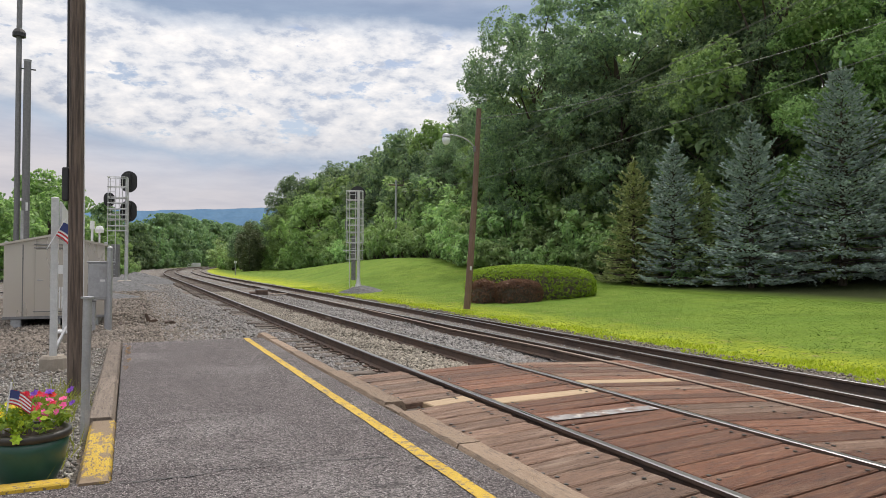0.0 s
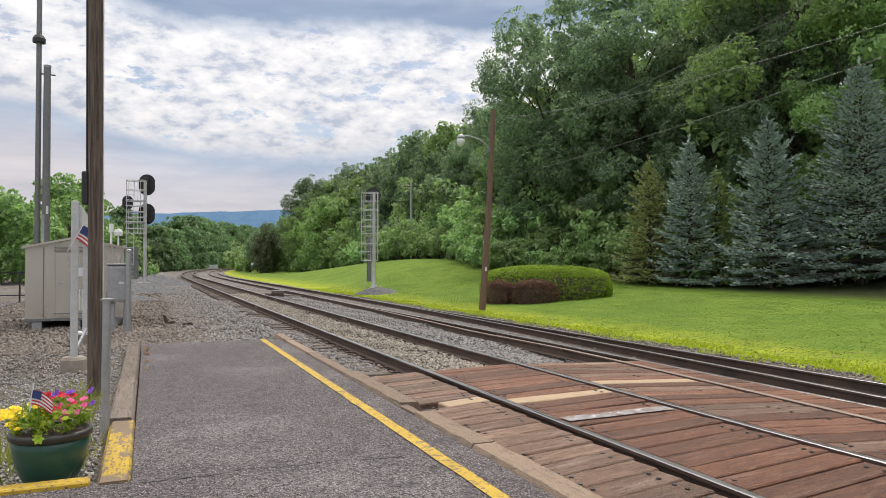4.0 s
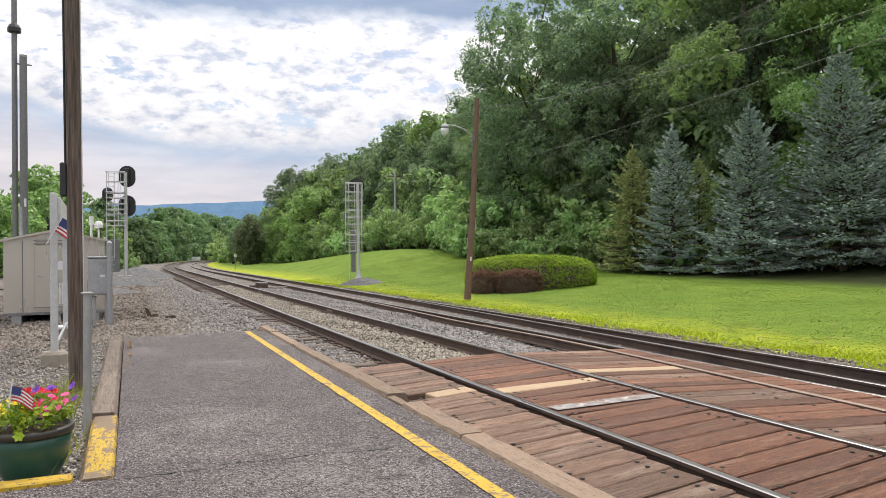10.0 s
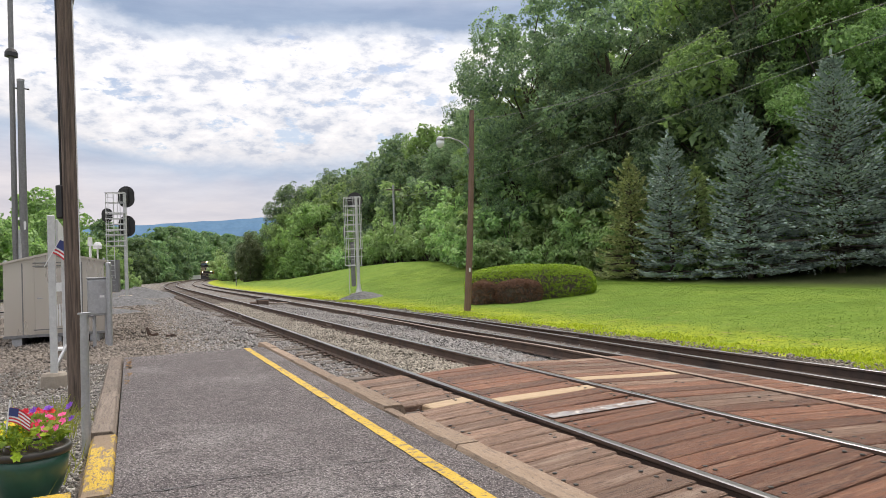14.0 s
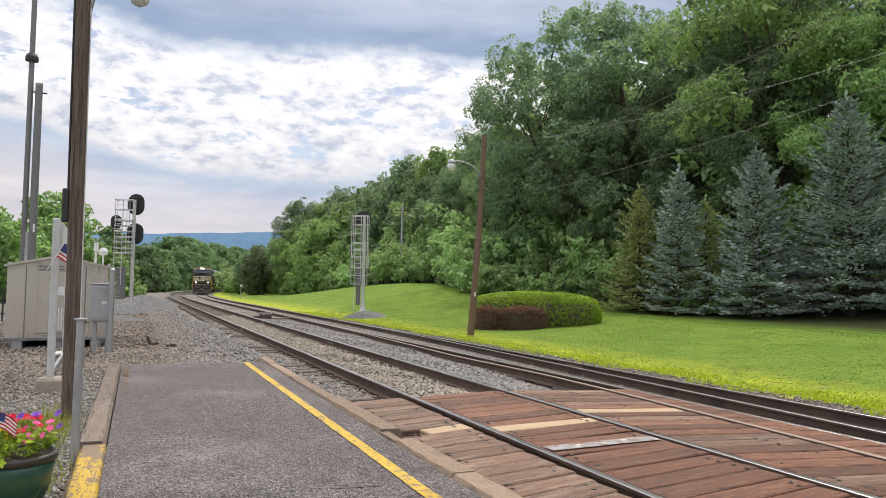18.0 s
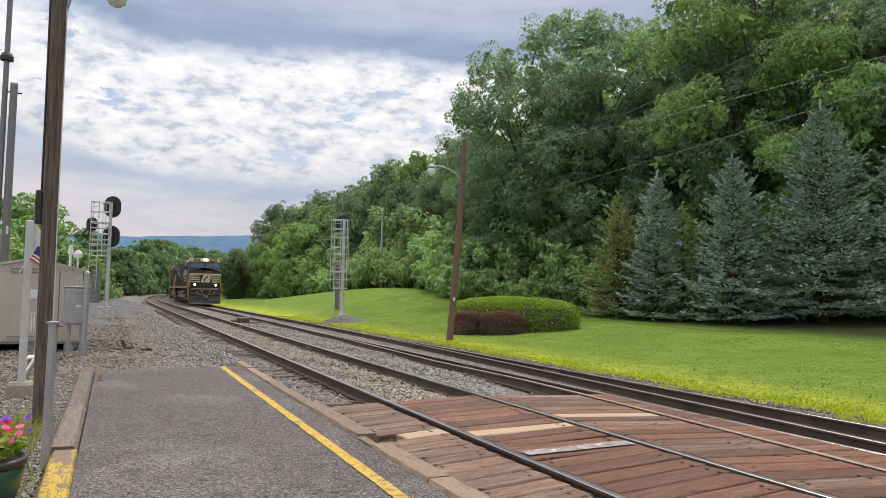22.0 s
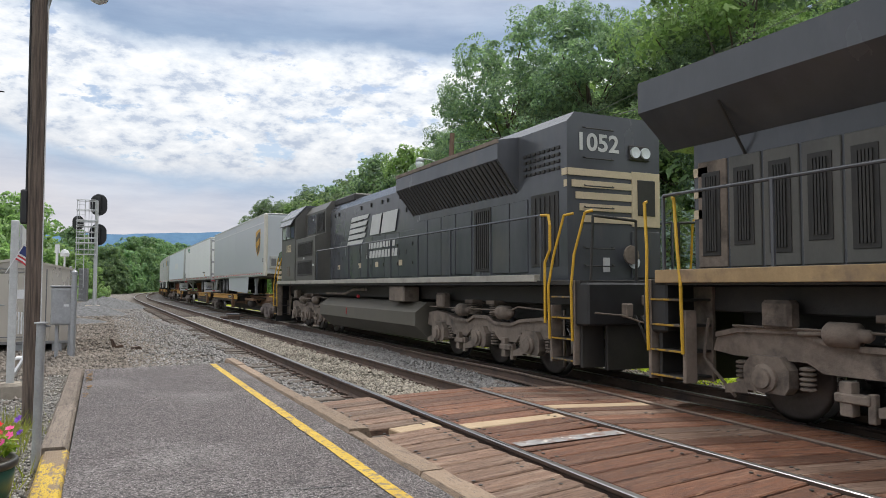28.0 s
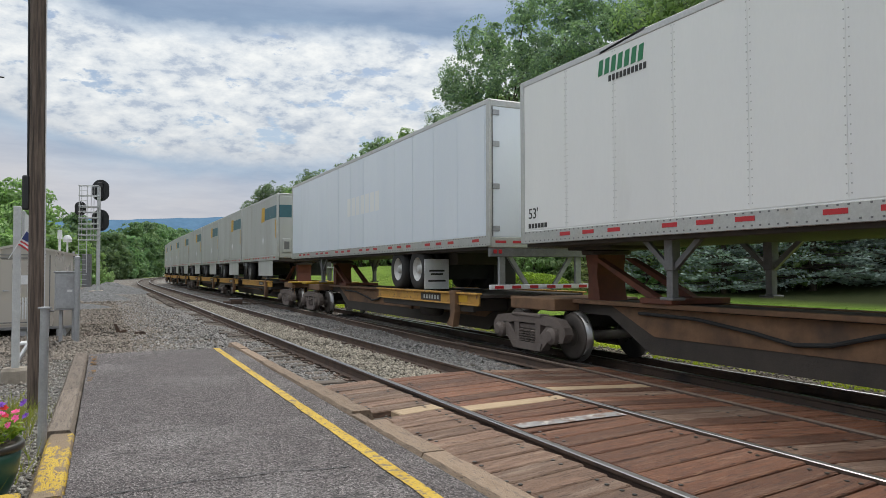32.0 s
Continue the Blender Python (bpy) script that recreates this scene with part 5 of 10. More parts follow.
def build_signal_west():
    """Tall colour-light signal: two posts with a caged ladder, a platform and three oval heads."""
    t = thing("railway_signal", "tall galvanised railway signal with three black oval heads and a ladder", "railway signal", at=pose(-3.9, 48.2, land(-3.9, 48.2) + 0.3, 0, 0, -12))
    H = 6.5
    base = Build().box(-0.35, 0.35, -0.35, 0.35, -0.5, 0.12, 0.03)
    part("foundation", base, M["concrete"], t, "concrete foundation block")
    part("mast", Build().tube((0.1, 0, 0.1), (0.1, 0, H), 0.115, 0.10, 14), M["steel_light"], t, "round steel mast")
    for x in (-0.92, -0.48):
        part("ladder_rail", Build().box(x - 0.02, x + 0.02, -0.35, -0.31, 0.1 if x < -0.6 else 1.2, H + 0.02, 0.004), M["steel_light"], t)
    rungs(t, -0.92, -0.48, -0.33, 0.5, H, 0.30)
    for z in (H, H - 0.6, H - 1.25, H - 1.6, H - 1.95, H - 2.3, H - 2.6, H - 3.0, H - 3.3):
        b = Build()
        b.bar([(-0.95, -0.35, z), (-0.95, 0.35, z), (0.12, 0.35, z), (0.12, -0.35, z), (-0.95, -0.35, z)], 0.028, 6)
        part("cage_hoop", b, M["steel_light"], t)
    for x, y in ((-0.95, 0.35), (-0.25, 0.35), (-0.25, -0.35)):
        part("cage_post", Build().tube((x, y, H - 3.3), (x, y, H), 0.018, n=6), M["steel_light"], t)
    for z in (H - 1.3, H - 2.62):
        b = Build()
        for k in range(7):
            b.box(-0.95, 0.12, -0.34 + 0.10 * k, -0.30 + 0.10 * k, z - 0.02, z, 0)
        part("grating_platform", b, M["steel_light"], t, "open grating platform")

    def head(x, y, z, w, h, lab):
        b = Build()
        n = 28
        pts = []
        for i in range(n):
            a = 2 * math.pi * i / n
            pts.append((x + w / 2 * math.cos(a), z + math.sin(a) * w / 2 + (h - w) / 2 * (1 if math.sin(a) > 0 else -1)))
        b.prism(pts, y - 0.02, y + 0.02, "y")
        hd = part("signal_head", b, M["black"], t, lab)
        s = Build()
        for k in range(3 if h > 1 else 1):
            zz = z + (h - w) / 2 * (1 - k) if h > 1 else z
            s.turned([(0.11, 0.0), (0.125, 0.22)], (x, y + 0.02, zz), 14, "y")
        part("lens_hood", s, M["black"], hd)
        b2 = Build().box(x - 0.14, x + 0.14, y - 0.24, y - 0.02, z - h * 0.36, z + h * 0.36, 0.02)
        part("lamp_case", b2, M["black"], hd)
    head(0.10, 0.46, H - 0.20, 0.98, 1.34, "black oval signal head")
    head(0.10, 0.46, H - 2.05, 0.98, 1.34, "black oval signal head")
    head(-1.02, 0.36, H - 1.35, 0.64, 0.88, "small black oval signal head")
    part("relay_case", Build().box(-0.75, -0.30, -0.25, 0.2, 0.35, 2.35, 0.02), M["steel_dark"], t, "narrow grey relay case")


def build_signal_east():
    t = thing("railway_signal", "grey signal mast seen from behind, with a caged ladder", "railway signal", at=pose(8.25, 39.1, land(8.25, 39.1) + 0.2, 0, 0, -24))
    H = 5.55
    part("foundation", Build().box(-0.28, 0.28, -0.28, 0.28, -0.4, 0.08, 0.03), M["concrete"], t, "concrete foundation block")
    part("mast", Build().turned([(0.2, 0.05), (0.2, 0.1), (0.12, 0.35), (0.10, 0.6), (0.085, H)], (0.12, 0, 0), 14), M["steel_light"], t, "round steel mast with a flared foot")
    for x in (-0.36, -0.02):
        part("ladder_rail", Build().box(x - 0.018, x + 0.018, -0.30, -0.27, 0.05 if x < -0.1 else 1.6, H, 0.004), M["steel_light"], t)
    rungs(t, -0.36, -0.02, -0.285, 1.7, H, 0.28, 0.011)
    for z in (H, H - 0.5, H - 1.0, H - 1.55, H - 1.95, H - 2.35, H - 2.95, H - 3.4, H - 3.9):
        part("cage_hoop", Build().bar([(-0.55, -0.3, z), (-0.55, 0.35, z), (0.36, 0.35, z), (0.36, -0.3, z), (-0.55, -0.3, z)], 0.022, 6), M["steel_light"], t)
    for x, y in ((-0.55, -0.3), (-0.55, 0.35), (0.36, -0.3), (0.36, 0.35), (0.26, 0.35)):
        part("cage_post", Build().tube((x, y, H - 3.9 if y < 0 else H - 2.9), (x * (1.0), y, H), 0.018, n=6), M["steel_light"], t)
    part("cable_duct", Build().box(-0.30, -0.06, 0.05, 0.2, 0.45, 3.0, 0.02), M["steel_dark"], t, "grey cable duct")
    b = Build()
    n = 24
    pts = [(0.0 + 0.46 * math.cos(2 * math.pi * i / n), H - 0.12 + 0.46 * math.sin(2 * math.pi * i / n)) for i in range(n)]
    b.prism(pts, 0.44, 0.48, "y")
    part("signal_head", b, M["black"], t, "round black back of the signal head")
    part("lamp_case", Build().box(-0.66, -0.50, -0.1, 0.15, H - 2.2, H - 1.7, 0.02), M["steel_dark"], t, "small grey case on the cage")
    part("hand_bar", Build().tube((-0.72, -0.3, H - 3.4), (0.4, -0.3, H - 3.4), 0.02, n=6), M["steel_light"], t, "cross bar")


def build_hut():
    """Sheet-metal signal hut on skids, gable end to the viewer."""
    x0, x1, y0, y1 = -6.38, -4.18, 19.9, 23.6
    cx, g = (x0 + x1) / 2, -0.13
    z0, ze, zp = g + 0.20, g + 2.02, g + 2.27
    t = thing("signal_hut", "bare metal signal hut with a door, standing on skids", "equipment hut", at=pose(cx, y0, 0))
    w = (x1 - x0) / 2
    L = y1 - y0
    b = Build().prism([(-w, z0), (w, z0), (w, ze), (0, zp - 0.03), (-w, ze)], 0, L, "y")
    part("body", b, M["alu"], t, "brushed metal sheet walls")
    r = Build()
    for s in (-1, 1):
        r.prism([(0, zp + 0.03), (s * (w + 0.07), ze + 0.02), (s * (w + 0.07), ze - 0.03), (0, zp - 0.025)], -0.08, L + 0.08, "y")
    part("roof", r, M["alu"], t, "low gable roof sheet")
    for x in (-w + 0.40, w - 0.50):
        part("seam", Build().box(x - 0.012, x + 0.012, -0.012, 0.0, z0, ze, 0.003), M["steel_dark"], t)
    d = Build().box(-0.44, 0.48, -0.035, 0.0, z0 + 0.12, ze - 0.12, 0.008)
    door = part("door", d, M["alu"], t, "flush metal door")
    part("door_handle", Build().tube((-0.36, -0.03, z0 + 0.95), (-0.36, -0.10, z0 + 0.95), 0.022, n=10).tube((-0.36, -0.09, z0 + 0.95), (-0.26, -0.09, z0 + 0.95), 0.012, n=8), M["steel"], door, "round metal handle")
    v = Build()
    for k in range(8):
        v.box(-0.10 + k * 0.06, -0.065 + k * 0.06, -0.05, -0.034, z0 + 0.25, z0 + 0.78, 0.006)
    part("door_vent", v, M["white"], door, "pale vertical vent slots")
    part("notice", Build().box(-0.06, 0.22, -0.042, -0.034, z0 + 1.1, z0 + 1.32, 0), M["white"], door, "small white notice")
    for zz in (z0 + 0.18, ze - 0.08, ze + 0.0):
        part("door_trim", Build().box(-0.47, 0.51, -0.042, -0.001, zz - 0.012, zz + 0.012, 0.003), M["steel_dark"], t)
    part("lower_skirt", Build().box(-w - 0.02, w + 0.02, -0.02, 0.0, z0, z0 + 0.07, 0.004), M["steel_dark"], t, "dark lower trim")
    for x in (-w + 0.15, -0.1, w - 0.35):
        part("skid", Build().box(x, x + 0.22, 0.02, L - 0.05, g - 0.1, z0 + 0.002, 0.01), M["steel"], t, "steel skid")
    for s in (-1, 1):
        for yy in (0.3, L - 0.4):
            part("lifting_lug", Build().box(s * w - 0.03, s * w + 0.03, yy, yy + 0.14, ze - 0.06, ze + 0.09, 0.01), M["steel"], t)
    a = Build().tube((w - 0.32, 0.5, ze), (w - 0.32, 0.5, ze + 0.5), 0.03, n=8).tube((w - 0.32, 0.5, ze + 0.42), (w - 0.32, 0.5, ze + 0.64), 0.06, 0.05, n=10)
    part("antenna", a, M["white"], t, "white rod antenna")
    c = Build().tube((w - 0.15, 0.55, ze), (w - 0.15, 0.55, ze + 0.36), 0.022, n=8).turned([(0.10, 0.34), (0.11, 0.42), (0.07, 0.50), (0.02, 0.52)], (w - 0.15, 0.55, ze), 14)
    part("antenna", c, M["white"], t, "white dome antenna")
    part("vent_pipe", Build().tube((-w + 0.32, 0.4, ze), (-w + 0.32, 0.4, ze + 0.85), 0.035, n=10), M["steel"], t, "thin grey pipe")


def build_small_cabinet():
    t = thing("junction_cabinet", "grey metal junction cabinet on two legs", "electrical cabinet", at=pose(-4.22, 18.2, -0.13, 0, 0, -6))
    part("body", Build().box(-0.24, 0.24, -0.16, 0.16, 0.74, 1.58, 0.015), M["steel"], t, "grey cabinet body")
    part("top", Build().box(-0.26, 0.26, -0.18, 0.18, 1.58, 1.62, 0.01), M["steel"], t, "overhanging lid")
    dr = part("door", Build().box(-0.215, 0.215, -0.18, -0.16, 0.78, 1.54, 0.008), M["steel"], t, "flat cabinet door")
    part("plate", Build().box(0.02, 0.12, -0.186, -0.18, 1.15, 1.20, 0), M["white"], dr, "small plate")
    for x in (-0.13, 0.13):
        part("leg", Build().box(x - 0.035, x + 0.035, -0.04, 0.04, -0.15, 0.74, 0.006), M["steel"], t)
    p = thing("conduit_post", "tall round grey conduit post", "post", at=pose(-4.02, 17.9, -0.13))
    part("pipe", Build().tube((0, 0, -0.2), (0, 0, 1.88), 0.057, n=14), M["steel"], p)
    part("cap", Build().turned([(0.064, 1.86), (0.06, 1.93), (0.03, 1.96)], (0, 0, 0), 14), M["steel"], p)


def build_sign_frame():
    """Long board on two square posts, seen from its end, with a small flag."""
    t = thing("sign_frame", "long grey sign board on two square metal posts", "sign", at=pose(-4.62, 11.9, -0.12, 0, 0, 2))
    for k, (y, x, top) in enumerate(((0, 0, 2.55), (3.9, 0.0, 2.6))):
        part("footing", Build().turned([(0.19, -0.12), (0.18, 0.18), (0.15, 0.22)], (x, y, 0), 16), M["concrete"], t, "round stained concrete footing")
        part("post", Build().box(x - 0.05, x + 0.05, y - 0.05, y + 0.05, 0.2, top, 0.008), M["steel_light"], t, "square grey post")
    part("board", Build().box(0.05, 0.085, 0.1, 3.8, 1.98, 2.5, 0.008), M["steel_light"], t, "flat grey board seen from the side")
    for z in (0.30, 2.0):
        part("crossrail", Build().box(0.0, 0.04, 0.05, 3.85, z - 0.03, z + 0.03, 0.005), M["steel"], t)
    part("base_plate", Build().box(-0.16, 0.16, 3.7, 4.1, 0.2, 0.25, 0.01), M["white"], t)
    build_flag("small_flag", "small striped flag on a stick fixed to the sign", pose(-4.5, 11.78, 2.06, 0, 28, 0), 0.36, 0.22, 0.75)


def build_flag(name, label, at, w, h, stick):
    t = thing(name, label, "flag", at=at)
    part("stick", Build().tube((0, 0, -stick * 0.6), (0, 0, 0.05), 0.006, n=6), M["white"], t, "thin stick")
    n = 10

    def wave(u, v):
        return (u * w * 0.92, 0.05 * w * math.sin(5 * u + v) * (0.3 + u), -v * h - 0.35 * w * u * u + 0.05 * w * u)

    def patch(u0, u1, v0, v1, off=0.0):
        b = Build()
        for i in range(n):
            a, c = u0 + (u1 - u0) * i / n, u0 + (u1 - u0) * (i + 1) / n
            q = [wave(a, v0), wave(c, v0), wave(c, v1), wave(a, v1)]
            b.face([(x, y - off - 0.002, z) for x, y, z in q])
            b.face([(x, y + off + 0.002, z) for x, y, z in q])
        return b
    for k in range(9):
        part("stripe", patch(0, 1, k / 9, (k + 1) / 9), M["red"] if k % 2 == 0 else M["white"], t)
    part("canton", patch(0, 0.42, 0, 5 / 9, 0.003), M["blue"], t, "blue canton")


def build_masts():
    for k, (x, y, r0, r1, h, lab) in enumerate(((-8.75, 40.6, 0.135, 0.12, 19.0, "tall slim grey steel radio mast with a ring"), (-8.35, 40.4, 0.19, 0.165, 11.55, "shorter thick grey steel mast"))):
        t = thing("steel_mast", lab, "mast", "two masts behind the hut", at=pose(x, y, land(x, y)))
        part("tube", Build().tube((0, 0, -0.3), (0, 0, h), r0, r1, 16), M["steel_dark"], t, "tapered round tube")
        if k == 0:
            part("ring", Build().turned([(0.30, 12.75), (0.30, 12.95), (0.22, 13.1), (0.15, 13.15)], (0, 0, 0), 14), M["black"], t, "dark collar ring")
            part("bracket", Build().tube((-0.05, 0, 11.2), (0.75, -0.1, 11.15), 0.035, n=8), M["black"], t, "cross bracket")
        else:
            part("cap", Build().turned([(0.17, 11.5), (0.18, 11.6)], (0, 0, 0), 14), M["steel"], t)
            part("marker_plate", Build().box(0.02, 0.12, -0.20, -0.18, 4.1, 4.5, 0), M["white"], t, "small pale plate")


def build_wood_pole():
    t = thing("utility_pole", "slim weathered wooden pole with a lamp, beside the platform", "utility pole", at=pose(-4.18, 9.5, -0.1, 0.3, -0.35, 0))
    b = Build()
    n, seg = 14, 14
    v, f = [], []
    for j in range(seg + 1):
        z = -0.3 + 7.2 * j / seg
        for i in range(n):
            a = 2 * math.pi * i / n
            r = (0.088 - 0.010 * j / seg) * (1 + 0.05 * noise.noise((math.cos(a) * 2, math.sin(a) * 2, z * 0.5)))
            v.append((r * math.cos(a), r * math.sin(a), z))
    f = [(j * n + i, j * n + (i + 1) % n, (j + 1) * n + (i + 1) % n, (j + 1) * n + i) for j in range(seg) for i in range(n)] + [tuple(range(seg * n, seg * n + n))]
    b.add(v, f)
    part("shaft", b, M["pole"], t, "cracked grey-brown wood")
    part("switch_box", Build().box(-0.15, -0.075, -0.05, 0.05, 2.30, 2.70, 0.015), M["black"], t, "dark narrow box on the pole")
    part("conduit", Build().tube((-0.095, 0.02, 2.7), (-0.095, 0.02, 6.5), 0.012, n=6), M["black"], t)
    part("cable", Build().tube((0.082, -0.035, 0.0), (0.09, -0.02, 6.4), 0.007, n=5), M["white"], t, "thin pale cable down the pole")
    part("lamp_arm", Build().bar([(0.05, 0, 4.75), (0.14, -0.03, 5.15), (0.32, -0.08, 5.38), (0.60, -0.16, 5.40)], 0.02, 8), M["steel"], t, "curved lamp arm")
    lamp = part("lamp_head", Build().turned([(0.06, 5.42), (0.11, 5.36), (0.13, 5.24), (0.14, 5.16)], (0.62, -0.17, 0), 18), M["steel"], t, "grey lamp hood", True)
    part("diffuser", Build().turned([(0.13, 5.16), (0.13, 5.08), (0.09, 4.99), (0.03, 4.96)], (0.62, -0.17, 0), 18), M["lamp_glass"], lamp, "clear lamp bowl", True)


def build_lamp_pole():
    """Leaning street lamp pole on the lawn."""
    x, y = 7.95, 23.95
    z = land(x, y)
    t = thing("street_lamp", "leaning brown wooden pole with a curved arm and street lamp", "street lamp", at=pose(x, y, z, 0.8, 3.3, 0))
    H = 7.55
    b = Build()
    n, seg = 12, 10
    v = []
    for j in range(seg + 1):
        zz = -0.3 + (H + 0.3) * j / seg
        for i in range(n):
            a = 2 * math.pi * i / n
            r = (0.135 - 0.045 * j / seg) * (1 + 0.05 * noise.noise((math.cos(a) * 2, math.sin(a) * 2, zz)))
            v.append((r * math.cos(a) + 0.05 * math.sin(3 * j / seg), r * math.sin(a), zz))
    b.add(v, [(j * n + i, j * n + (i + 1) % n, (j + 1) * n + (i + 1) % n, (j + 1) * n + i) for j in range(seg) for i in range(n)] + [tuple(range(seg * n, seg * n + n))])
    part("shaft", b, M["pole_red"], t, "brown wooden shaft")
    arm = [(-0.05, 0, 6.02), (-0.20, 0.05, 6.22), (-0.45, 0.12, 6.38), (-0.75, 0.2, 6.46), (-1.0, 0.28, 6.47)]
    part("lamp_arm", Build().bar(arm, 0.024, 8), M["steel"], t, "pale curved arm")
    part("bracket", Build().box(-0.12, 0.0, -0.05, 0.05, 5.9, 6.12, 0.01), M["steel_dark"], t)
    lamp = part("lamp_head", Build().turned([(0.04, 6.52), (0.12, 6.48), (0.155, 6.40), (0.16, 6.34)], (-1.12, 0.32, 0), 18), M["steel"], t, "grey lamp hood", True)
    part("diffuser", Build().turned([(0.15, 6.34), (0.16, 6.25), (0.12, 6.12), (0.05, 6.07)], (-1.12, 0.32, 0), 18), M["lamp_glass"], lamp, "clear lamp bowl", True)
    part("tag", Build().box(-0.03, 0.03, -0.15, -0.13, 1.45, 1.6, 0), M["white"], t, "small tag")


def cable(a, c, sag, r=0.011, n=26):
    b = Build()
    pts = []
    for i in range(n + 1):
        t = i / n
        p = Vector(a).lerp(Vector(c), t)
        p.z -= 4 * sag * t * (1 - t)
        pts.append(p)
    side = (Vector(c) - Vector(a)).cross(Vector((0, 0, 1))).normalized()
    up = Vector((0, 0, 1))
    ring = [(math.cos(q) * r, math.sin(q) * r) for q in (0.3, 1.87, 3.44, 5.01)]
    v = [p + side * u + up * w for p in pts for u, w in ring]
    return b.add(v, [(4 * j + i, 4 * j + (i + 1) % 4, 4 * j + 4 + (i + 1) % 4, 4 * j + 4 + i) for j in range(n) for i in range(4)])


def build_wires():
    far = thing("utility_pole", "distant grey utility pole in front of the woods", "utility pole", at=pose(18.7, 61.2, 1.5, 0, 0, 0))
    part("shaft", Build().tube((0, 0, -0.5), (0, 0, 7.5), 0.14, 0.10, 10), M["steel"], far, "pale grey shaft")
    part("crossarm", Build().box(-0.7, 0.7, -0.05, 0.05, 7.0, 7.12, 0.01), M["pole"], far)
    top = 1.49 + 0.62 * (land(19.4, 7.0) + 12.5 - 1.49)
    near = thing("utility_pole", "tall wooden utility pole beside the lawn", "utility pole", at=pose(10.7, 4.3, land(10.7, 4.3)))
    part("shaft", Build().tube((0, 0, -0.5), (0, 0, top + 0.3 - land(10.7, 4.3)), 0.16, 0.12, 12), M["pole"], near, "grey wooden shaft")
    part("crossarm", Build().box(-0.6, 0.6, -0.06, 0.06, top - 0.38 - land(10.7, 4.3), top - 0.26 - land(10.7, 4.3), 0.01), M["pole"], near)
    wire = surf("cable", (0.20, 0.20, 0.21), (0.25, 0.25, 0.26), 5, 0.5, 0.3, 0, 20, 0)
    for k, (a, c, sag, r) in enumerate((((7.95 + 0.42, 23.85, 6.9), (10.7, 4.3, top - 1.80), 0.5, 0.009), ((18.7, 61.2, 7.9), (10.7, 4.3, top - 2.17), 0.8, 0.011),
                                        ((18.1, 61.2, 8.6), (10.2, 4.3, top - 0.31), 0.6, 0.009), ((18.7, 61.2, 8.8), (10.7, 4.3, top), 0.6, 0.009), ((19.3, 61.2, 8.6), (11.2, 4.3, top - 0.31), 0.6, 0.009))):
        solid("overhead_wire", cable(a, c, sag, r), wire, "thin grey overhead wire between the poles", "wire", "overhead wires")


def build_steel_post():
    t = thing("steel_post", "galvanised round steel post with a flange, by the timber curb", "post", at=pose(-3.96, 7.2, -0.12, 0, 0.4, 0))
    part("pipe", Build().tube((0, 0, -0.15), (0, 0, 1.27), 0.037, n=16), M["steel"], t, "round steel pipe")
    part("flange", Build().turned([(0.055, 1.27), (0.055, 1.285), (0.02, 1.29)], (0, 0, 0), 16), M["steel"], t)
    part("bolt", Build().tube((0.03, 0, 1.25), (0.075, 0, 1.25), 0.012, n=6), M["steel_dark"], t)


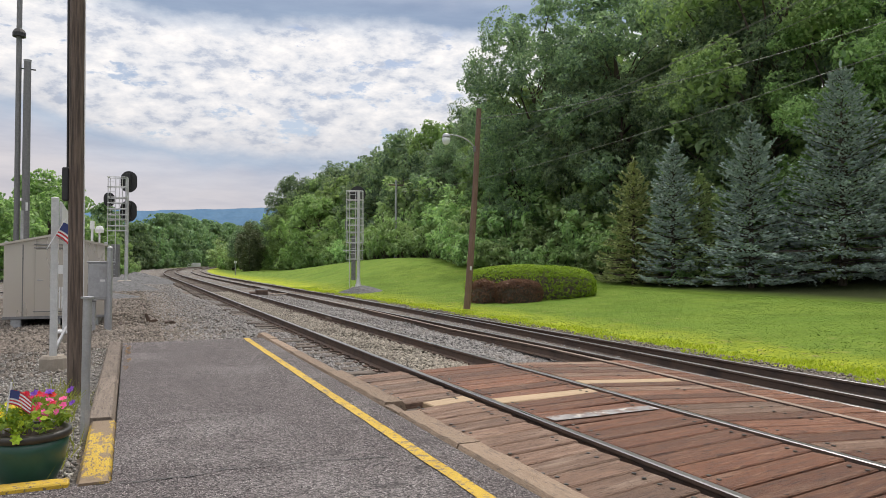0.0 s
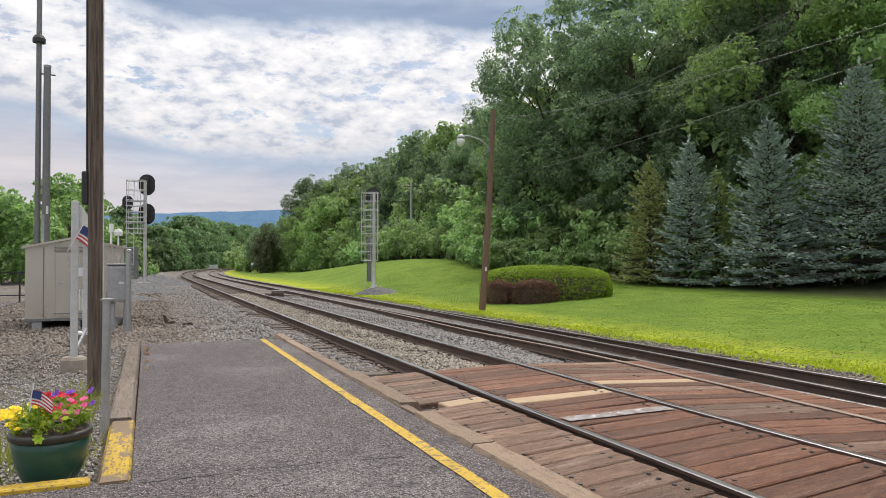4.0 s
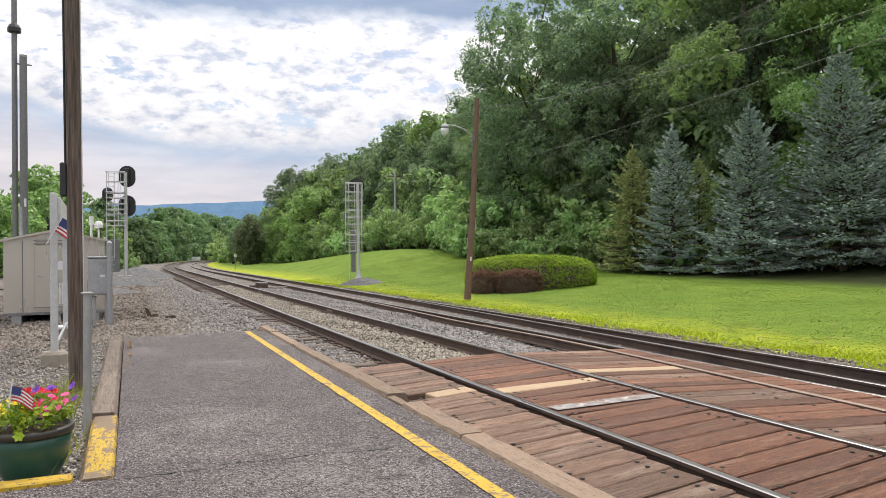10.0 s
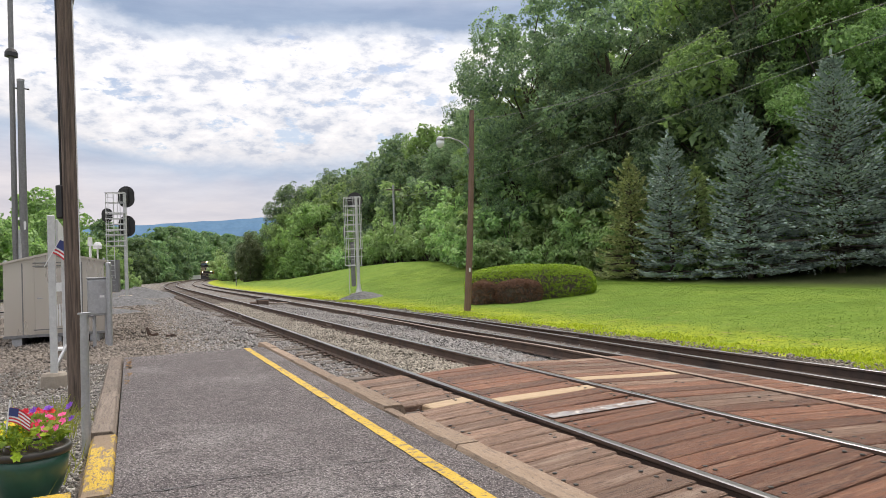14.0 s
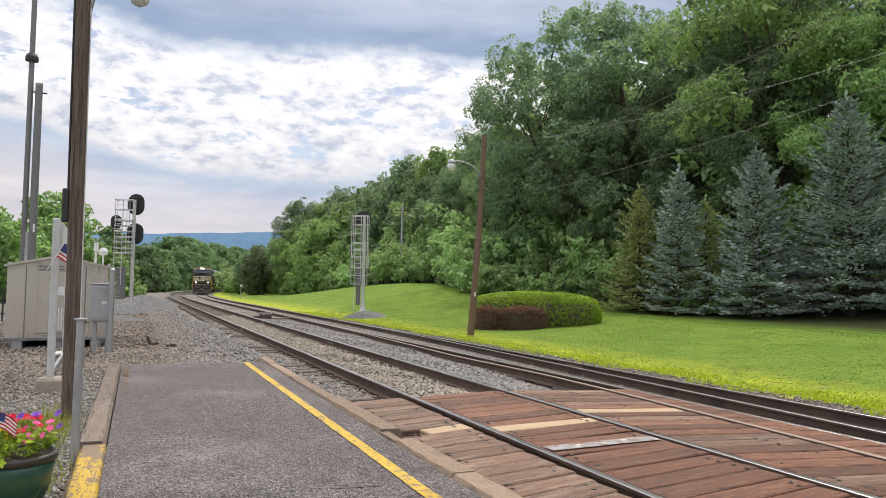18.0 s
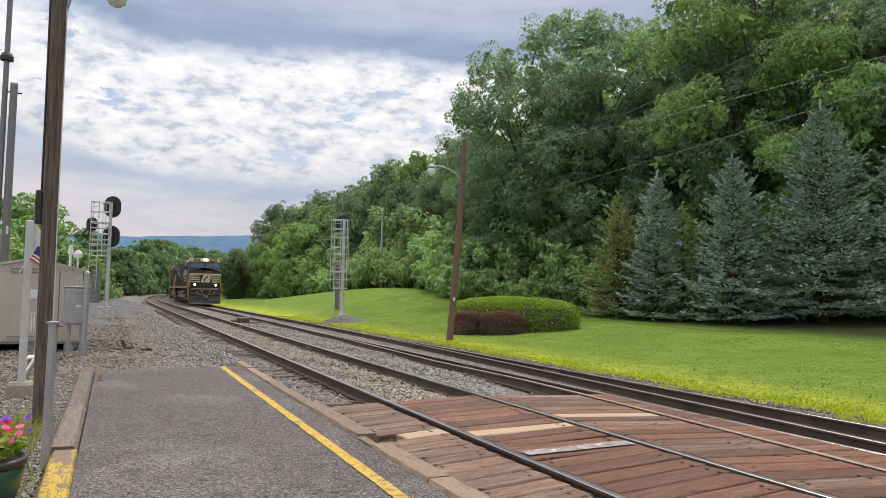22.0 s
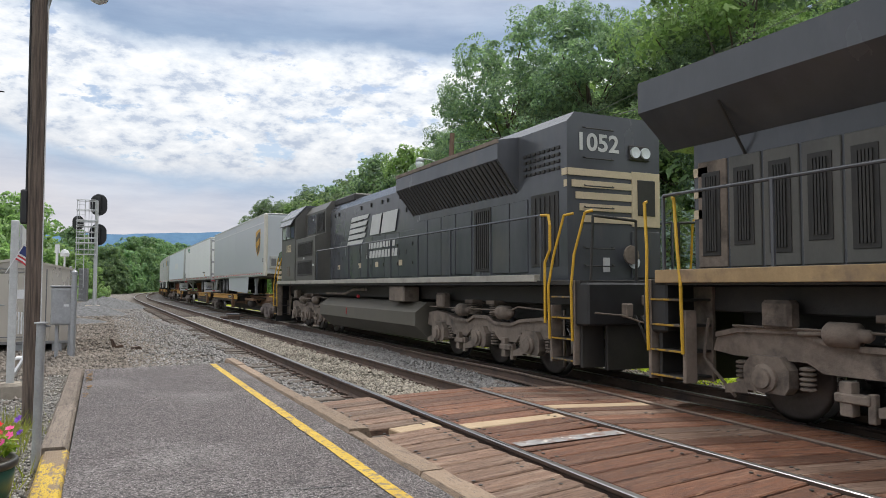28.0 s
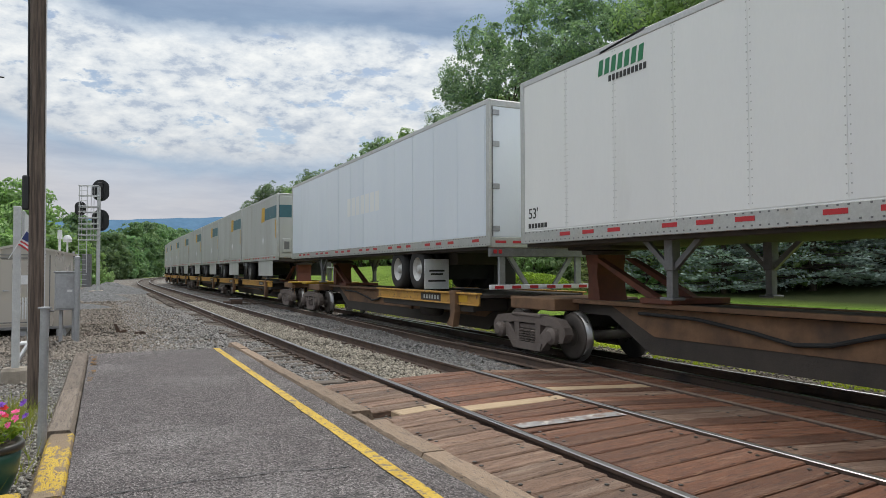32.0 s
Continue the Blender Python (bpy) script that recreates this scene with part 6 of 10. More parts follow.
def build_flower_pot():
    x, y, g = -4.24, 5.78, -0.09
    t = thing("flower_pot", "dark green glazed pot full of red, pink, yellow and purple flowers", "flower pot", at=pose(x, y, g))
    prof = [(0.145, 0.0), (0.16, 0.01), (0.195, 0.08), (0.228, 0.17), (0.247, 0.27), (0.252, 0.345)]
    part("pot", Build().turned(prof, (0, 0, 0), 36), M["pot"], t, "dark green glazed bowl", True)
    part("rim", Build().turned([(0.252, 0.335), (0.268, 0.345), (0.272, 0.375), (0.262, 0.392), (0.235, 0.392), (0.23, 0.36)], (0, 0, 0), 36), M["pot_rim"], t, "dark rolled rim", True)
    part("soil", Build().turned([(0.23, 0.34), (0.23, 0.365), (0.05, 0.375)], (0, 0, 0), 24), M["soil"], t, "dark potting soil")
    rng = np.random.default_rng(3)
    cen = [(0.26 * math.cos(a) * math.sqrt(q), 0.26 * math.sin(a) * math.sqrt(q), 0.40 + 0.14 * (1 - q) + 0.06 * rng.random()) for a, q in zip(rng.uniform(0, 6.28, 70), rng.random(70))]
    v, f = cards(rng, cen, np.full(70, 0.05), 12, 0.026, 0.6, 0.8)
    part("foliage", raw_mesh("foliage", v, f, leafy("pot_leaves", (0.13, 0.23, 0.025), (0.34, 0.42, 0.06), 0.05, 0.35)), None, t, "fresh green leaves")

    petal = {"red": (0.62, 0.03, 0.07), "pink": (0.85, 0.14, 0.42), "yellow": (0.85, 0.62, 0.04), "purple": (0.22, 0.08, 0.52), "lime": (0.38, 0.48, 0.04)}
    mats = {k: leafy(k + "_petals", c, tuple(min(1, q * 1.3) for q in c), 0.05, 0.3) for k, c in petal.items()}

    def bloom(colour, px, py, pz, r, tilt, turn):
        b = Build()
        for ring, (n, rr, lift) in enumerate(((6, 1.0, 0.25), (5, 0.6, 0.5))):
            for i in range(n):
                a = 2 * math.pi * i / n + ring * 0.5
                c, s = math.cos(a), math.sin(a)
                u, w = math.cos(a + 0.5), math.sin(a + 0.5)
                d, e = math.cos(a - 0.5), math.sin(a - 0.5)
                b.face([(0, 0, 0.1 * r), (d * r * rr * 0.7, e * r * rr * 0.7, lift * r * 0.7), (c * r * rr, s * r * rr, lift * r), (u * r * rr * 0.7, w * r * rr * 0.7, lift * r * 0.7)])
        part("flower", b, mats[colour], t, colour + " flower", at=pose(px, py, pz, tilt, 0, turn))
    kinds = [("red", 22, (0.03, 0.06), 0.54), ("pink", 9, (0.12, -0.02), 0.49), ("yellow", 30, (-0.19, -0.02), 0.47), ("purple", 5, (0.17, 0.06), 0.55), ("lime", 22, (-0.02, -0.13), 0.43)]
    for colour, n, (ox, oy), oz in kinds:
        for i in range(n):
            a, q = rng.uniform(0, 6.28), rng.random() ** 0.5 * 0.16
            bloom(colour, ox + q * math.cos(a), oy + q * math.sin(a), oz + rng.uniform(-0.05, 0.10), rng.uniform(0.026, 0.042), rng.uniform(10, 70), rng.uniform(-60, 60))
    st = Build()
    for i in range(22):
        a = rng.uniform(0, 6.28)
        p = (0.15 * math.cos(a), 0.15 * math.sin(a), 0.4)
        q = (0.36 * math.cos(a), 0.30 * math.sin(a), 0.52 + 0.2 * rng.random())
        st.tube(p, q, 0.003, 0.001, 4, cap=False)
    part("grass_tuft", st, M["grass_blade"], t, "thin arching grass blades")
    build_flag("small_flag", "small striped flag stuck in the flower pot", pose(x - 0.10, y - 0.14, g + 0.70, 0, 8, -20), 0.17, 0.10, 0.5)


def build_switch_machine():
    t = thing("switch_machine", "low dark switch machine with a rod, between the tracks", "switch machine", at=pose(2.55, 36.9, -0.26))
    part("housing", Build().box(-0.28, 0.28, -0.35, 0.25, 0.02, 0.30, 0.04), M["rail"], t, "dark iron housing")
    part("cover", Build().box(-0.30, 0.30, -0.30, 0.20, 0.30, 0.36, 0.02), M["steel_dark"], t, "grey lid")
    part("motor", Build().tube((-0.62, -0.1, 0.13), (-0.28, -0.1, 0.13), 0.11, n=14), M["rail"], t, "round motor")
    part("rod", Build().tube((0.28, 0, 0.1), (1.35, 0, 0.08), 0.025, n=8), M["rail_dull"], t, "switch rod")
    for y in (-0.3, 0.2):
        part("tie", Build().box(-0.95, 1.0, y - 0.11, y + 0.11, -0.1, 0.03, 0.01), M["tie"], t, "long dark timber")


def build_bits():
    t = thing("scrap_plate", "rusty bent steel plate lying on the gravel", "scrap metal", at=pose(-3.05, 20.4, land(-3, 20.4) + 0.01, 0, 0, 20))
    part("blade", Build().prism([(-0.12, 0.0), (0.02, 0.0), (0.16, 0.05), (0.1, 0.09), (-0.05, 0.07), (-0.14, 0.26), (-0.19, 0.25)], -0.03, 0.02, "y"), M["rail"], t, "bent dark plate")
    u = thing("scrap_plate", "dark rusty bar lying on the gravel", "scrap metal", at=pose(-2.62, 20.1, land(-2.6, 20.1) + 0.02, 0, 5, 60))
    part("bar", Build().prism([(-0.2, 0.0), (0.2, 0.0), (0.22, 0.05), (0.05, 0.10), (-0.18, 0.07)], -0.05, 0.05, "y"), M["rail"], u)
    w = thing("barrier_wall", "low white barrier wall beyond the bend", "barrier", at=pose(*along(232, -6.5)[:2], 0.0, 0, 0, -14))
    for k in range(5):
        part("panel", Build().box(-4 + 1.7 * k, -2.4 + 1.7 * k, -0.15, 0.15, -0.4, 1.05, 0.04), M["white"], w)
    p = thing("marker_post", "thin pale marker post beside the far track", "post", at=pose(*along(92, 8.3)[:2], land(8.5, 92)))
    part("stake", Build().tube((0, 0, -0.2), (0, 0, 1.75), 0.05, n=8), M["steel"], p)
    part("plate", Build().box(-0.16, 0.16, -0.03, 0.0, 1.5, 1.8, 0.01), M["white"], p, "small white plate")
    # railing of the yard behind the hut
    f = thing("yard_fence", "low dark metal fence behind the hut", "fence", at=pose(-16.5, 36, land(-16, 36) + 0.05, 0, 0, -12))
    for k in range(13):
        part("post", Build().box(k * 0.9 - 0.03, k * 0.9 + 0.03, -0.03, 0.03, -0.3, 1.25, 0.005), M["black"], f)
    for z in (0.25, 0.75, 1.2):
        part("rail", Build().box(0, 10.8, -0.02, 0.02, z - 0.025, z + 0.025, 0.004), M["black"], f)
    r = Build()
    r.box(-40, -8.6, 24.5, 34.0, -0.5, land(-12, 30) + 0.03)
    solid("road", r, M["asphalt"], "grey asphalt yard behind the hut", "road", kind="structure")
    # weeds by the side curb
    rng = np.random.default_rng(5)
    n = 900
    cx = np.concatenate([rng.normal(-4.45, 0.22, n // 2), rng.normal(-4.3, 0.12, n // 2)])
    cy = np.concatenate([rng.normal(6.6, 0.4, n // 2), rng.normal(8.6, 0.6, n // 2)])
    h, ww, a = rng.uniform(0.05, 0.30, n), rng.uniform(0.004, 0.010, n), rng.uniform(0, 3.14, n)
    lean = rng.normal(size=(n, 2)) * 0.09
    v = np.stack([np.stack([cx - ww * np.cos(a), cy - ww * np.sin(a), np.full(n, -0.13)], 1), np.stack([cx + ww * np.cos(a), cy + ww * np.sin(a), np.full(n, -0.13)], 1), np.stack([cx + lean[:, 0], cy + lean[:, 1], h - 0.13], 1)], 1)
    solid("weeds", raw_mesh("weeds", v.reshape(-1, 3), np.arange(3 * n).reshape(-1, 3), leafy("weed_blades", (0.17, 0.20, 0.04), (0.34, 0.34, 0.09), 0.05, 0.35)), None, "thin yellow-green weeds by the curb", "weeds", kind="stuff")


for make in (build_signal_west, build_signal_east, build_hut, build_small_cabinet, build_sign_frame, build_masts, build_wood_pole, build_lamp_pole, build_wires, build_steel_post, build_flower_pot, build_switch_machine, build_bits):
    make()


# ---- the train ----
M["loco_black"] = surf("dusty_black_loco_paint", (0.068, 0.073, 0.083), (0.096, 0.100, 0.111), 1.2, 0.22, 0, 0.05, 30, 0.04, (0.130, 0.120, 0.110), (0.55, 0.85), 0.8, (1, 1, 0.4), grit=0.12)
M["loco_grime"] = surf("brown_brake_dust", (0.175, 0.138, 0.110), (0.270, 0.216, 0.174), 2.5, 0.85, 0, 0.4, 30, 0.08, (0.075, 0.062, 0.052), (0.48, 0.72), 3)
M["loco_under"] = surf("dark_greasy_steel", (0.026, 0.025, 0.024), (0.048, 0.044, 0.040), 3, 0.6, 0.1, 0.3, 30, 0.08)
M["loco_dusty"] = surf("olive_dust_on_black_paint", (0.088, 0.085, 0.076), (0.130, 0.124, 0.110), 1.4, 0.5, 0, 0.08, 30, 0.04, (0.050, 0.051, 0.054), (0.55, 0.8), 1.0, (1, 1, 0.5))
M["tank"] = surf("olive_dusty_tank", (0.105, 0.095, 0.077), (0.145, 0.131, 0.105), 1.5, 0.6, 0, 0.12, 30, 0.05, (0.085, 0.077, 0.066), (0.58, 0.85), 0.9)
M["loco_cream"] = surf("cream_loco_stripe", (0.56, 0.46, 0.31), (0.64, 0.535, 0.375), 3, 0.5, 0, 0.05, 40, 0.04, (0.36, 0.30, 0.22), (0.6, 0.8), 3)
M["loco_gold"] = surf("dirty_gold_sill", (0.32, 0.215, 0.105), (0.44, 0.300, 0.150), 3, 0.6, 0, 0.1, 40, 0.04, (0.16, 0.11, 0.075), (0.52, 0.72), 2)
M["loco_sill"] = surf("dirty_pale_sill", (0.34, 0.32, 0.28), (0.45, 0.42, 0.37), 3, 0.6, 0, 0.1, 40, 0.04, (0.22, 0.20, 0.17), (0.52, 0.75), 2)
M["step_paint"] = surf("scuffed_yellow_step_paint", (0.40, 0.23, 0.02), (0.48, 0.29, 0.03), 6, 0.7, 0, 0.1, 40, 0.03, (0.10, 0.08, 0.06), (0.46, 0.58), 6)
M["loco_white"] = surf("dull_white_loco_paint", (0.55, 0.55, 0.54), (0.63, 0.63, 0.61), 3, 0.5, 0, 0.05, 40, 0.03, (0.36, 0.34, 0.31), (0.62, 0.85), 2)
M["safety"] = surf("safety_yellow", (0.60, 0.34, 0.02), (0.66, 0.40, 0.03), 5, 0.5, 0, 0.05, 40, 0.03, (0.35, 0.22, 0.05), (0.62, 0.8), 5)
M["loco_glass"] = surf("tinted_cab_glass", (0.03, 0.05, 0.085), (0.04, 0.06, 0.10), 2, 0.06, 0, 0.0, 10, 0, spec=0.8)
# the sky's reflection is painted into this glass as a blue base colour
M["sky_glass"] = surf("bluish_windshield_glass", (0.14, 0.19, 0.29), (0.18, 0.24, 0.36), 2, 0.08, 0, 0.0, 10, 0, spec=0.8)
M["pane"] = surf("bright_sliding_pane", (0.40, 0.43, 0.44), (0.46, 0.49, 0.50), 2, 0.08, 0, 0.0, 10, 0, spec=0.8)
M["wheel"] = surf("worn_wheel_steel", (0.095, 0.080, 0.070), (0.15, 0.13, 0.115), 4, 0.6, 0.3, 0.2, 30, 0.05)
M["tread"] = surf("bright_wheel_tread", (0.35, 0.34, 0.33), (0.45, 0.44, 0.43), 4, 0.3, 0.9, 0.1, 30, 0.02)
M["tyre"] = surf("black_tyre_rubber", (0.022, 0.022, 0.023), (0.040, 0.039, 0.038), 6, 0.85, 0, 0.2, 40, 0.1)
M["rim"] = surf("white_steel_rim", (0.50, 0.50, 0.49), (0.60, 0.60, 0.58), 6, 0.45, 0.2, 0.1, 40, 0.1, (0.28, 0.25, 0.22), (0.55, 0.8), 5)
M["grey_trailer"] = surf("bluish_grey_trailer_sheet", (0.455, 0.475, 0.510), (0.505, 0.525, 0.555), 0.8, 0.36, 0.05, 0.03, 30, 0.02, (0.40, 0.41, 0.425), (0.6, 0.9), 0.6, (1, 1, 0.3), grit=0.05)
M["beige_post"] = surf("dull_beige_post", (0.60, 0.565, 0.49), (0.68, 0.645, 0.57), 2, 0.5, 0.05, 0.05, 30, 0.03, (0.47, 0.43, 0.36), (0.55, 0.8), 2, (1, 1, 0.3))
M["truck_cast"] = surf("brown_cast_truck_steel", (0.135, 0.108, 0.094), (0.205, 0.168, 0.150), 3, 0.75, 0.1, 0.3, 30, 0.05, (0.085, 0.068, 0.060), (0.52, 0.75), 3)
M["white_trailer"] = surf("white_trailer_sheet", (0.80, 0.81, 0.81), (0.85, 0.86, 0.85), 0.8, 0.38, 0, 0.03, 30, 0.02, (0.62, 0.62, 0.60), (0.6, 0.9), 0.5, (1, 1, 0.25), grit=0.05)
M["blue_trailer"] = surf("bluish_white_trailer_sheet", (0.70, 0.76, 0.84), (0.76, 0.81, 0.87), 0.8, 0.35, 0, 0.03, 30, 0.02, (0.58, 0.62, 0.68), (0.6, 0.9), 0.5, (1, 1, 0.25), grit=0.05)
M["old_trailer"] = surf("weathered_grey_trailer_sheet", (0.40, 0.41, 0.39), (0.48, 0.49, 0.47), 0.8, 0.5, 0.05, 0.05, 30, 0.03, (0.33, 0.31, 0.27), (0.5, 0.8), 0.6, (1, 1, 0.25), grit=0.05)
M["teal"] = surf("teal_band", (0.04, 0.12, 0.15), (0.05, 0.15, 0.18), 3, 0.5, 0, 0.05, 30, 0.0)
M["trailer_rail"] = surf("aluminium_rail", (0.52, 0.53, 0.52), (0.62, 0.62, 0.60), 4, 0.4, 0.5, 0.1, 30, 0.03, (0.40, 0.36, 0.31), (0.58, 0.8), 2)
M["car_brown"] = surf("rusty_railcar_brown", (0.165, 0.090, 0.048), (0.260, 0.148, 0.080), 2.5, 0.8, 0, 0.2, 30, 0.05, (0.090, 0.058, 0.040), (0.50, 0.74), 1.5)
M["car_yellow"] = surf("faded_railcar_yellow", (0.50, 0.265, 0.045), (0.60, 0.34, 0.075), 2.5, 0.65, 0, 0.2, 30, 0.05, (0.30, 0.15, 0.05), (0.55, 0.78), 1.5, speck=((9, 0.60, 0.68, (0.20, 0.11, 0.06)),))
M["car_dark"] = surf("dark_railcar_steel", (0.050, 0.042, 0.036), (0.080, 0.066, 0.055), 2.5, 0.8, 0.1, 0.2, 30, 0.05)
M["hitch"] = surf("red_hitch_paint", (0.15, 0.050, 0.030), (0.22, 0.078, 0.046), 3, 0.75, 0, 0.2, 30, 0.03, (0.12, 0.055, 0.04), (0.52, 0.75), 2)
M["reflect_red"] = surf("red_reflector", (0.50, 0.02, 0.03), (0.55, 0.03, 0.04), 4, 0.4, 0, 0, 30, 0.0)
M["shield_brown"] = surf("brown_emblem", (0.055, 0.030, 0.018), (0.07, 0.04, 0.022), 3, 0.4, 0, 0, 30, 0.0)
M["shield_gold"] = surf("gold_emblem", (0.60, 0.30, 0.02), (0.66, 0.36, 0.03), 3, 0.4, 0, 0, 30, 0.0)
M["logo_green"] = surf("green_emblem", (0.02, 0.20, 0.08), (0.03, 0.24, 0.10), 3, 0.5, 0, 0, 30, 0.0)
M["ink"] = surf("black_lettering", (0.03, 0.03, 0.03), (0.045, 0.045, 0.045), 3, 0.6, 0, 0, 30, 0.0)
M["headlight"] = shining("lit_headlight", (1.0, 0.80, 0.50), 18.0)
MOVERS = []      # thing, place of its middle along the line at 28 s, half its wheelbase

SIDE = Matrix(((0, 0, -1, 0), (-1, 0, 0, 0), (0, 1, 0, 0), (0, 0, 0, 1)))      # writing on the side that faces the platform
END = Matrix(((1, 0, 0, 0), (0, 0, -1, 0), (0, 1, 0, 0), (0, 0, 0, 1)))        # writing on an end that faces the viewer


def lettering(name, text, size, mat, place, turn, parent, label="", bold=0.0, width=1.0):
    cu = bpy.data.curves.new(name, "FONT")
    cu.body, cu.size, cu.extrude, cu.offset = text, size, 0.003, bold
    cu.align_x, cu.align_y = "CENTER", "CENTER"
    tmp = bpy.data.objects.new(name, cu)
    me = bpy.data.meshes.new_from_object(tmp)
    bpy.data.objects.remove(tmp)
    me.materials.clear()
    me.materials.append(mat)
    return part(name, me, None, parent, label, at=Matrix.Translation(place) @ turn @ Matrix.Diagonal((width, 1, 1, 1)))


def on_side(b, x, poly, t=0.006):
    """A flat shape on the platform side at x: poly of (y, z)."""
    return b.prism(poly, x - t, x + 0.002, "x")


def axle(parent, y, r, label="steel wheelset"):
    b = Build()
    for s in (-1, 1):
        b.mat = 0
        b.turned([(0.09, 0.0), (0.16, 0.02), (0.17, 0.0), (r * 0.55, -0.025), (r * 0.86, 0.0), (r, 0.02)], (s * 0.69, y, r), 28, "x") if s < 0 else b.turned([(0.09, 0.14), (0.16, 0.12), (0.17, 0.14), (r * 0.55, 0.165), (r * 0.86, 0.14), (r, 0.12)], (s * 0.69, y, r), 28, "x")
        b.mat = 1
        lo, hi = (0.02, 0.12)
        b.turned([(r, lo), (r, hi - 0.02), (r + 0.027, hi), (r + 0.027, hi + 0.03)] if s < 0 else [(r + 0.027, lo - 0.03), (r + 0.027, lo), (r, lo + 0.02), (r, hi)], (s * 0.69, y, r), 28, "x")
    b.mat = 0
    b.tube((-0.9, y, r), (0.9, y, r), 0.085, n=12)
    return part("wheelset", b, [M["wheel"], M["tread"]], parent, label, True)


def loco_truck(parent, yc, style):
    """Three-axle locomotive truck: wheelsets, cast side beams, journal boxes, springs, brake gear."""
    gap, r = 1.92, 0.52
    for k in (-1, 0, 1):
        axle(parent, yc + k * gap, r, "large locomotive wheelset")
    ge = style == "ge"
    for s in (-1, 1):
        x = s * 1.02
        if ge:
            top = [(-2.78, 0.80), (-2.70, 1.02), (-2.35, 1.10), (-1.55, 1.12), (-1.2, 1.02), (-0.9, 0.98), (0.9, 0.98), (1.2, 1.02), (1.55, 1.12), (2.35, 1.10), (2.70, 1.02), (2.78, 0.80), (2.45, 0.76), (1.45, 0.76), (1.25, 0.66), (0.55, 0.66), (0.4, 0.78), (-0.4, 0.78), (-0.55, 0.66), (-1.25, 0.66), (-1.45, 0.76), (-2.45, 0.76)]
        else:
            top = [(-2.68, 0.70), (-2.62, 0.98), (-2.2, 1.04), (-1.5, 0.98), (-1.2, 0.90), (-0.55, 0.90), (-0.3, 1.0), (0.3, 1.0), (0.55, 0.90), (1.2, 0.90), (1.5, 0.98), (2.2, 1.04), (2.62, 0.98), (2.68, 0.70), (2.3, 0.66), (1.5, 0.74), (1.3, 0.55), (0.7, 0.55), (0.45, 0.70), (-0.45, 0.70), (-0.7, 0.55), (-1.3, 0.55), (-1.5, 0.74), (-2.3, 0.66)]
        fb = Build().prism([(yc + a, z) for a, z in top], x - 0.08, x + 0.08, "x")
        # cast flange along the upper edge, stiffening ribs
        for (a0, z0), (a1, z1) in zip(top[1:10], top[2:11]):
            fb.prism([(yc + a0, z0 - 0.05), (yc + a1, z1 - 0.05), (yc + a1, z1 + 0.012), (yc + a0, z0 + 0.012)], x + s * 0.07, x + s * 0.125, "x")
        fr = part("truck_frame", fb, M["loco_grime"], parent, "cast truck side frame in brown dust")
        for k in (-1, 0, 1):
            y = yc + k * gap
            xo = x + s * 0.10
            jb = Build()
            jb.prism([(y - 0.25, 0.38), (y + 0.25, 0.38), (y + 0.31, 0.46), (y + 0.31, 0.66), (y + 0.20, 0.80), (y - 0.20, 0.80), (y - 0.31, 0.66), (y - 0.31, 0.46)], xo - 0.08, xo + 0.08, "x")
            jb.prism([(y + 0.28, 0.34), (y + 0.62, 0.30), (y + 0.62, 0.40), (y + 0.28, 0.50)], xo - 0.05, xo + 0.04, "x")
            part("journal_box", jb, M["loco_grime"], fr)
            part("bearing_cap", Build().turned([(0.165, 0.0), (0.165, s * 0.04), (0.12, s * 0.055), (0.115, s * 0.085), (0.05, s * 0.09)], (xo + s * 0.08, y, r + 0.03), 20, "x"), M["loco_grime"], fr, "round bolted bearing cap")
            for side in (-0.44, 0.44):
                sp = Build()
                for q in range(5):
                    sp.turned([(0.05, 0.44 + q * 0.055), (0.088, 0.455 + q * 0.055), (0.088, 0.475 + q * 0.055), (0.05, 0.49 + q * 0.055)], (x + s * 0.03, y + side, 0), 12)
                part("coil_spring", sp, M["loco_grime"], fr, "stacked coil spring")
        for k in (-0.5, 0.5):
            y = yc + k * gap
            br = Build().box(x + s * 0.02, x + s * 0.16, y - 0.07, y + 0.07, 0.26, 0.62, 0.01).box(x + s * 0.04, x + s * 0.18, y - 0.26, y + 0.12, 0.40, 0.50, 0.015).box(x + s * 0.05, x + s * 0.14, y - 0.30, y - 0.22, 0.22, 0.52, 0.01)
            part("brake_hanger", br, M["loco_grime"], fr)
        for k in (-1.0, 1.0) if ge else (-0.95, 0.75):
            y = yc + k
            cy = Build().turned([(0.04, -0.34), (0.07, -0.30), (0.07, -0.2), (0.13, -0.19), (0.135, 0.12), (0.10, 0.16), (0.03, 0.17)], (x + s * 0.14, y, 1.10), 18, "y").tube((x + s * 0.14, y + 0.15, 1.10), (x + s * 0.14, y + 0.5, 1.08), 0.028, n=8)
            part("brake_cylinder", cy, M["loco_grime"], fr, "round brake cylinder", True)
        for k in (-0.45, 0.45):
            pad = Build()
            for q in range(5):
                pad.turned([(0.13, 1.02 + q * 0.045), (0.15, 1.03 + q * 0.045), (0.15, 1.045 + q * 0.045), (0.13, 1.055 + q * 0.045)], (x, yc + k, 0), 14)
            pad.box(x - 0.16, x + 0.16, yc + k - 0.17, yc + k + 0.17, 1.24, 1.32, 0.01)
            part("rubber_mount", pad, M["loco_grime"], fr, "layered rubber mount")
        part("pipe", Build().bar([(x + s * 0.15, yc - 2.6, 1.18), (x + s * 0.15, yc - 1.5, 1.22), (x + s * 0.15, yc - 1.2, 1.14), (x + s * 0.15, yc + 2.4, 1.13)], 0.016, 6), M["loco_grime"], fr)
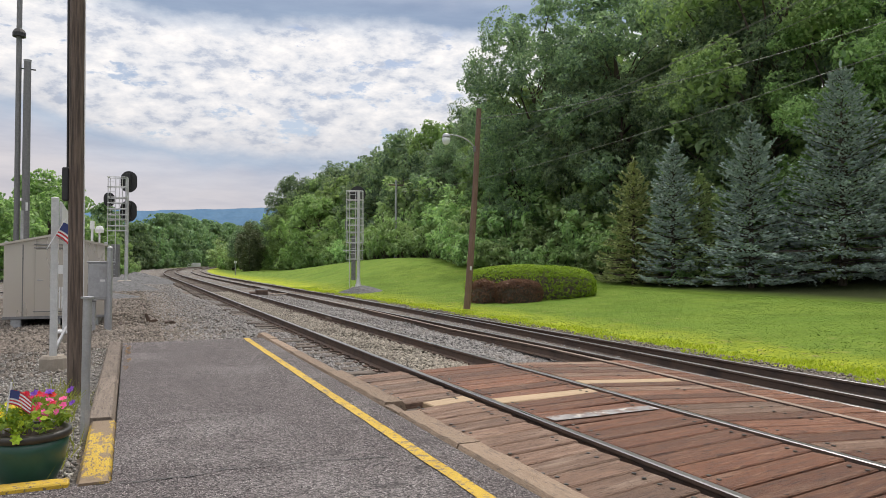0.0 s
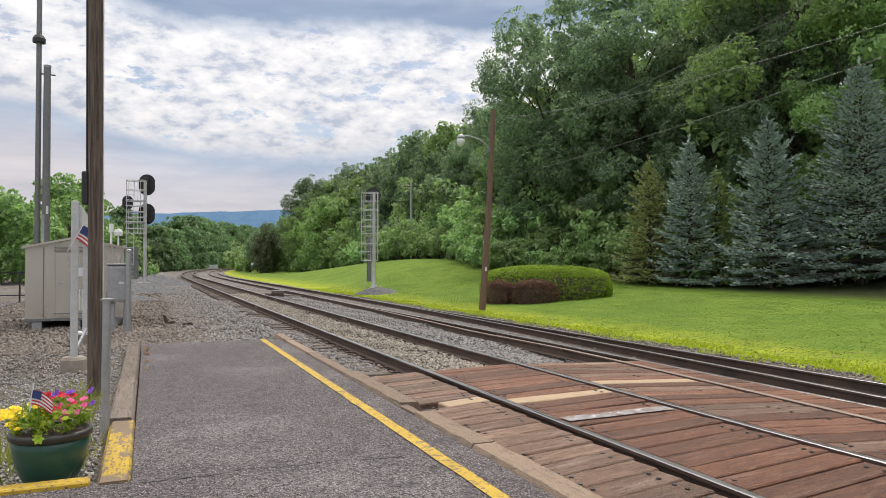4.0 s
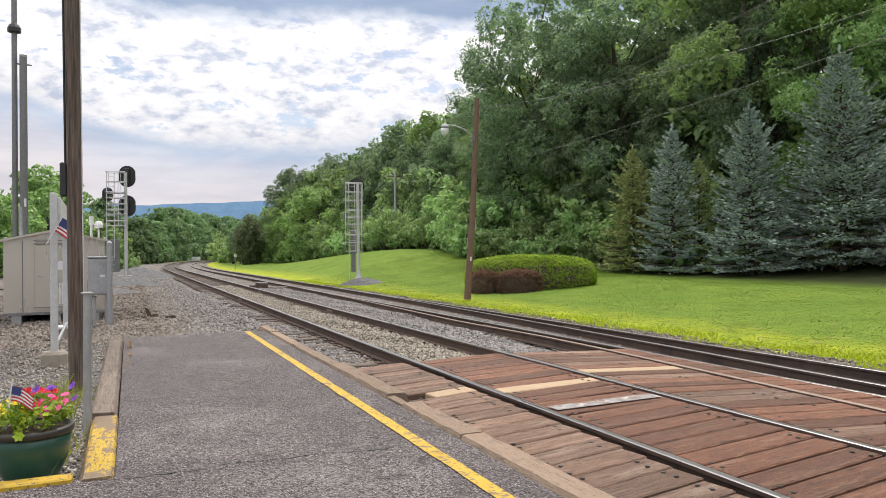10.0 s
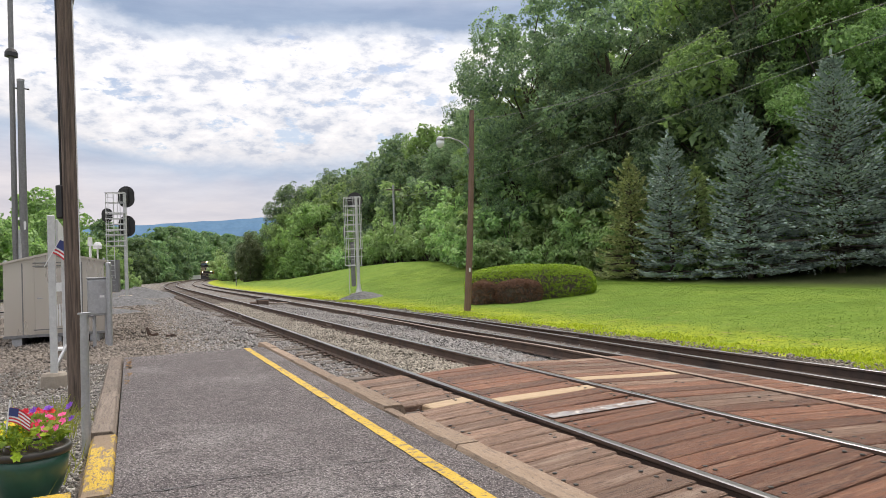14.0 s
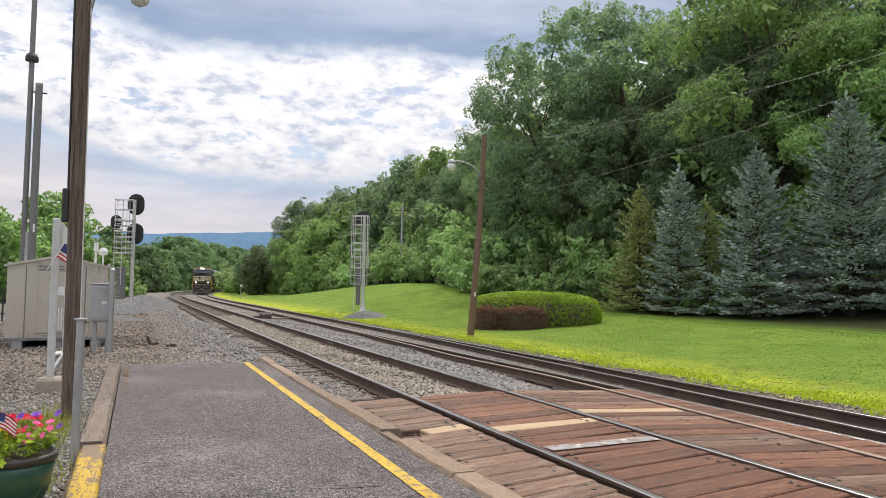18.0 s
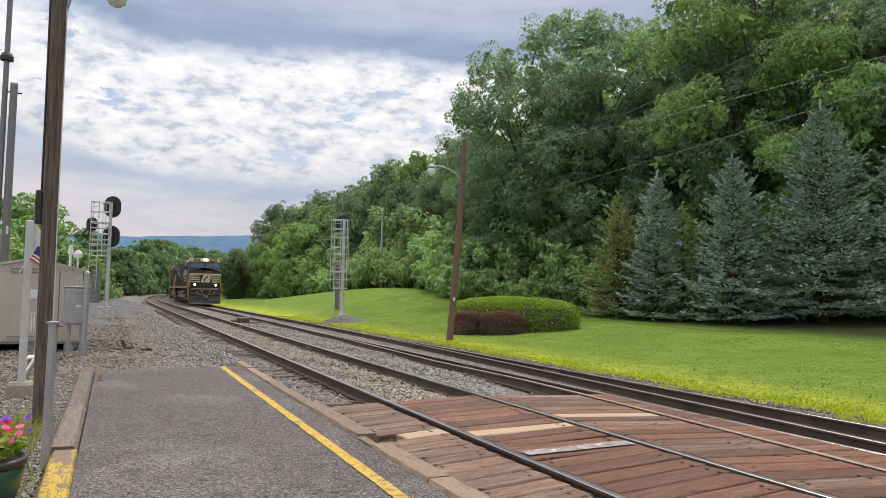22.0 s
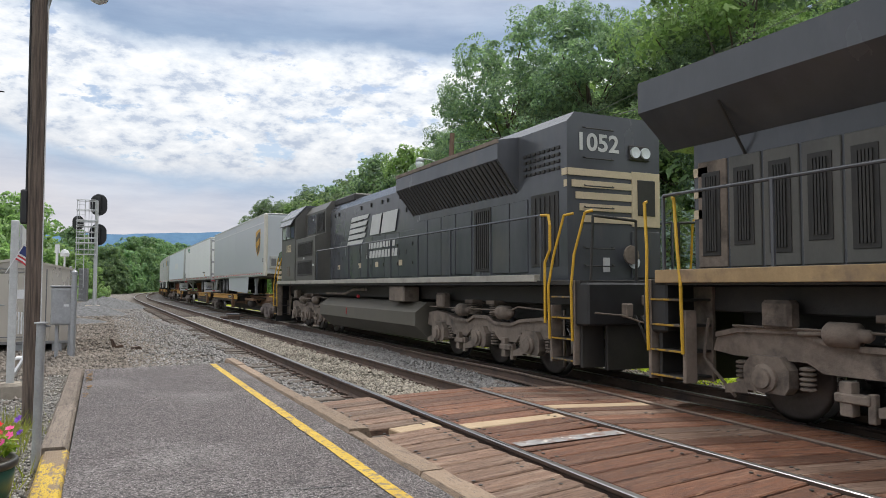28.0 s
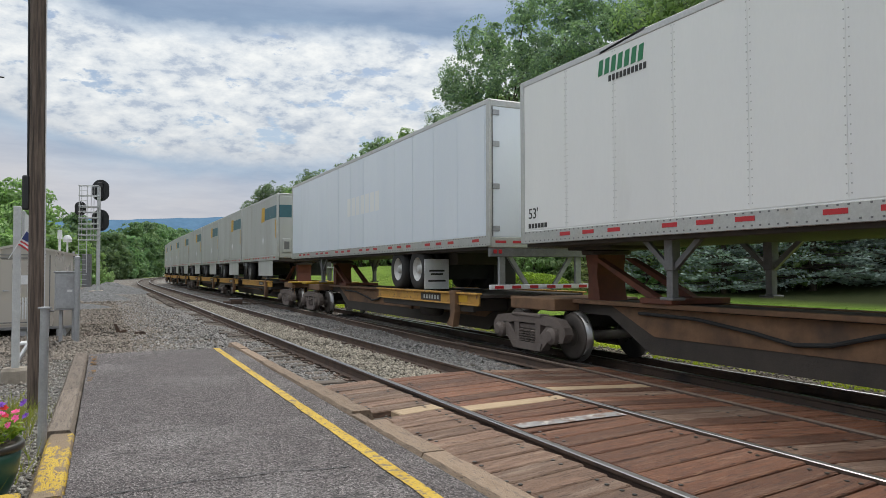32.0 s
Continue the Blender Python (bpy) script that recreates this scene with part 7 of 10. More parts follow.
        part("sand_pipe", Build().bar([(x + s * 0.08, yc - 2.85, 1.2), (x + s * 0.12, yc - 2.9, 0.7), (x - s * 0.1, yc - 2.6, 0.22)], 0.022, 6), M["loco_grime"], fr)
        part("sand_pipe", Build().bar([(x + s * 0.08, yc + 2.85, 1.2), (x + s * 0.12, yc + 2.9, 0.7), (x - s * 0.1, yc + 2.6, 0.22)], 0.022, 6), M["loco_grime"], fr)
        part("damper_bracket", Build().box(x + s * 0.02, x + s * 0.22, yc + 1.55, yc + 1.95, 1.12, 1.45, 0.04), M["loco_grime"], fr, "curved bracket above the frame")


def stair(parent, y, s, facing):
    """Corner steps of a locomotive: side plate, treads, yellow grab rails."""
    st = part("step_well", Build().box(s * 1.30, s * 1.50, y - 0.03, y + 0.03, 0.38, 1.70, 0.01).box(s * 1.30, s * 1.50, y + facing * 0.62 - 0.03, y + facing * 0.62 + 0.03, 0.38, 1.3, 0.01).box(s * 0.95, s * 1.0, min(y, y + facing * 0.62), max(y, y + facing * 0.62), 0.38, 1.6, 0), M["loco_grime"], parent, "dusty steel step well")
    for k in range(4):
        ya, yb, z = min(y, y + facing * 0.62) + 0.02, max(y, y + facing * 0.62) - 0.02, 0.42 + k * 0.33
        part("step", Build().box(s * 1.0, s * 1.485, ya, yb, z, z + 0.035, 0.008), M["loco_under"], st, "dark steel step")
        part("step_edge", Build().box(s * 1.485, s * 1.502, ya, yb, z + 0.008, z + 0.034, 0.004), M["step_paint"], st, "yellow step edge")
    for dy in (0.0, facing * 0.62):
        part("grab_rail", Build().bar([(s * 1.52, y + dy, 0.75), (s * 1.54, y + dy, 1.6), (s * 1.50, y + dy * 0.9 - facing * 0.03, 2.1), (s * 1.40, y + dy * 0.9 - facing * 0.18, 2.75), (s * 1.30, y + dy * 0.8 - facing * 0.25, 2.78)], 0.022, 8), M["safety"], st, "yellow grab rail")


def handrail(parent, s, y0, y1, step=1.55, top=2.80, mat="loco_black"):
    n = max(2, int(abs(y1 - y0) / step))
    for i in range(n + 1):
        y = y0 + (y1 - y0) * i / n
        part("stanchion", Build().box(s * 1.46 - 0.02, s * 1.46 + 0.02, y - 0.02, y + 0.02, 1.62, top, 0.004), M[mat], parent)
    part("top_rail", Build().tube((s * 1.46, y0, top), (s * 1.46, y1, top), 0.022, n=8), M[mat], parent, "long walkway handrail")


def pilot(parent, y, f, plow=True):
    """End sill, plow and coupler at y; f = +1 or -1 is the way out."""
    part("end_sill", Build().box(-1.48, 1.48, y - f * 0.45, y, 1.0, 1.66, 0.03), M["black"], parent, "black end sill")
    p = Build()
    v = [(-1.45, y - f * 0.1, 1.0), (1.45, y - f * 0.1, 1.0), (1.45, y - f * 0.1, 0.12), (-1.45, y - f * 0.1, 0.12), (-1.40, y + f * 0.12, 0.16), (0, y + f * 0.42, 0.14), (1.40, y + f * 0.12, 0.16), (-1.45, y + f * 0.02, 0.62), (0, y + f * 0.12, 0.66), (1.45, y + f * 0.02, 0.62)]
    p.add(v, [(4, 5, 8, 7), (5, 6, 9, 8), (7, 8, 1, 0), (8, 9, 1), (3, 2, 6, 5, 4), (0, 3, 4, 7), (1, 9, 6, 2)])
    p.box(-1.45, 1.45, y - f * 0.14, y - f * 0.08, 0.13, 1.0)
    if plow:
        part("plow", p, M["black"], parent, "black snow plow")
    else:
        part("pilot_plate", Build().box(-1.05, 1.05, y - f * 0.16, y - f * 0.10, 0.30, 1.0, 0.01).box(-1.42, -0.98, y - f * 0.30, y - f * 0.24, 0.34, 1.0, 0.01).box(0.98, 1.42, y - f * 0.30, y - f * 0.24, 0.34, 1.0, 0.01), M["loco_under"], parent, "black pilot plate")
    c = Build().box(-0.14, 0.14, y - f * 0.1, y + f * 0.42, 0.76, 1.0, 0.03)
    c.prism([(-0.2, y + f * 0.36), (0.2, y + f * 0.36), (0.24, y + f * 0.55), (0.05, y + f * 0.50), (-0.05, y + f * 0.62), (-0.22, y + f * 0.58)], 0.72, 1.02, "z")
    part("coupler", c, M["loco_grime"], parent, "rusty knuckle coupler")
    h = Build()
    for s in (-1, 1):
        for k in (0.5, 0.62):
            h.bar([(s * k, y + f * 0.05, 1.15), (s * k, y + f * 0.2, 0.95), (s * (k - 0.05), y + f * 0.28, 0.7), (s * (k - 0.2), y + f * 0.3, 0.58)], 0.02, 6)
    part("air_hoses", h, M["loco_under"], parent, "hanging black air hoses")
    for s in (-1, 1):
        part("hose_bracket", Build().box(s * 0.28, s * 0.44, y - f * 0.02, y + f * 0.10, 1.30, 1.46, 0.02).box(s * 0.70, s * 0.84, y - f * 0.02, y + f * 0.12, 1.12, 1.34, 0.02), M["loco_grime"], parent, "dusty hose bracket")
        part("glad_hand", Build().turned([(0.03, 0.0), (0.06, f * 0.02), (0.05, f * 0.09)], (s * 0.42, y + f * 0.30, 0.60), 12, "y"), M["loco_grime"], parent, "pale hose coupling")
        part("uncoupling_rod", Build().bar([(s * 1.40, y + f * 0.06, 1.20), (s * 0.95, y + f * 0.14, 1.16), (s * 0.5, y + f * 0.2, 1.02), (s * 0.16, y + f * 0.34, 1.04)], 0.016, 6), M["loco_grime"], parent)
    if plow:
        part("plow_edge", Build().add([(-1.40, y + f * 0.125, 0.15), (0, y + f * 0.43, 0.13), (1.40, y + f * 0.125, 0.15), (-1.40, y + f * 0.118, 0.24), (0, y + f * 0.40, 0.22), (1.40, y + f * 0.118, 0.24)], [(0, 1, 4, 3), (1, 2, 5, 4)]), M["loco_grime"], parent, "worn dusty plow edge")


def slats(parent, name, x, y0, y1, z0, z1, n, frame_mat, label, vertical=True):
    """A louvred grille on the side."""
    fr = part(name, Build().box(x - 0.012, x + 0.01, y0, y1, z0, z1, 0.004), M[frame_mat], parent, label)
    b = Build()
    for i in range(n):
        if vertical:
            y = y0 + 0.05 + (y1 - y0 - 0.1) * (i + 0.5) / n
            b.box(x - 0.03, x - 0.012, y - (y1 - y0) / n * 0.22, y + (y1 - y0) / n * 0.22, z0 + 0.06, z1 - 0.06)
        else:
            z = z0 + 0.05 + (z1 - z0 - 0.1) * (i + 0.5) / n
            b.box(x - 0.03, x - 0.012, y0 + 0.06, y1 - 0.06, z - (z1 - z0) / n * 0.22, z + (z1 - z0) / n * 0.22)
    part("grille_slats", b, M["loco_under"], fr, "dark grille slats")


def doors(parent, x, y0, y1, z0, z1, n, mat):
    w = (y1 - y0) / n
    for i in range(n):
        d = part("hood_door", Build().box(x - 0.022, x + 0.01, y0 + i * w + 0.02, y0 + (i + 1) * w - 0.02, z0, z1, 0.008), M[mat], parent)
        h = Build()
        for z in (z0 + 0.35, z1 - 0.35):
            h.box(x - 0.045, x - 0.02, y0 + i * w + 0.07, y0 + i * w + 0.12, z - 0.04, z + 0.04, 0.006)
        part("latch", h, M["loco_under"], d)


def emblem(parent, x, ya, yb, z, mat):
    """Speed stripes running into a block shape, two rows of bars below: a plain-shape emblem. ya is the end the stripes start from."""
    d = 1 if yb > ya else -1
    k = abs(yb - ya)
    P = lambda u, h: (ya + d * k * u, z + h)
    for i in range(5):
        z0 = -0.34 + i * 0.185
        a = 0.02 + 0.022 * i
        b = Build()
        on_side(b, x, [P(a, z0), P(0.34 + (0.05 if i < 2 else 0.028) * i, z0 + 0.02), P(0.375 + (0.05 if i < 2 else 0.028) * i, z0 + 0.140), P(a + 0.02, z0 + 0.140)])
        part("speed_stripe", b, M[mat], parent)
    for poly in ([P(0.50, -0.12), P(0.67, -0.12), P(0.72, 0.46), P(0.55, 0.46)], [P(0.70, -0.12), P(0.94, -0.12), P(0.99, 0.46), P(0.75, 0.46)]):
        part("emblem_block", on_side(Build(), x, poly), M[mat], parent)
    for row, (h, n) in enumerate(((-0.52, 9), (-0.80, 10))):
        for i in range(n):
            u = 0.46 + i * 0.055 - row * 0.02
            part("emblem_bar", on_side(Build(), x, [P(u, h), P(u + 0.040, h), P(u + 0.048, h + 0.21), P(u + 0.008, h + 0.21)]), M["loco_white" if row == 0 else mat], parent)


FRONT = ("cab", "cab_roof", "brow", "number_board", "headlight_box", "nose", "nose_top", "anticlimber", "ditch_light", "front_rail", "step_well", "hose", "cut_lever", "cable_socket", "red_tag", "end_grab", "end_sill", "plow", "coupler", "air_hoses")


def build_lead_loco():
    """Wide-cab diesel that leads, cab towards -y."""
    t = thing("lead_locomotive", "dusty black diesel locomotive with cream stripes, lit headlights", "locomotive")
    MOVERS.append((t, -3.15, 6.9))
    part("frame", Build().box(-0.95, 0.95, -9.7, 10.6, 1.28, 1.62, 0.02).box(-0.6, 0.6, -9.5, 9.8, 0.95, 1.3, 0.02), M["loco_under"], t, "dark underframe")
    for s in (-1, 1):
        part("sill_stripe", Build().box(s * 1.40, s * 1.535, -8.5, 10.4, 1.65, 1.82, 0.006), M["loco_gold"], t, "dirty gold side sill")
    part("walkway", Build().box(-1.48, 1.48, -9.35, 10.6, 1.62, 1.70, 0.006), M["loco_under"], t)
    hood = part("hood", Build().prism([(-0.95, 1.7), (0.95, 1.7), (0.95, 4.12), (0.80, 4.36), (-0.80, 4.36), (-0.95, 4.12)], -7.0, 10.25, "y"), M["loco_black"], t, "long black engine hood")
    # radiator wings over the rear
    r = Build()
    r.prism([(-0.96, 3.50), (-1.52, 3.98), (-1.52, 4.40), (-0.9, 4.48), (0.9, 4.48), (1.52, 4.40), (1.52, 3.98), (0.96, 3.50)], 4.75, 10.7, "y")
    part("radiator_wing", r, M["loco_black"], t, "overhanging black radiator housing")
    for s in (-1, 1):
        for y in (5.6, 9.4):
            part("wing_brace", Build().bar([(s * 0.95, y, 3.25), (s * 1.40, y, 3.88)], 0.02, 6), M["loco_under"], t)
    # rear doors with grilles, then plain engine doors
    for i in range(7):
        y = 6.55 + i * 0.52
        d = part("hood_door", Build().box(-0.975, -0.94, y + 0.02, y + 0.50, 1.85, 3.25, 0.01), M["loco_grime"] if i in (0, 6) else M["loco_dusty"], hood)
        slats(d, "door_grille", -0.976, y + 0.12, y + 0.42, 2.0 + 0.12 * (i % 2), 3.1, 5, "loco_under", "dark vertical grille")
    doors(t, -0.95, -2.6, 6.4, 1.85, 3.2, 10, "loco_black")
    rib = Build()
    for i in range(10):
        y = -2.7 + i * 0.78
        rib.box(-0.972, -0.945, y - 0.012, y + 0.012, 1.8, 4.1)
    part("hood_seams", rib, M["loco_under"], hood, "vertical hood seams")
    for y, z in ((5.7, 2.55), (5.6, 3.3), (3.3, 2.2), (1.2, 2.2), (3.9, 3.75), (-1.0, 2.4), (-1.6, 3.6), (4.95, 2.4)):
        part("notice", Build().box(-0.985, -0.97, y, y + 0.20, z, z + 0.09, 0), M["loco_white"], hood, "small pale notice")
    emblem(hood, -0.975, 4.35, 0.35, 3.16, "loco_cream")
    doors(t, -0.95, -6.8, -2.8, 1.85, 3.5, 4, "loco_black")
    part("exhaust_stack", Build().box(-0.35, 0.35, -0.6, 0.5, 4.34, 4.52, 0.03), M["loco_under"], t)
    part("roof_hatches", Build().box(-0.7, 0.7, 1.0, 3.0, 4.35, 4.42, 0.02).box(-0.7, 0.7, -3.5, -1.4, 4.35, 4.44, 0.02), M["loco_black"], t)
    # cab
    cab = part("cab", Build().prism([(-1.52, 1.7), (1.52, 1.7), (1.52, 4.16), (1.10, 4.60), (-1.10, 4.60), (-1.52, 4.16)], -9.45, -6.9, "y"), M["loco_dusty"], t, "full-width dusty black cab")
    part("cab_roof", Build().prism([(-1.56, 4.14), (-1.14, 4.58), (1.14, 4.58), (1.56, 4.14), (1.56, 4.20), (1.14, 4.65), (-1.14, 4.65), (-1.56, 4.20)], -9.62, -6.85, "y"), M["loco_black"], t, "black cab roof")
    part("brow", Build().prism([(-1.51, 4.22), (1.51, 4.22), (1.16, 4.59), (-1.16, 4.59)], -9.66, -9.44, "y"), M["loco_cream"], t, "cream brow above the windows")
    for s in (-1, 1):
        part("windshield", Build().prism([(s * 0.08, 3.72), (s * 1.36, 3.72), (s * 1.36, 4.14), (s * 0.08, 4.18)], -9.475, -9.455, "y"), M["sky_glass"], cab, "windshield with a painted blue sky reflection")
        b = Build().box(s * 0.46, s * 1.08, -9.70, -9.66, 4.28, 4.55, 0.02)
        nb = part("number_board", b, M["ink"], t, "number board with pale figures")
        lettering("number", "7696", 0.24, M["loco_cream"], (s * 0.77, -9.702, 4.41), END, nb, bold=0.004)
        for y0, y1 in ((-8.95, -8.35), (-8.2, -7.5)):
            part("side_window", Build().box(s * 1.525, s * 1.51, y0, y1, 3.45, 4.08, 0), M["loco_glass"], cab, "cab side window")
        part("mirror", Build().box(s * 1.56, s * 1.72, -9.05, -9.0, 3.5, 3.85, 0.01), M["loco_under"], cab)
        wi = Build().bar([(s * 0.5, -9.5, 4.2), (s * 0.75, -9.5, 3.85)], 0.012, 5)
        part("wiper", wi, M["loco_under"], cab)
    lettering("number", "7696", 0.34, M["loco_cream"], (-1.526, -8.1, 3.08), SIDE, cab, "pale road number", bold=0.006)
    hl = part("headlight_box", Build().box(-0.27, 0.27, -9.72, -9.5, 4.27, 4.56, 0.03), M["loco_cream"], t)
    for s in (-1, 1):
        part("headlight", Build().turned([(0.085, 0.0), (0.095, -0.02), (0.03, -0.045)], (s * 0.13, -9.72, 4.42), 16, "y"), M["headlight"], hl, "lit headlight")
    # nose
    n = Build()
    n.prism([(-10.30, 1.62), (-9.4, 1.62), (-9.4, 3.60), (-10.30, 3.36)], -1.42, 1.42, "x")
    nose = part("nose", n, M["black"], t, "black nose with cream stripes")
    ridge = Build()
    ridge.add([(-1.43, -10.31, 3.34), (0, -10.31, 3.68), (1.43, -10.31, 3.34), (-1.43, -9.4, 3.56), (0, -9.4, 3.80), (1.43, -9.4, 3.56)], [(0, 1, 4, 3), (1, 2, 5, 4), (0, 3, 5, 2, 1), (3, 4, 5)])
    part("nose_top", ridge, M["black"], t, "peaked nose top")
    for i in range(4):
        z = 2.22 + i * 0.205
        part("nose_stripe", Build().box(-1.43, -0.35 - 0.06 * i, -10.33, -10.30, z, z + 0.125, 0), M["loco_cream"], nose)
        part("nose_stripe", Build().box(0.62 - 0.03 * i, 1.43, -10.33, -10.30, z, z + 0.125, 0), M["loco_cream"], nose)
        part("nose_stripe", Build().box(-1.45, -1.42, -10.31, -9.45 + 0.1 * i, z, z + 0.125, 0), M["loco_cream"], nose)
    part("nose_panel", Build().prism([(-0.42, 2.22), (0.42, 2.22), (0.70, 3.0), (-0.14, 3.0)], -10.325, -10.30, "y"), M["loco_cream"], nose, "cream panel on the nose")
    part("nose_panel", Build().box(-1.43, 1.43, -10.328, -10.302, 2.97, 3.08, 0), M["loco_cream"], nose)
    part("emblem_shape", Build().prism([(-0.14, 2.30), (-0.02, 2.37), (0.06, 2.60), (0.20, 2.65), (0.24, 2.83), (0.14, 2.95), (0.10, 2.79), (-0.06, 2.65), (-0.16, 2.53)], -10.335, -10.32, "y"), M["loco_black"], nose, "black emblem shape")
    part("nose_door", Build().box(0.12, 0.62, -10.332, -10.30, 3.12, 3.32, 0.005), M["loco_black"], nose)
    part("anticlimber", Build().box(-1.3, 1.3, -10.62, -10.1, 1.50, 1.66, 0.02), M["loco_grime"], t, "grey anticlimber shelf")
    for s in (-1, 1):
        dl = part("ditch_light", Build().box(s * 0.86, s * 1.12, -10.62, -10.36, 1.86, 2.10, 0.02), M["loco_under"], t)
        part("lens", Build().turned([(0.09, 0.0), (0.095, -0.02), (0.03, -0.04)], (s * 0.99, -10.62, 1.98), 16, "y"), M["headlight"], dl, "lit ditch light")
        part("front_rail", Build().bar([(s * 0.45, -10.5, 1.66), (s * 0.45, -10.5, 2.85), (s * 1.30, -10.5, 2.90), (s * 1.36, -10.45, 1.7)], 0.022, 8), M["loco_under"], t, "black front handrail")
        stair(t, -9.55, s, -1)
        stair(t, 10.55, s, -1)
        handrail(t, s, -6.6, 10.3)
        part("rear_panel_stripe", Build().box(s * 0.952, s * 0.975, 10.0, 10.24, 2.5, 2.62, 0).box(s * 0.952, s * 0.975, 10.0, 10.24, 2.78, 2.9, 0).box(s * 0.952, s * 0.975, 10.0, 10.24, 3.06, 3.18, 0), M["loco_cream"], t, "cream stripe ends")
    # front hoses, multiple-unit cable, cut lever, headlight visor
    part("hose", Build().bar([(-0.95, -10.62, 1.36), (-0.75, -10.72, 1.12), (-0.42, -10.74, 1.02), (-0.2, -10.72, 1.18)], 0.028, 8), M["loco_grime"], t, "drooping grey hose")
    part("hose", Build().bar([(0.95, -10.62, 1.36), (0.78, -10.72, 1.12), (0.45, -10.74, 1.05), (0.2, -10.72, 1.2)], 0.028, 8), M["loco_grime"], t, "drooping grey hose")
    part("cut_lever", Build().bar([(-1.4, -10.6, 1.12), (-0.9, -10.66, 1.1), (-0.3, -10.7, 1.05)], 0.016, 6), M["loco_grime"], t)
    part("cable_socket", Build().box(-0.5, -0.3, -10.66, -10.58, 1.26, 1.44, 0.02).box(0.3, 0.5, -10.66, -10.58, 1.26, 1.44, 0.02), M["loco_under"], t)
    part("red_tag", Build().box(0.42, 0.52, -10.67, -10.64, 1.30, 1.42, 0.01), M["reflect_red"], t, "small red lamp")
    for s in (-1, 1):
        part("end_grab", Build().bar([(s * 1.46, -10.4, 0.7), (s * 1.50, -10.5, 1.5), (s * 1.35, -10.45, 2.4), (s * 1.05, -10.42, 2.75)], 0.02, 8), M["safety"], t, "curved yellow grab rail")
    for y in (-8.95, -8.2, -7.5):
        part("cab_grille", Build().box(-1.53, -1.515, y, y + 0.5, 2.02, 2.28, 0.004), M["loco_under"], cab)
    pilot(t, -10.55, -1)
    pilot(t, 10.7, 1, False)
    # tank, air reservoirs, boxes below the sill
    tank = Build().prism([(-1.30, 1.00), (-1.36, 0.60), (-1.0, 0.34), (1.0, 0.34), (1.36, 0.60), (1.30, 1.0)], -3.6, 4.35, "y")
    part("fuel_tank", tank, M["tank"], t, "dusty brown fuel tank")
    part("side_box", Build().box(-1.36, -1.0, 3.35, 4.35, 0.9, 1.28, 0.02), M["loco_grime"], t)
    for y0, y1 in ((1.0, 3.1), (-1.4, 0.65)):
        part("air_reservoir", Build().turned([(0.08, y0 - 0.02), (0.22, y0 + 0.03), (0.27, y0 + 0.12), (0.27, y1 - 0.12), (0.22, y1 - 0.03), (0.08, y1 + 0.02)], (-1.12, 0, 1.16), 22, "y"), M["tank"], t, "round dusty air reservoir", True)
        for y in (y0 + 0.35, y1 - 0.35):
            part("saddle", Build().box(-1.3, -0.95, y - 0.05, y + 0.05, 0.86, 1.0, 0.01).turned([(0.28, y - 0.03), (0.28, y + 0.03)], (-1.12, 0, 1.16), 22, "y"), M["tank"], t)
    v = Build()
    for y in (0.75, 0.9):
        v.bar([(-1.2, y, 1.42), (-1.2, y, 0.9), (-1.1, y + 0.1, 0.7)], 0.035, 8)
    part("valve_piping", v, M["loco_grime"], t)
    part("breaker_box", Build().box(-1.42, -1.05, 4.55, 5.0, 1.05, 1.5, 0.02), M["loco_under"], t, "electric box with small labels")
    for yc in (-6.65, 7.05):
        loco_truck(t, yc, "ge")
    # the whole front end sits a little further back
    for ob in t.children:
        if ob.name.split(".")[0] in FRONT and max(v.co.y for v in ob.data.vertices) < -6.5:
            ob.matrix_basis = Matrix.Translation((0, 0.6, 0))


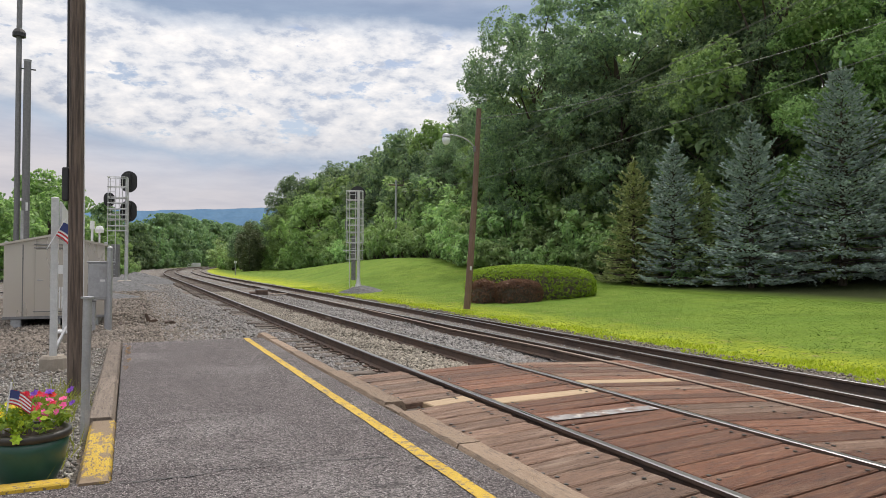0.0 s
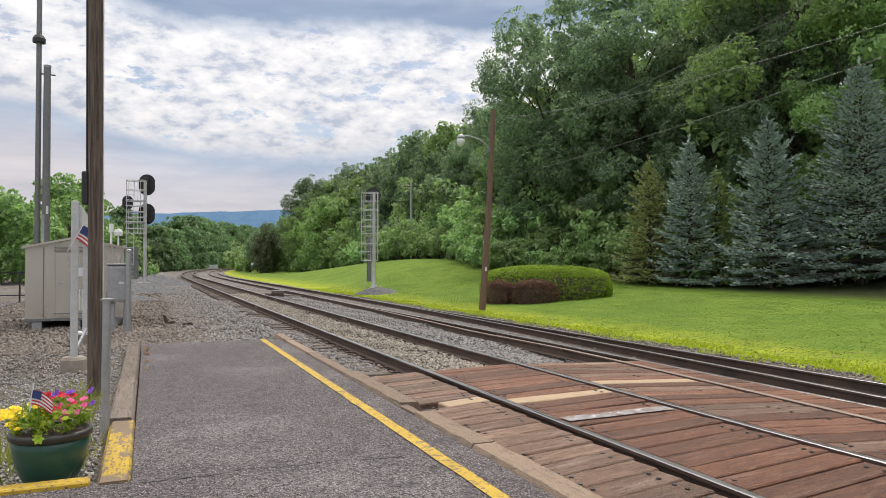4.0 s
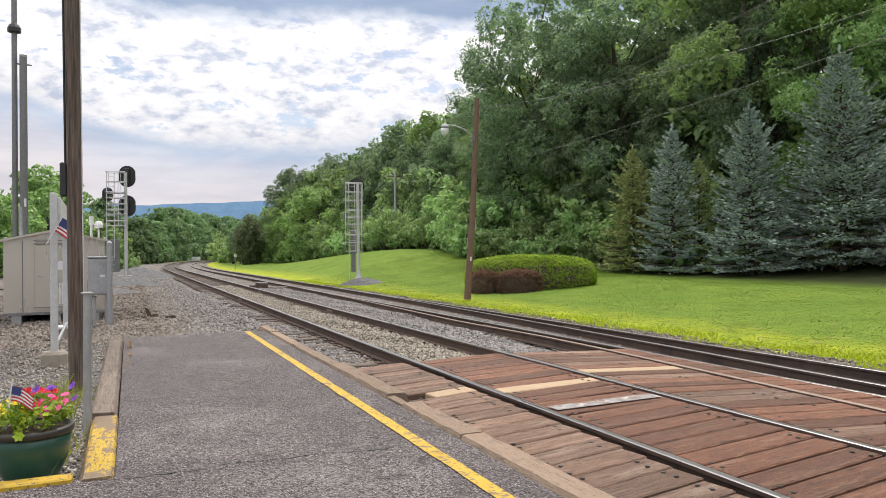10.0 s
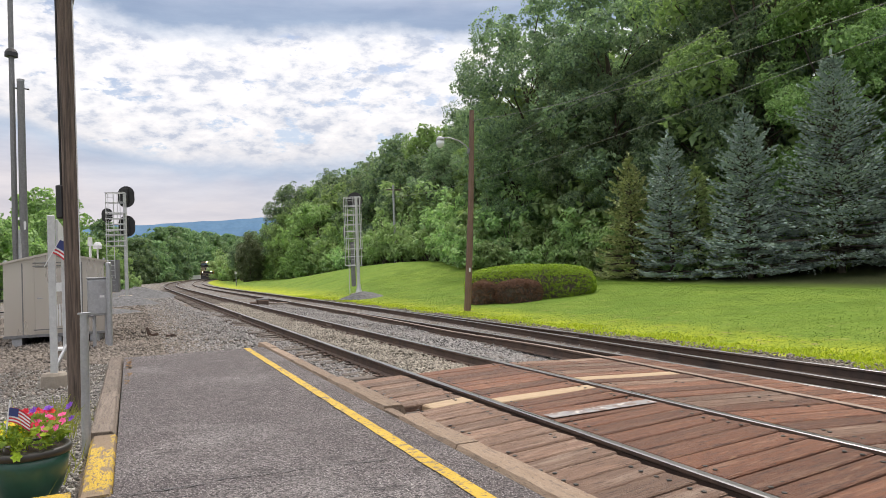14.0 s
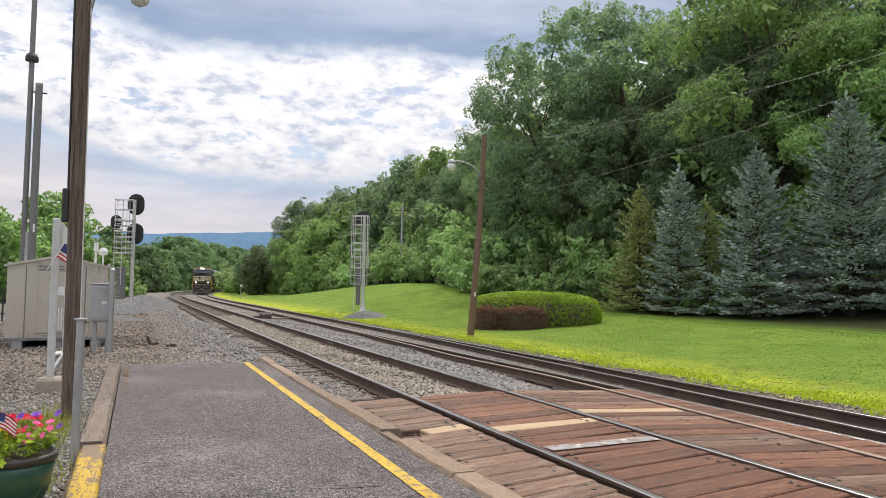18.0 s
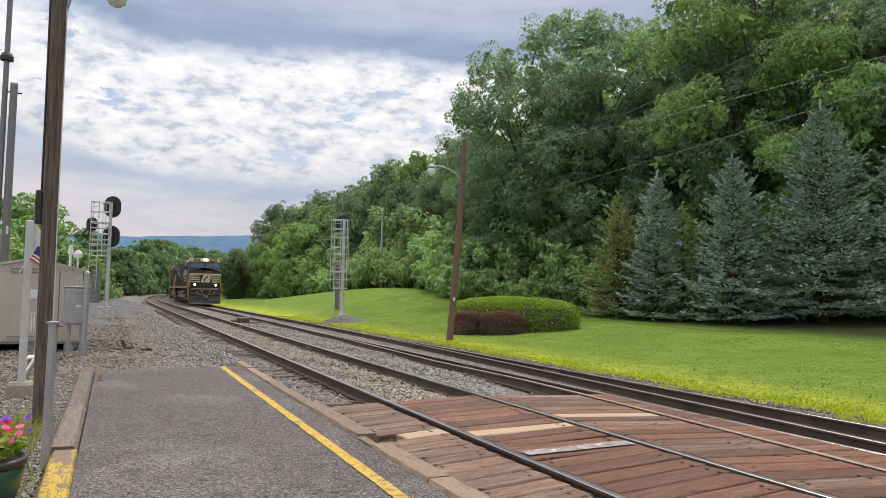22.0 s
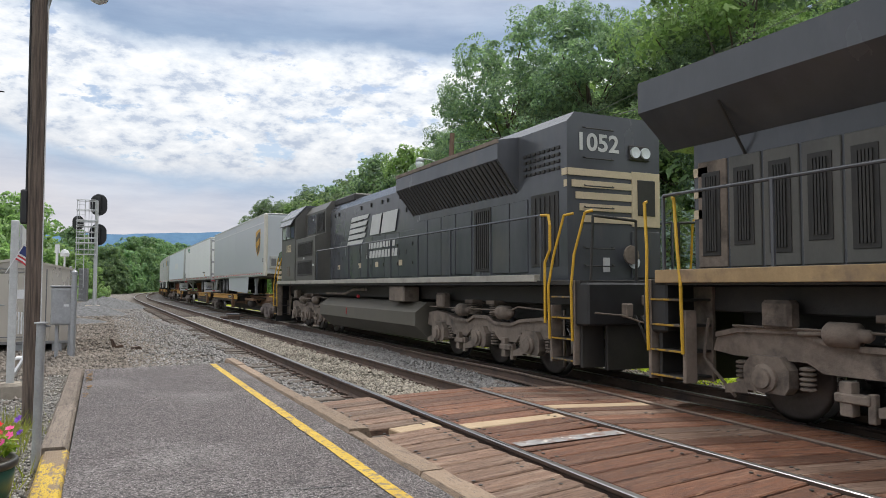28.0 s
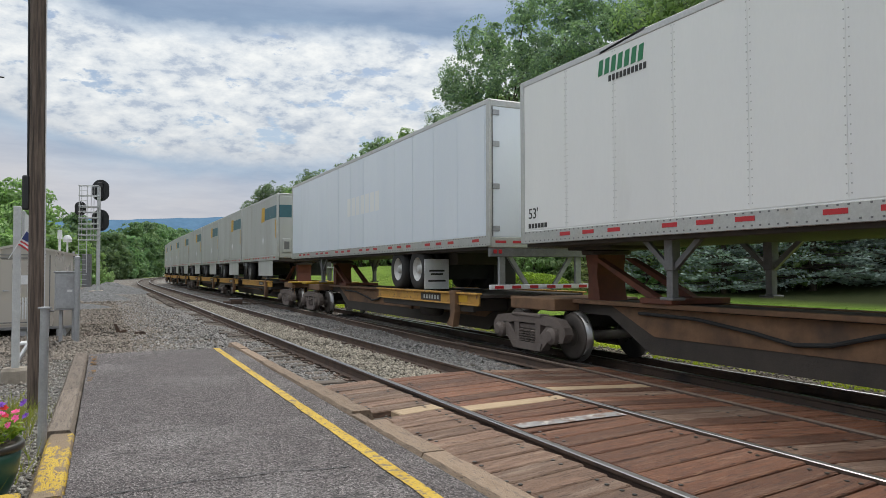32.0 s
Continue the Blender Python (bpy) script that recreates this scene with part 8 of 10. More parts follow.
def build_trailing_loco():
    """Second diesel, running backwards: cab towards +y."""
    t = thing("trailing_locomotive", "black diesel locomotive running backwards with white emblem and pale sill", "locomotive")
    MOVERS.append((t, 19.35, 6.6))
    part("frame", Build().box(-0.95, 0.95, -10.4, 10.6, 1.28, 1.62, 0.02).box(-0.6, 0.6, -9.6, 9.8, 0.95, 1.3, 0.02), M["loco_under"], t, "dark underframe")
    for s in (-1, 1):
        part("sill_stripe", Build().box(s * 1.40, s * 1.535, -9.2, 10.3, 1.68, 1.80, 0.006), M["loco_sill"], t, "dirty pale side sill")
    part("walkway", Build().box(-1.48, 1.48, -10.4, 10.5, 1.62, 1.70, 0.006), M["loco_under"], t)
    hood = part("hood", Build().prism([(-0.95, 1.7), (0.95, 1.7), (0.95, 4.15), (0.78, 4.40), (-0.78, 4.40), (-0.95, 4.15)], -3.0, 4.7, "y"), M["loco_black"], t, "long black engine hood")
    rear = part("rear_hood", Build().prism([(-1.06, 1.7), (0.98, 1.7), (0.98, 4.42), (0.84, 4.60), (-0.90, 4.60), (-1.06, 4.42)], -9.5, -2.95, "y"), M["loco_black"], t, "black rear hood")
    wing = Build().prism([(-1.0, 3.30), (-1.52, 3.98), (-1.52, 4.34), (-1.0, 4.44), (1.0, 4.44), (1.52, 4.34), (1.52, 3.98), (1.0, 3.30)], -7.95, -2.9, "y")
    wg = part("radiator_wing", wing, M["loco_black"], t, "flared black radiator housing")
    m = Build()
    for i in range(30):
        y = -7.85 + 4.9 * i / 29
        m.add([(-1.06, y - 0.03, 3.36), (-1.06, y + 0.03, 3.36), (-1.525, y + 0.03, 3.96), (-1.525, y - 0.03, 3.96), (-1.03, y - 0.03, 3.34), (-1.03, y + 0.03, 3.34), (-1.5, y + 0.03, 3.94), (-1.5, y - 0.03, 3.94)], [(0, 1, 2, 3), (4, 7, 6, 5), (0, 4, 5, 1), (3, 2, 6, 7), (0, 3, 7, 4), (1, 5, 6, 2)])
    part("radiator_mesh", m, M["loco_under"], wg, "black radiator mesh")
    part("wing_edge", Build().box(-1.54, -1.50, -7.96, -2.9, 4.28, 4.36, 0.004), M["loco_grime"], wg, "worn pale upper edge")
    slats(rear, "large_grille", -1.065, -9.25, -8.40, 1.95, 3.25, 5, "loco_under", "large black grille")
    lv = Build()
    for i in range(8):
        for k in range(4):
            y, z = -9.3 + i * 0.15, 3.62 + k * 0.12
            lv.box(-1.085, -1.06, y, y + 0.10, z, z + 0.05)
    tagged(part("vent_slot", lv, M["loco_under"], rear, "rows of small vent slots"), kind="stuff")
    slats(rear, "tall_grille", -1.065, -6.9, -6.2, 1.9, 3.2, 7, "loco_under", "tall dark grille")
    for y0, y1, n in ((-8.3, -7.0, 2), (-6.1, -3.1, 4)):
        w = (y1 - y0) / n
        for i in range(n):
            part("hood_door", Build().box(-1.085, -1.05, y0 + i * w + 0.02, y0 + (i + 1) * w - 0.02, 1.85, 3.2, 0.008), M["loco_black"], rear)
    doors(hood, -0.95, -2.8, 4.5, 1.85, 3.05, 7, "loco_black")
    emblem(hood, -0.98, 2.75, -1.75, 3.22, "loco_white")
    la = Build()
    rnd = random.Random(6)
    for i in range(16):
        y = -2.7 + i * 0.45
        for z in (2.5, 3.6, 4.0):
            if rnd.random() < 0.6:
                la.box(-0.985, -0.95, y - 0.02, y + 0.02, z - 0.06, z + 0.06)
    tagged(part("latch", la, M["loco_under"], hood, "small dark latches"), kind="stuff")
    for y in (3.4, 1.3, -0.2, -2.0):
        part("notice", Build().box(-0.985, -0.97, y, y + 0.22, 2.15, 2.3, 0), M["loco_cream"], hood, "small pale notice")
    part("exhaust_stack", Build().box(-0.4, 0.4, -0.2, 1.0, 4.38, 4.54, 0.03), M["loco_under"], t)
    part("brake_hatch", Build().box(-0.82, 0.82, 2.4, 4.6, 4.36, 4.62, 0.05), M["loco_under"], t, "raised black hatch")
    # blended grey-black compartment behind the cab
    comp = part("compartment", Build().prism([(-1.50, 1.7), (1.50, 1.7), (1.50, 3.34), (1.12, 3.46), (1.12, 4.3), (0.9, 4.58), (-0.9, 4.58), (-1.12, 4.3), (-1.12, 3.46), (-1.50, 3.34)], 4.62, 7.32, "y"), M["loco_dusty"], t, "dust-covered black equipment compartment")
    for z0, z1 in ((1.98, 2.52), (2.66, 3.20)):
        slats(comp, "wide_grille", -1.505, 4.95, 6.95, z0, z1, 26, "loco_under", "wide dark grille")
    slats(comp, "upper_grille", -1.125, 4.75, 5.7, 3.5, 4.22, 12, "loco_under", "dark upper grille")
    part("upper_panel", Build().box(-1.135, -1.11, 5.85, 7.0, 3.52, 4.22, 0.01), M["loco_black"], comp, "flat black panel")
    for y, z in ((6.1, 4.0), (6.0, 3.25), (6.0, 2.57), (4.72, 2.3)):
        part("notice", Build().box(-1.14 if z > 3.2 else -1.52, -1.12 if z > 3.2 else -1.50, y, y + 0.16, z, z + 0.07, 0), M["loco_white"], comp, "small pale notice")
    # cab
    cab = part("cab", Build().prism([(-1.52, 1.7), (1.52, 1.7), (1.52, 4.17), (1.1, 4.60), (-1.1, 4.60), (-1.52, 4.17)], 7.3, 9.5, "y"), M["loco_dusty"], t, "full-width dusty black cab")
    part("cab_roof", Build().prism([(-1.56, 4.16), (-1.12, 4.60), (1.12, 4.60), (1.56, 4.16), (1.56, 4.22), (1.12, 4.67), (-1.12, 4.67), (-1.56, 4.22)], 7.25, 9.65, "y"), M["loco_black"], t, "cab roof")
    for s in (-1, 1):
        for y0, y1 in ((7.5, 7.98), (8.08, 8.62), (8.78, 9.25)):
            fr = part("window_frame", Build().box(s * 1.535, s * 1.51, y0 - 0.05, y1 + 0.05, 3.40, 3.92, 0.004), M["loco_under"], cab)
            part("side_window", Build().box(s * 1.542, s * 1.52, y0, y1, 3.44, 3.88, 0), M["loco_glass"] if y0 < 7.9 else M["pane"], fr, "cab side window")
        part("sun_visor", Build().prism([(s * 1.52, 4.15), (s * 1.66, 3.92), (s * 1.68, 3.94), (s * 1.54, 4.19)], 7.45, 9.3, "y"), M["loco_black"], cab, "window awning")
        part("mirror", Build().box(s * 1.56, s * 1.70, 8.0, 8.04, 3.48, 3.88, 0.01), M["steel"], cab)
    lettering("number", "1052", 0.40, M["loco_cream"], (-1.528, 8.32, 3.04), SIDE, cab, "white road number", bold=0.008)
    part("cab_hatch", on_side(Build(), -1.525, [(7.4, 1.85), (9.3, 1.85), (8.95, 2.48), (7.4, 2.48)]), M["loco_dusty"], cab, "slanted access hatch")
    ls = Build()
    for i in range(5):
        ls.box(-1.55, -1.525, 8.1, 8.5, 2.0 + i * 0.075, 2.045 + i * 0.075)
    part("hatch_louvres", ls, M["loco_grime"], cab, "pale louvres")
    part("nose", Build().prism([(9.4, 1.62), (10.85, 1.62), (10.85, 2.7), (10.5, 2.98), (9.4, 3.12)], -1.40, 1.40, "x"), M["loco_black"], t, "black nose")
    for i in range(4):
        part("nose_stripe", Build().box(-1.415, -1.40, 9.9 + 0.1 * i, 10.84, 1.9 + i * 0.2, 2.02 + i * 0.2, 0), M["loco_cream"], t, "cream nose stripe")
    # rear end that faces the viewer: road number, stripes, lights, door
    lettering("number", "1052", 0.42, M["loco_white"], (-0.42, -9.512, 4.08), END, rear, "white road number", bold=0.010, width=1.12)
    for i in range(5):
        z = 2.70 + i * 0.20
        part("end_stripe", Build().prism([(-1.05 + 0.08 * (4 - i), z), (0.32, z), (0.44, z + 0.12), (-1.05 + 0.08 * (4 - i), z + 0.12)], -9.525, -9.5, "y"), M["loco_cream"], rear, "cream stripe across the hood end")
        if i > 2:
            part("side_stripe", Build().box(-1.075, -1.06, -9.5, -9.42 + 0.06 * (i - 3), z, z + 0.12, 0), M["loco_cream"], rear)
    part("end_panel", Build().box(0.32, 0.96, -9.528, -9.5, 2.66, 3.64, 0.004), M["loco_cream"], rear, "cream panel")
    part("end_window", Build().box(0.44, 0.84, -9.545, -9.52, 2.86, 3.50, 0.01), M["loco_under"], rear, "dark end window")
    part("end_door", Build().box(0.30, 0.94, -9.535, -9.51, 1.75, 2.58, 0.01), M["loco_black"], rear, "black end door")
    part("class_lamp", Build().turned([(0.10, 0.0), (0.11, -0.05), (0.04, -0.06)], (0.30, -9.56, 2.02), 16, "y"), M["lamp_glass"], rear, "unlit round lamp")
    for x in (0.55, 0.78):
        part("rear_lamp", Build().turned([(0.10, 0.0), (0.10, -0.04), (0.03, -0.03)], (x - 0.18, -9.545, 3.98), 16, "y"), M["lamp_glass"], rear, "unlit round lamp")
    part("lamp_box", Build().box(0.26, 0.72, -9.54, -9.5, 3.84, 4.12, 0.03), M["loco_under"], rear, "dark lamp box")
    for x, z in ((-0.42, 4.32), (-0.42, 3.80), (-0.42, 3.32), (-0.42, 2.95), (-0.42, 2.25), (-0.42, 1.95)):
        part("grab_iron", Build().bar([(x - 0.3, -9.5, z + 0.03), (x - 0.3, -9.57, z), (x + 0.3, -9.57, z), (x + 0.3, -9.5, z + 0.03)], 0.012, 6), M["loco_under"], rear)
    part("brake_wheel", Build().turned([(0.16, -0.03), (0.17, 0.0), (0.05, 0.03)], (0.2, -9.62, 2.15), 16, "y"), M["loco_grime"], rear, "round rusty brake wheel")
    part("notice", Build().box(-0.32, -0.18, -9.515, -9.5, 1.85, 2.1, 0), M["loco_white"], rear, "pale notice")
    part("roof_antenna", Build().bar([(-0.8, -9.2, 4.46), (-0.8, -9.2, 4.56), (0.6, -9.2, 4.56), (0.6, -9.2, 4.46)], 0.02, 6), M["loco_under"], t)
    for s in (-1, 1):
        stair(t, -10.25, s, 1)
        stair(t, 10.25, s, 1)
        handrail(t, s, -9.3, 4.5)
        part("end_rail", Build().bar([(s * 0.45, -10.5, 1.66), (s * 0.45, -10.5, 2.65), (s * 1.3, -10.5, 2.70), (s * 1.35, -10.5, 1.7)], 0.022, 8), M["loco_under"], t, "black end handrail")
    part("drop_rail", Build().bar([(-1.46, -9.3, 2.80), (-1.48, -9.55, 2.78), (-1.5, -9.62, 2.6), (-1.5, -9.62, 2.2), (-1.52, -9.50, 2.0), (-1.52, -9.50, 1.0)], 0.024, 8), M["safety"], t, "yellow drop handrail")
    pilot(t, -10.6, -1, False)
    pilot(t, 10.85, 1)
    part("fuel_tank", Build().prism([(-1.10, 1.22), (-1.42, 0.98), (-1.42, 0.66), (-1.02, 0.30), (1.02, 0.30), (1.42, 0.66), (1.42, 0.98), (1.10, 1.22)], -3.9, 4.2, "y"), M["tank"], t, "large angular fuel tank in brown dust")
    part("tank_box", Build().box(-1.42, -1.0, -3.2, -2.2, 1.22, 1.60, 0.02), M["loco_grime"], t, "grey box above the tank")
    part("filler", Build().turned([(0.05, -0.03), (0.05, 0.03), (0.02, 0.04)], (-1.30, 0.6, 1.3), 12, "x"), M["reflect_red"], t, "red fuel filler cap")
    part("sight_gauge", Build().box(-1.435, -1.41, 1.3, 1.34, 0.75, 0.95, 0), M["reflect_red"], t, "red sight gauge")
    part("side_pipe", Build().bar([(-1.25, 4.0, 1.36), (-1.25, 2.0, 1.36), (-1.2, 1.3, 1.5), (-1.2, 0.2, 1.5)], 0.04, 8), M["loco_grime"], t)
    for yc in (-6.6, 6.6):
        loco_truck(t, yc, "emd")


def build_trailer(q, length, skin, label, doors_first, skirt=False, emblem_kind="", band=False, ribs=0.61):
    """Road trailer riding on a rail car. The end that faces the viewer is its nose, or its doors."""
    t = thing("semi_trailer", label, "trailer", "trailers on the train")
    MOVERS.append((t, q, length / 2 - 1.5))
    h = length / 2
    z0, z1 = 2.06, 5.0
    body = part("body", Build().box(-1.285, 1.285, -h + 0.02, h - 0.02, z0 + 0.15, z1 - 0.04, 0.02), M[skin], t, "smooth sheet body")
    n = int(round((2 * h - 0.3) / (2 * ribs)))
    w = (2 * h - 0.24) / n
    if skin == "grey_trailer":
        n, w = 2, (2 * h - 0.24) / 2
    sheet = Build().box(-0.004, 0.004, -w / 2 + 0.012, w / 2 - 0.012, z0 + 0.24, z1 - 0.10, 0.002).mesh("side_sheet", M[skin])
    rv = Build()
    for k in range(26):
        rv.box(-0.006, 0.006, -0.035, -0.021, z0 + 0.30 + k * 0.10, z0 + 0.314 + k * 0.10)
        rv.box(-0.006, 0.006, 0.021, 0.035, z0 + 0.30 + k * 0.10, z0 + 0.314 + k * 0.10)
    rivet = rv.mesh("rivet_row", M["trailer_rail"])
    for s in (-1, 1):
        for i in range(n):
            y = -h + 0.12 + w * (i + 0.5)
            o = new("side_sheet", sheet)
            o.matrix_basis, o.parent = pose(s * 1.288, y, 0), body
            if i and s < 0 and skin in ("white_trailer", "old_trailer"):
                o = new("rivet_row", rivet)
                o.matrix_basis, o.parent = pose(s * 1.291, y - w / 2, 0), body
                tagged(o, "row of small rivets along the seam", kind="stuff")
        part("bottom_rail", Build().box(s * 1.27, s * 1.305, -h, h, z0, z0 + 0.22, 0.008), M["trailer_rail"], t, "riveted aluminium bottom rail")
        part("top_rail", Build().box(s * 1.26, s * 1.30, -h, h, z1 - 0.10, z1, 0.01), M["trailer_rail"], t, "aluminium top rail")
    red = Build().box(-0.003, 0.003, -0.14, 0.14, -0.03, 0.03, 0).mesh("reflector", M["reflect_red"])
    i = 0
    y = -h + 0.5
    while y < h - 0.3:
        o = new("reflector", red)
        o.matrix_basis, o.parent = pose(-1.308, y, z0 + 0.13), t
        y += 0.61 if skin == "grey_trailer" else (0.62 if i % 3 else 1.15)
        i += 1
    part("roof", Build().box(-1.27, 1.27, -h, h, z1 - 0.04, z1 + 0.012, 0.01), M["trailer_rail"], t, "sheet roof")
    for y in (-h, h):
        for s in (-1, 1):
            if skin == "grey_trailer" and y < 0:
                part("corner_post", Build().box(s * 1.16, s * 1.31, y - 0.10, y + 0.20, z0, z1, 0.05), M["beige_post"], t, "rounded beige corner post")
            else:
                part("corner_post", Build().box(s * 1.22, s * 1.31, y - 0.06, y + 0.06, z0, z1, 0.02), M["trailer_rail"], t)
        if length > 10:
            part("corner_seal", Build().box(-1.225, -1.195, y - 0.045, y + 0.045, z0 + 0.2, z1 - 0.14, 0.004), M["steel_dark"], t, "dark door seal")
    if length > 10:
        holes = Build()
        for k in range(int(2 * h / 0.12)):
            for z in (0.035, 0.185):
                holes.box(-1.309, -1.304, -h + 0.06 + k * 0.12, -h + 0.085 + k * 0.12, z0 + z, z0 + z + 0.02)
        tagged(part("rail_rivet", holes, M["steel_dark"], t, "rows of dark rivets along the rail"), kind="stuff")
        white = Build().box(-0.003, 0.003, -0.14, 0.14, -0.03, 0.03, 0).mesh("white_reflector", M["white"])
        for k in range(int((2 * h - 1.2) / 0.61)):
            if skin == "grey_trailer":
                o = new("white_reflector", white)
                o.matrix_basis, o.parent = pose(-1.307, -h + 0.805 + k * 0.61, z0 + 0.13), t
    part("floor", Build().box(-1.22, 1.22, -h + 0.02, h - 0.02, z0 - 0.06, z0 + 0.16, 0.01), M["car_dark"], t, "dark underside")
    d = -1 if doors_first else 1        # the door end
    e = d * h
    dr = [part("door", Build().box(a, b, e - 0.02, e + 0.02 * d + 0.005, z0 + 0.20, z1 - 0.14, 0.012), M[skin], t, "rear door leaf") for a, b in ((-1.2, -0.01), (0.01, 1.2))]
    part("door_sill", Build().box(-1.28, 1.28, e - 0.03, e + 0.03, z0 - 0.02, z0 + 0.19, 0.01), M["trailer_rail"], t, "aluminium door sill")
    part("lamp_rail", Build().box(-1.24, 1.24, e - d * 0.10, e + d * 0.01, z0 - 0.20, z0 - 0.02, 0.01), M["steel_dark"], t, "dark rail that carries the tail lamps")
    part("door_header", Build().box(-1.28, 1.28, e - 0.03, e + 0.03, z1 - 0.15, z1, 0.02), M["trailer_rail"], t)
    for k, (x, f) in enumerate(((-0.15, -1), (0.13, 1))):
        rod = part("lock_rod", Build().tube((x, e + d * 0.06, z0 + 0.06), (x, e + d * 0.06, z1 - 0.04), 0.024, n=8), M["steel_dark"], dr[k], "grey door lock rod")
        part("rod_keeper", Build().box(x - 0.05, x + 0.05, e + d * 0.02, e + d * 0.095, z1 - 0.26, z1 - 0.10, 0.01).box(x - 0.05, x + 0.05, e + d * 0.02, e + d * 0.095, z0 + 0.04, z0 + 0.20, 0.01).box(x - 0.045, x + 0.045, e + d * 0.02, e + d * 0.09, z0 + 1.62, z0 + 1.70, 0.01), M["steel_dark"], rod)
        part("rod_handle", Build().box(x - 0.03 if f > 0 else x - 0.34, x + 0.34 if f > 0 else x + 0.03, e + d * 0.07, e + d * 0.10, z0 + 0.50, z0 + 0.54, 0.006).box(x + f * 0.22 - 0.03, x + f * 0.22 + 0.03, e + d * 0.03, e + d * 0.10, z0 + 0.44, z0 + 0.60, 0.006), M["loco_under"], rod, "dark door handle")
    part("door_gap", Build().box(-0.012, 0.012, e - d * 0.015, e + d * 0.012, z0 + 0.2, z1 - 0.14, 0), M["steel_dark"], t, "dark gap between the doors")
    for s in (-1, 1):
        for z in (z0 + 0.36, z0 + 1.20, z0 + 2.05, z0 + 2.68):
            part("hinge", Build().box(s * 1.04, s * 1.27, e + d * 0.01, e + d * 0.045, z - 0.055, z + 0.055, 0.008).tube((s * 1.25, e + d * 0.04, z - 0.07), (s * 1.25, e + d * 0.04, z + 0.07), 0.022, n=8), M["steel"], dr[0 if s < 0 else 1], "steel strap hinge")
        part("tail_lamp", Build().box(s * 0.98, s * 1.06, e + d * 0.005, e + d * 0.03, z0 - 0.14, z0 - 0.06, 0.01).box(s * 1.10, s * 1.18, e + d * 0.005, e + d * 0.03, z0 - 0.14, z0 - 0.06, 0.01), M["reflect_red"], t, "red tail lamps")
        part("bumper_post", Build().box(s * 0.86, s * 1.00, e - d * 0.14, e - d * 0.06, 1.30, z0 - 0.10, 0.01), M["steel"], t, "pale bumper post")
        part("bumper_strut", Build().prism([(s * 0.30, 1.30), (s * 0.40, 1.30), (s * 0.86, z0 - 0.12), (s * 0.74, z0 - 0.12)], e - d * 0.10 - 0.03, e - d * 0.10 + 0.03, "y"), M["steel"], t, "pale diagonal strut")
        part("rear_bracket", Build().prism([(e, z0), (e - d * 0.75, z0), (e - d * 0.35, 1.40), (e - d * 0.12, 1.30)][::d], s * 1.14 - 0.03, s * 1.14 + 0.03, "x"), M["steel"], t, "tapered rear bracket") if not doors_first else None
    part("bumper", Build().box(-1.2, 1.2, e - d * 0.14, e - d * 0.04, 1.20, 1.30, 0.01), M["white"], t, "pale rear bumper bar with red marks")
    for x in (-1.02, -0.62, -0.2, 0.22, 0.62, 1.02):
        part("bumper_mark", Build().box(x - 0.10, x + 0.10, e - d * 0.035, e - d * 0.028, 1.22, 1.28, 0), M["reflect_red"], t)
        part("sill_mark", Build().box(x - 0.12, x + 0.12, e + d * 0.030, e + d * 0.036, z0 + 0.07, z0 + 0.12, 0), M["reflect_red"], t)
    # nose end
    ne = -e
    part("nose_panel", Build().box(-1.2, 1.2, ne - 0.03, ne + 0.03, z0 + 0.1, z1 - 0.1, 0.02), M[skin], t, "flat front panel")
    if not doors_first:
        box = part("service_box", Build().box(-1.05, -0.70, ne - 0.09, ne, z0 + 0.35, z0 + 0.95, 0.02), M["trailer_rail"], t, "small service box on the front panel")
        part("plate", Build().box(-0.99, -0.76, ne - 0.1, ne - 0.09, z0 + 0.48, z0 + 0.82, 0.004), M["steel_dark"], box)
    # wheels
    back = 3.4 if skirt else 3.8
    ends = [e - d * (back + 1.27), e - d * back] if length > 10 else [e - d * 1.6]
    for k, y in enumerate(ends):
        for s in (-1, 1):
            tb = Build()
            for x in (1.05, 0.72):
                tb.turned([(0.29, -0.12), (0.40, -0.14), (0.50, -0.11), (0.51, 0.0), (0.50, 0.11), (0.40, 0.14), (0.29, 0.12), (0.29, -0.12)], (s * x, y, 1.62), 28, "x", False)
            ty = part("tyre", tb, M["tyre"], t, "black dual tyre", True)
            prof = [(0.05, 0.10), (0.10, 0.09), (0.12, 0.0), (0.20, -0.01), (0.25, 0.03), (0.285, 0.11), (0.30, 0.115), (0.30, -0.10)]
            part("rim", Build().turned([(r, s * q2) for r, q2 in prof], (s * 1.05, y, 1.62), 24, "x"), M["rim"] if skin == "blue_trailer" else M["steel_dark"], ty, "dished steel rim", True)
        part("axle", Build().tube((-0.8, y, 1.62), (0.8, y, 1.62), 0.07, n=10), M["car_dark"], t)
    mid = sum(ends) / len(ends)
    part("slider_frame", Build().box(-0.55, 0.55, mid - 1.6, mid + 1.6, 1.72, z0 - 0.05, 0.02), M["car_dark"], t, "dark wheel slider frame")
    fy = mid + d * 1.28
    for s in (-1, 1):
        flap = part("mud_flap", Build().box(s * 0.62, s * 1.26, fy - 0.01, fy + 0.01, 1.14, 1.86, 0.005), M["white"] if s < 0 and doors_first else M["tyre"], t, "white mud flap with dark bars" if s < 0 and doors_first else "black rubber mud flap")
        if s < 0 and doors_first:
            for z, x0, x1 in ((1.58, -1.14, -0.74), (1.50, -1.10, -0.78), (1.34, -1.17, -0.71)):
                part("flap_bar", Build().box(x0, x1, fy - 0.018, fy - 0.010, z - 0.022, z + 0.022, 0), M["ink"], flap)
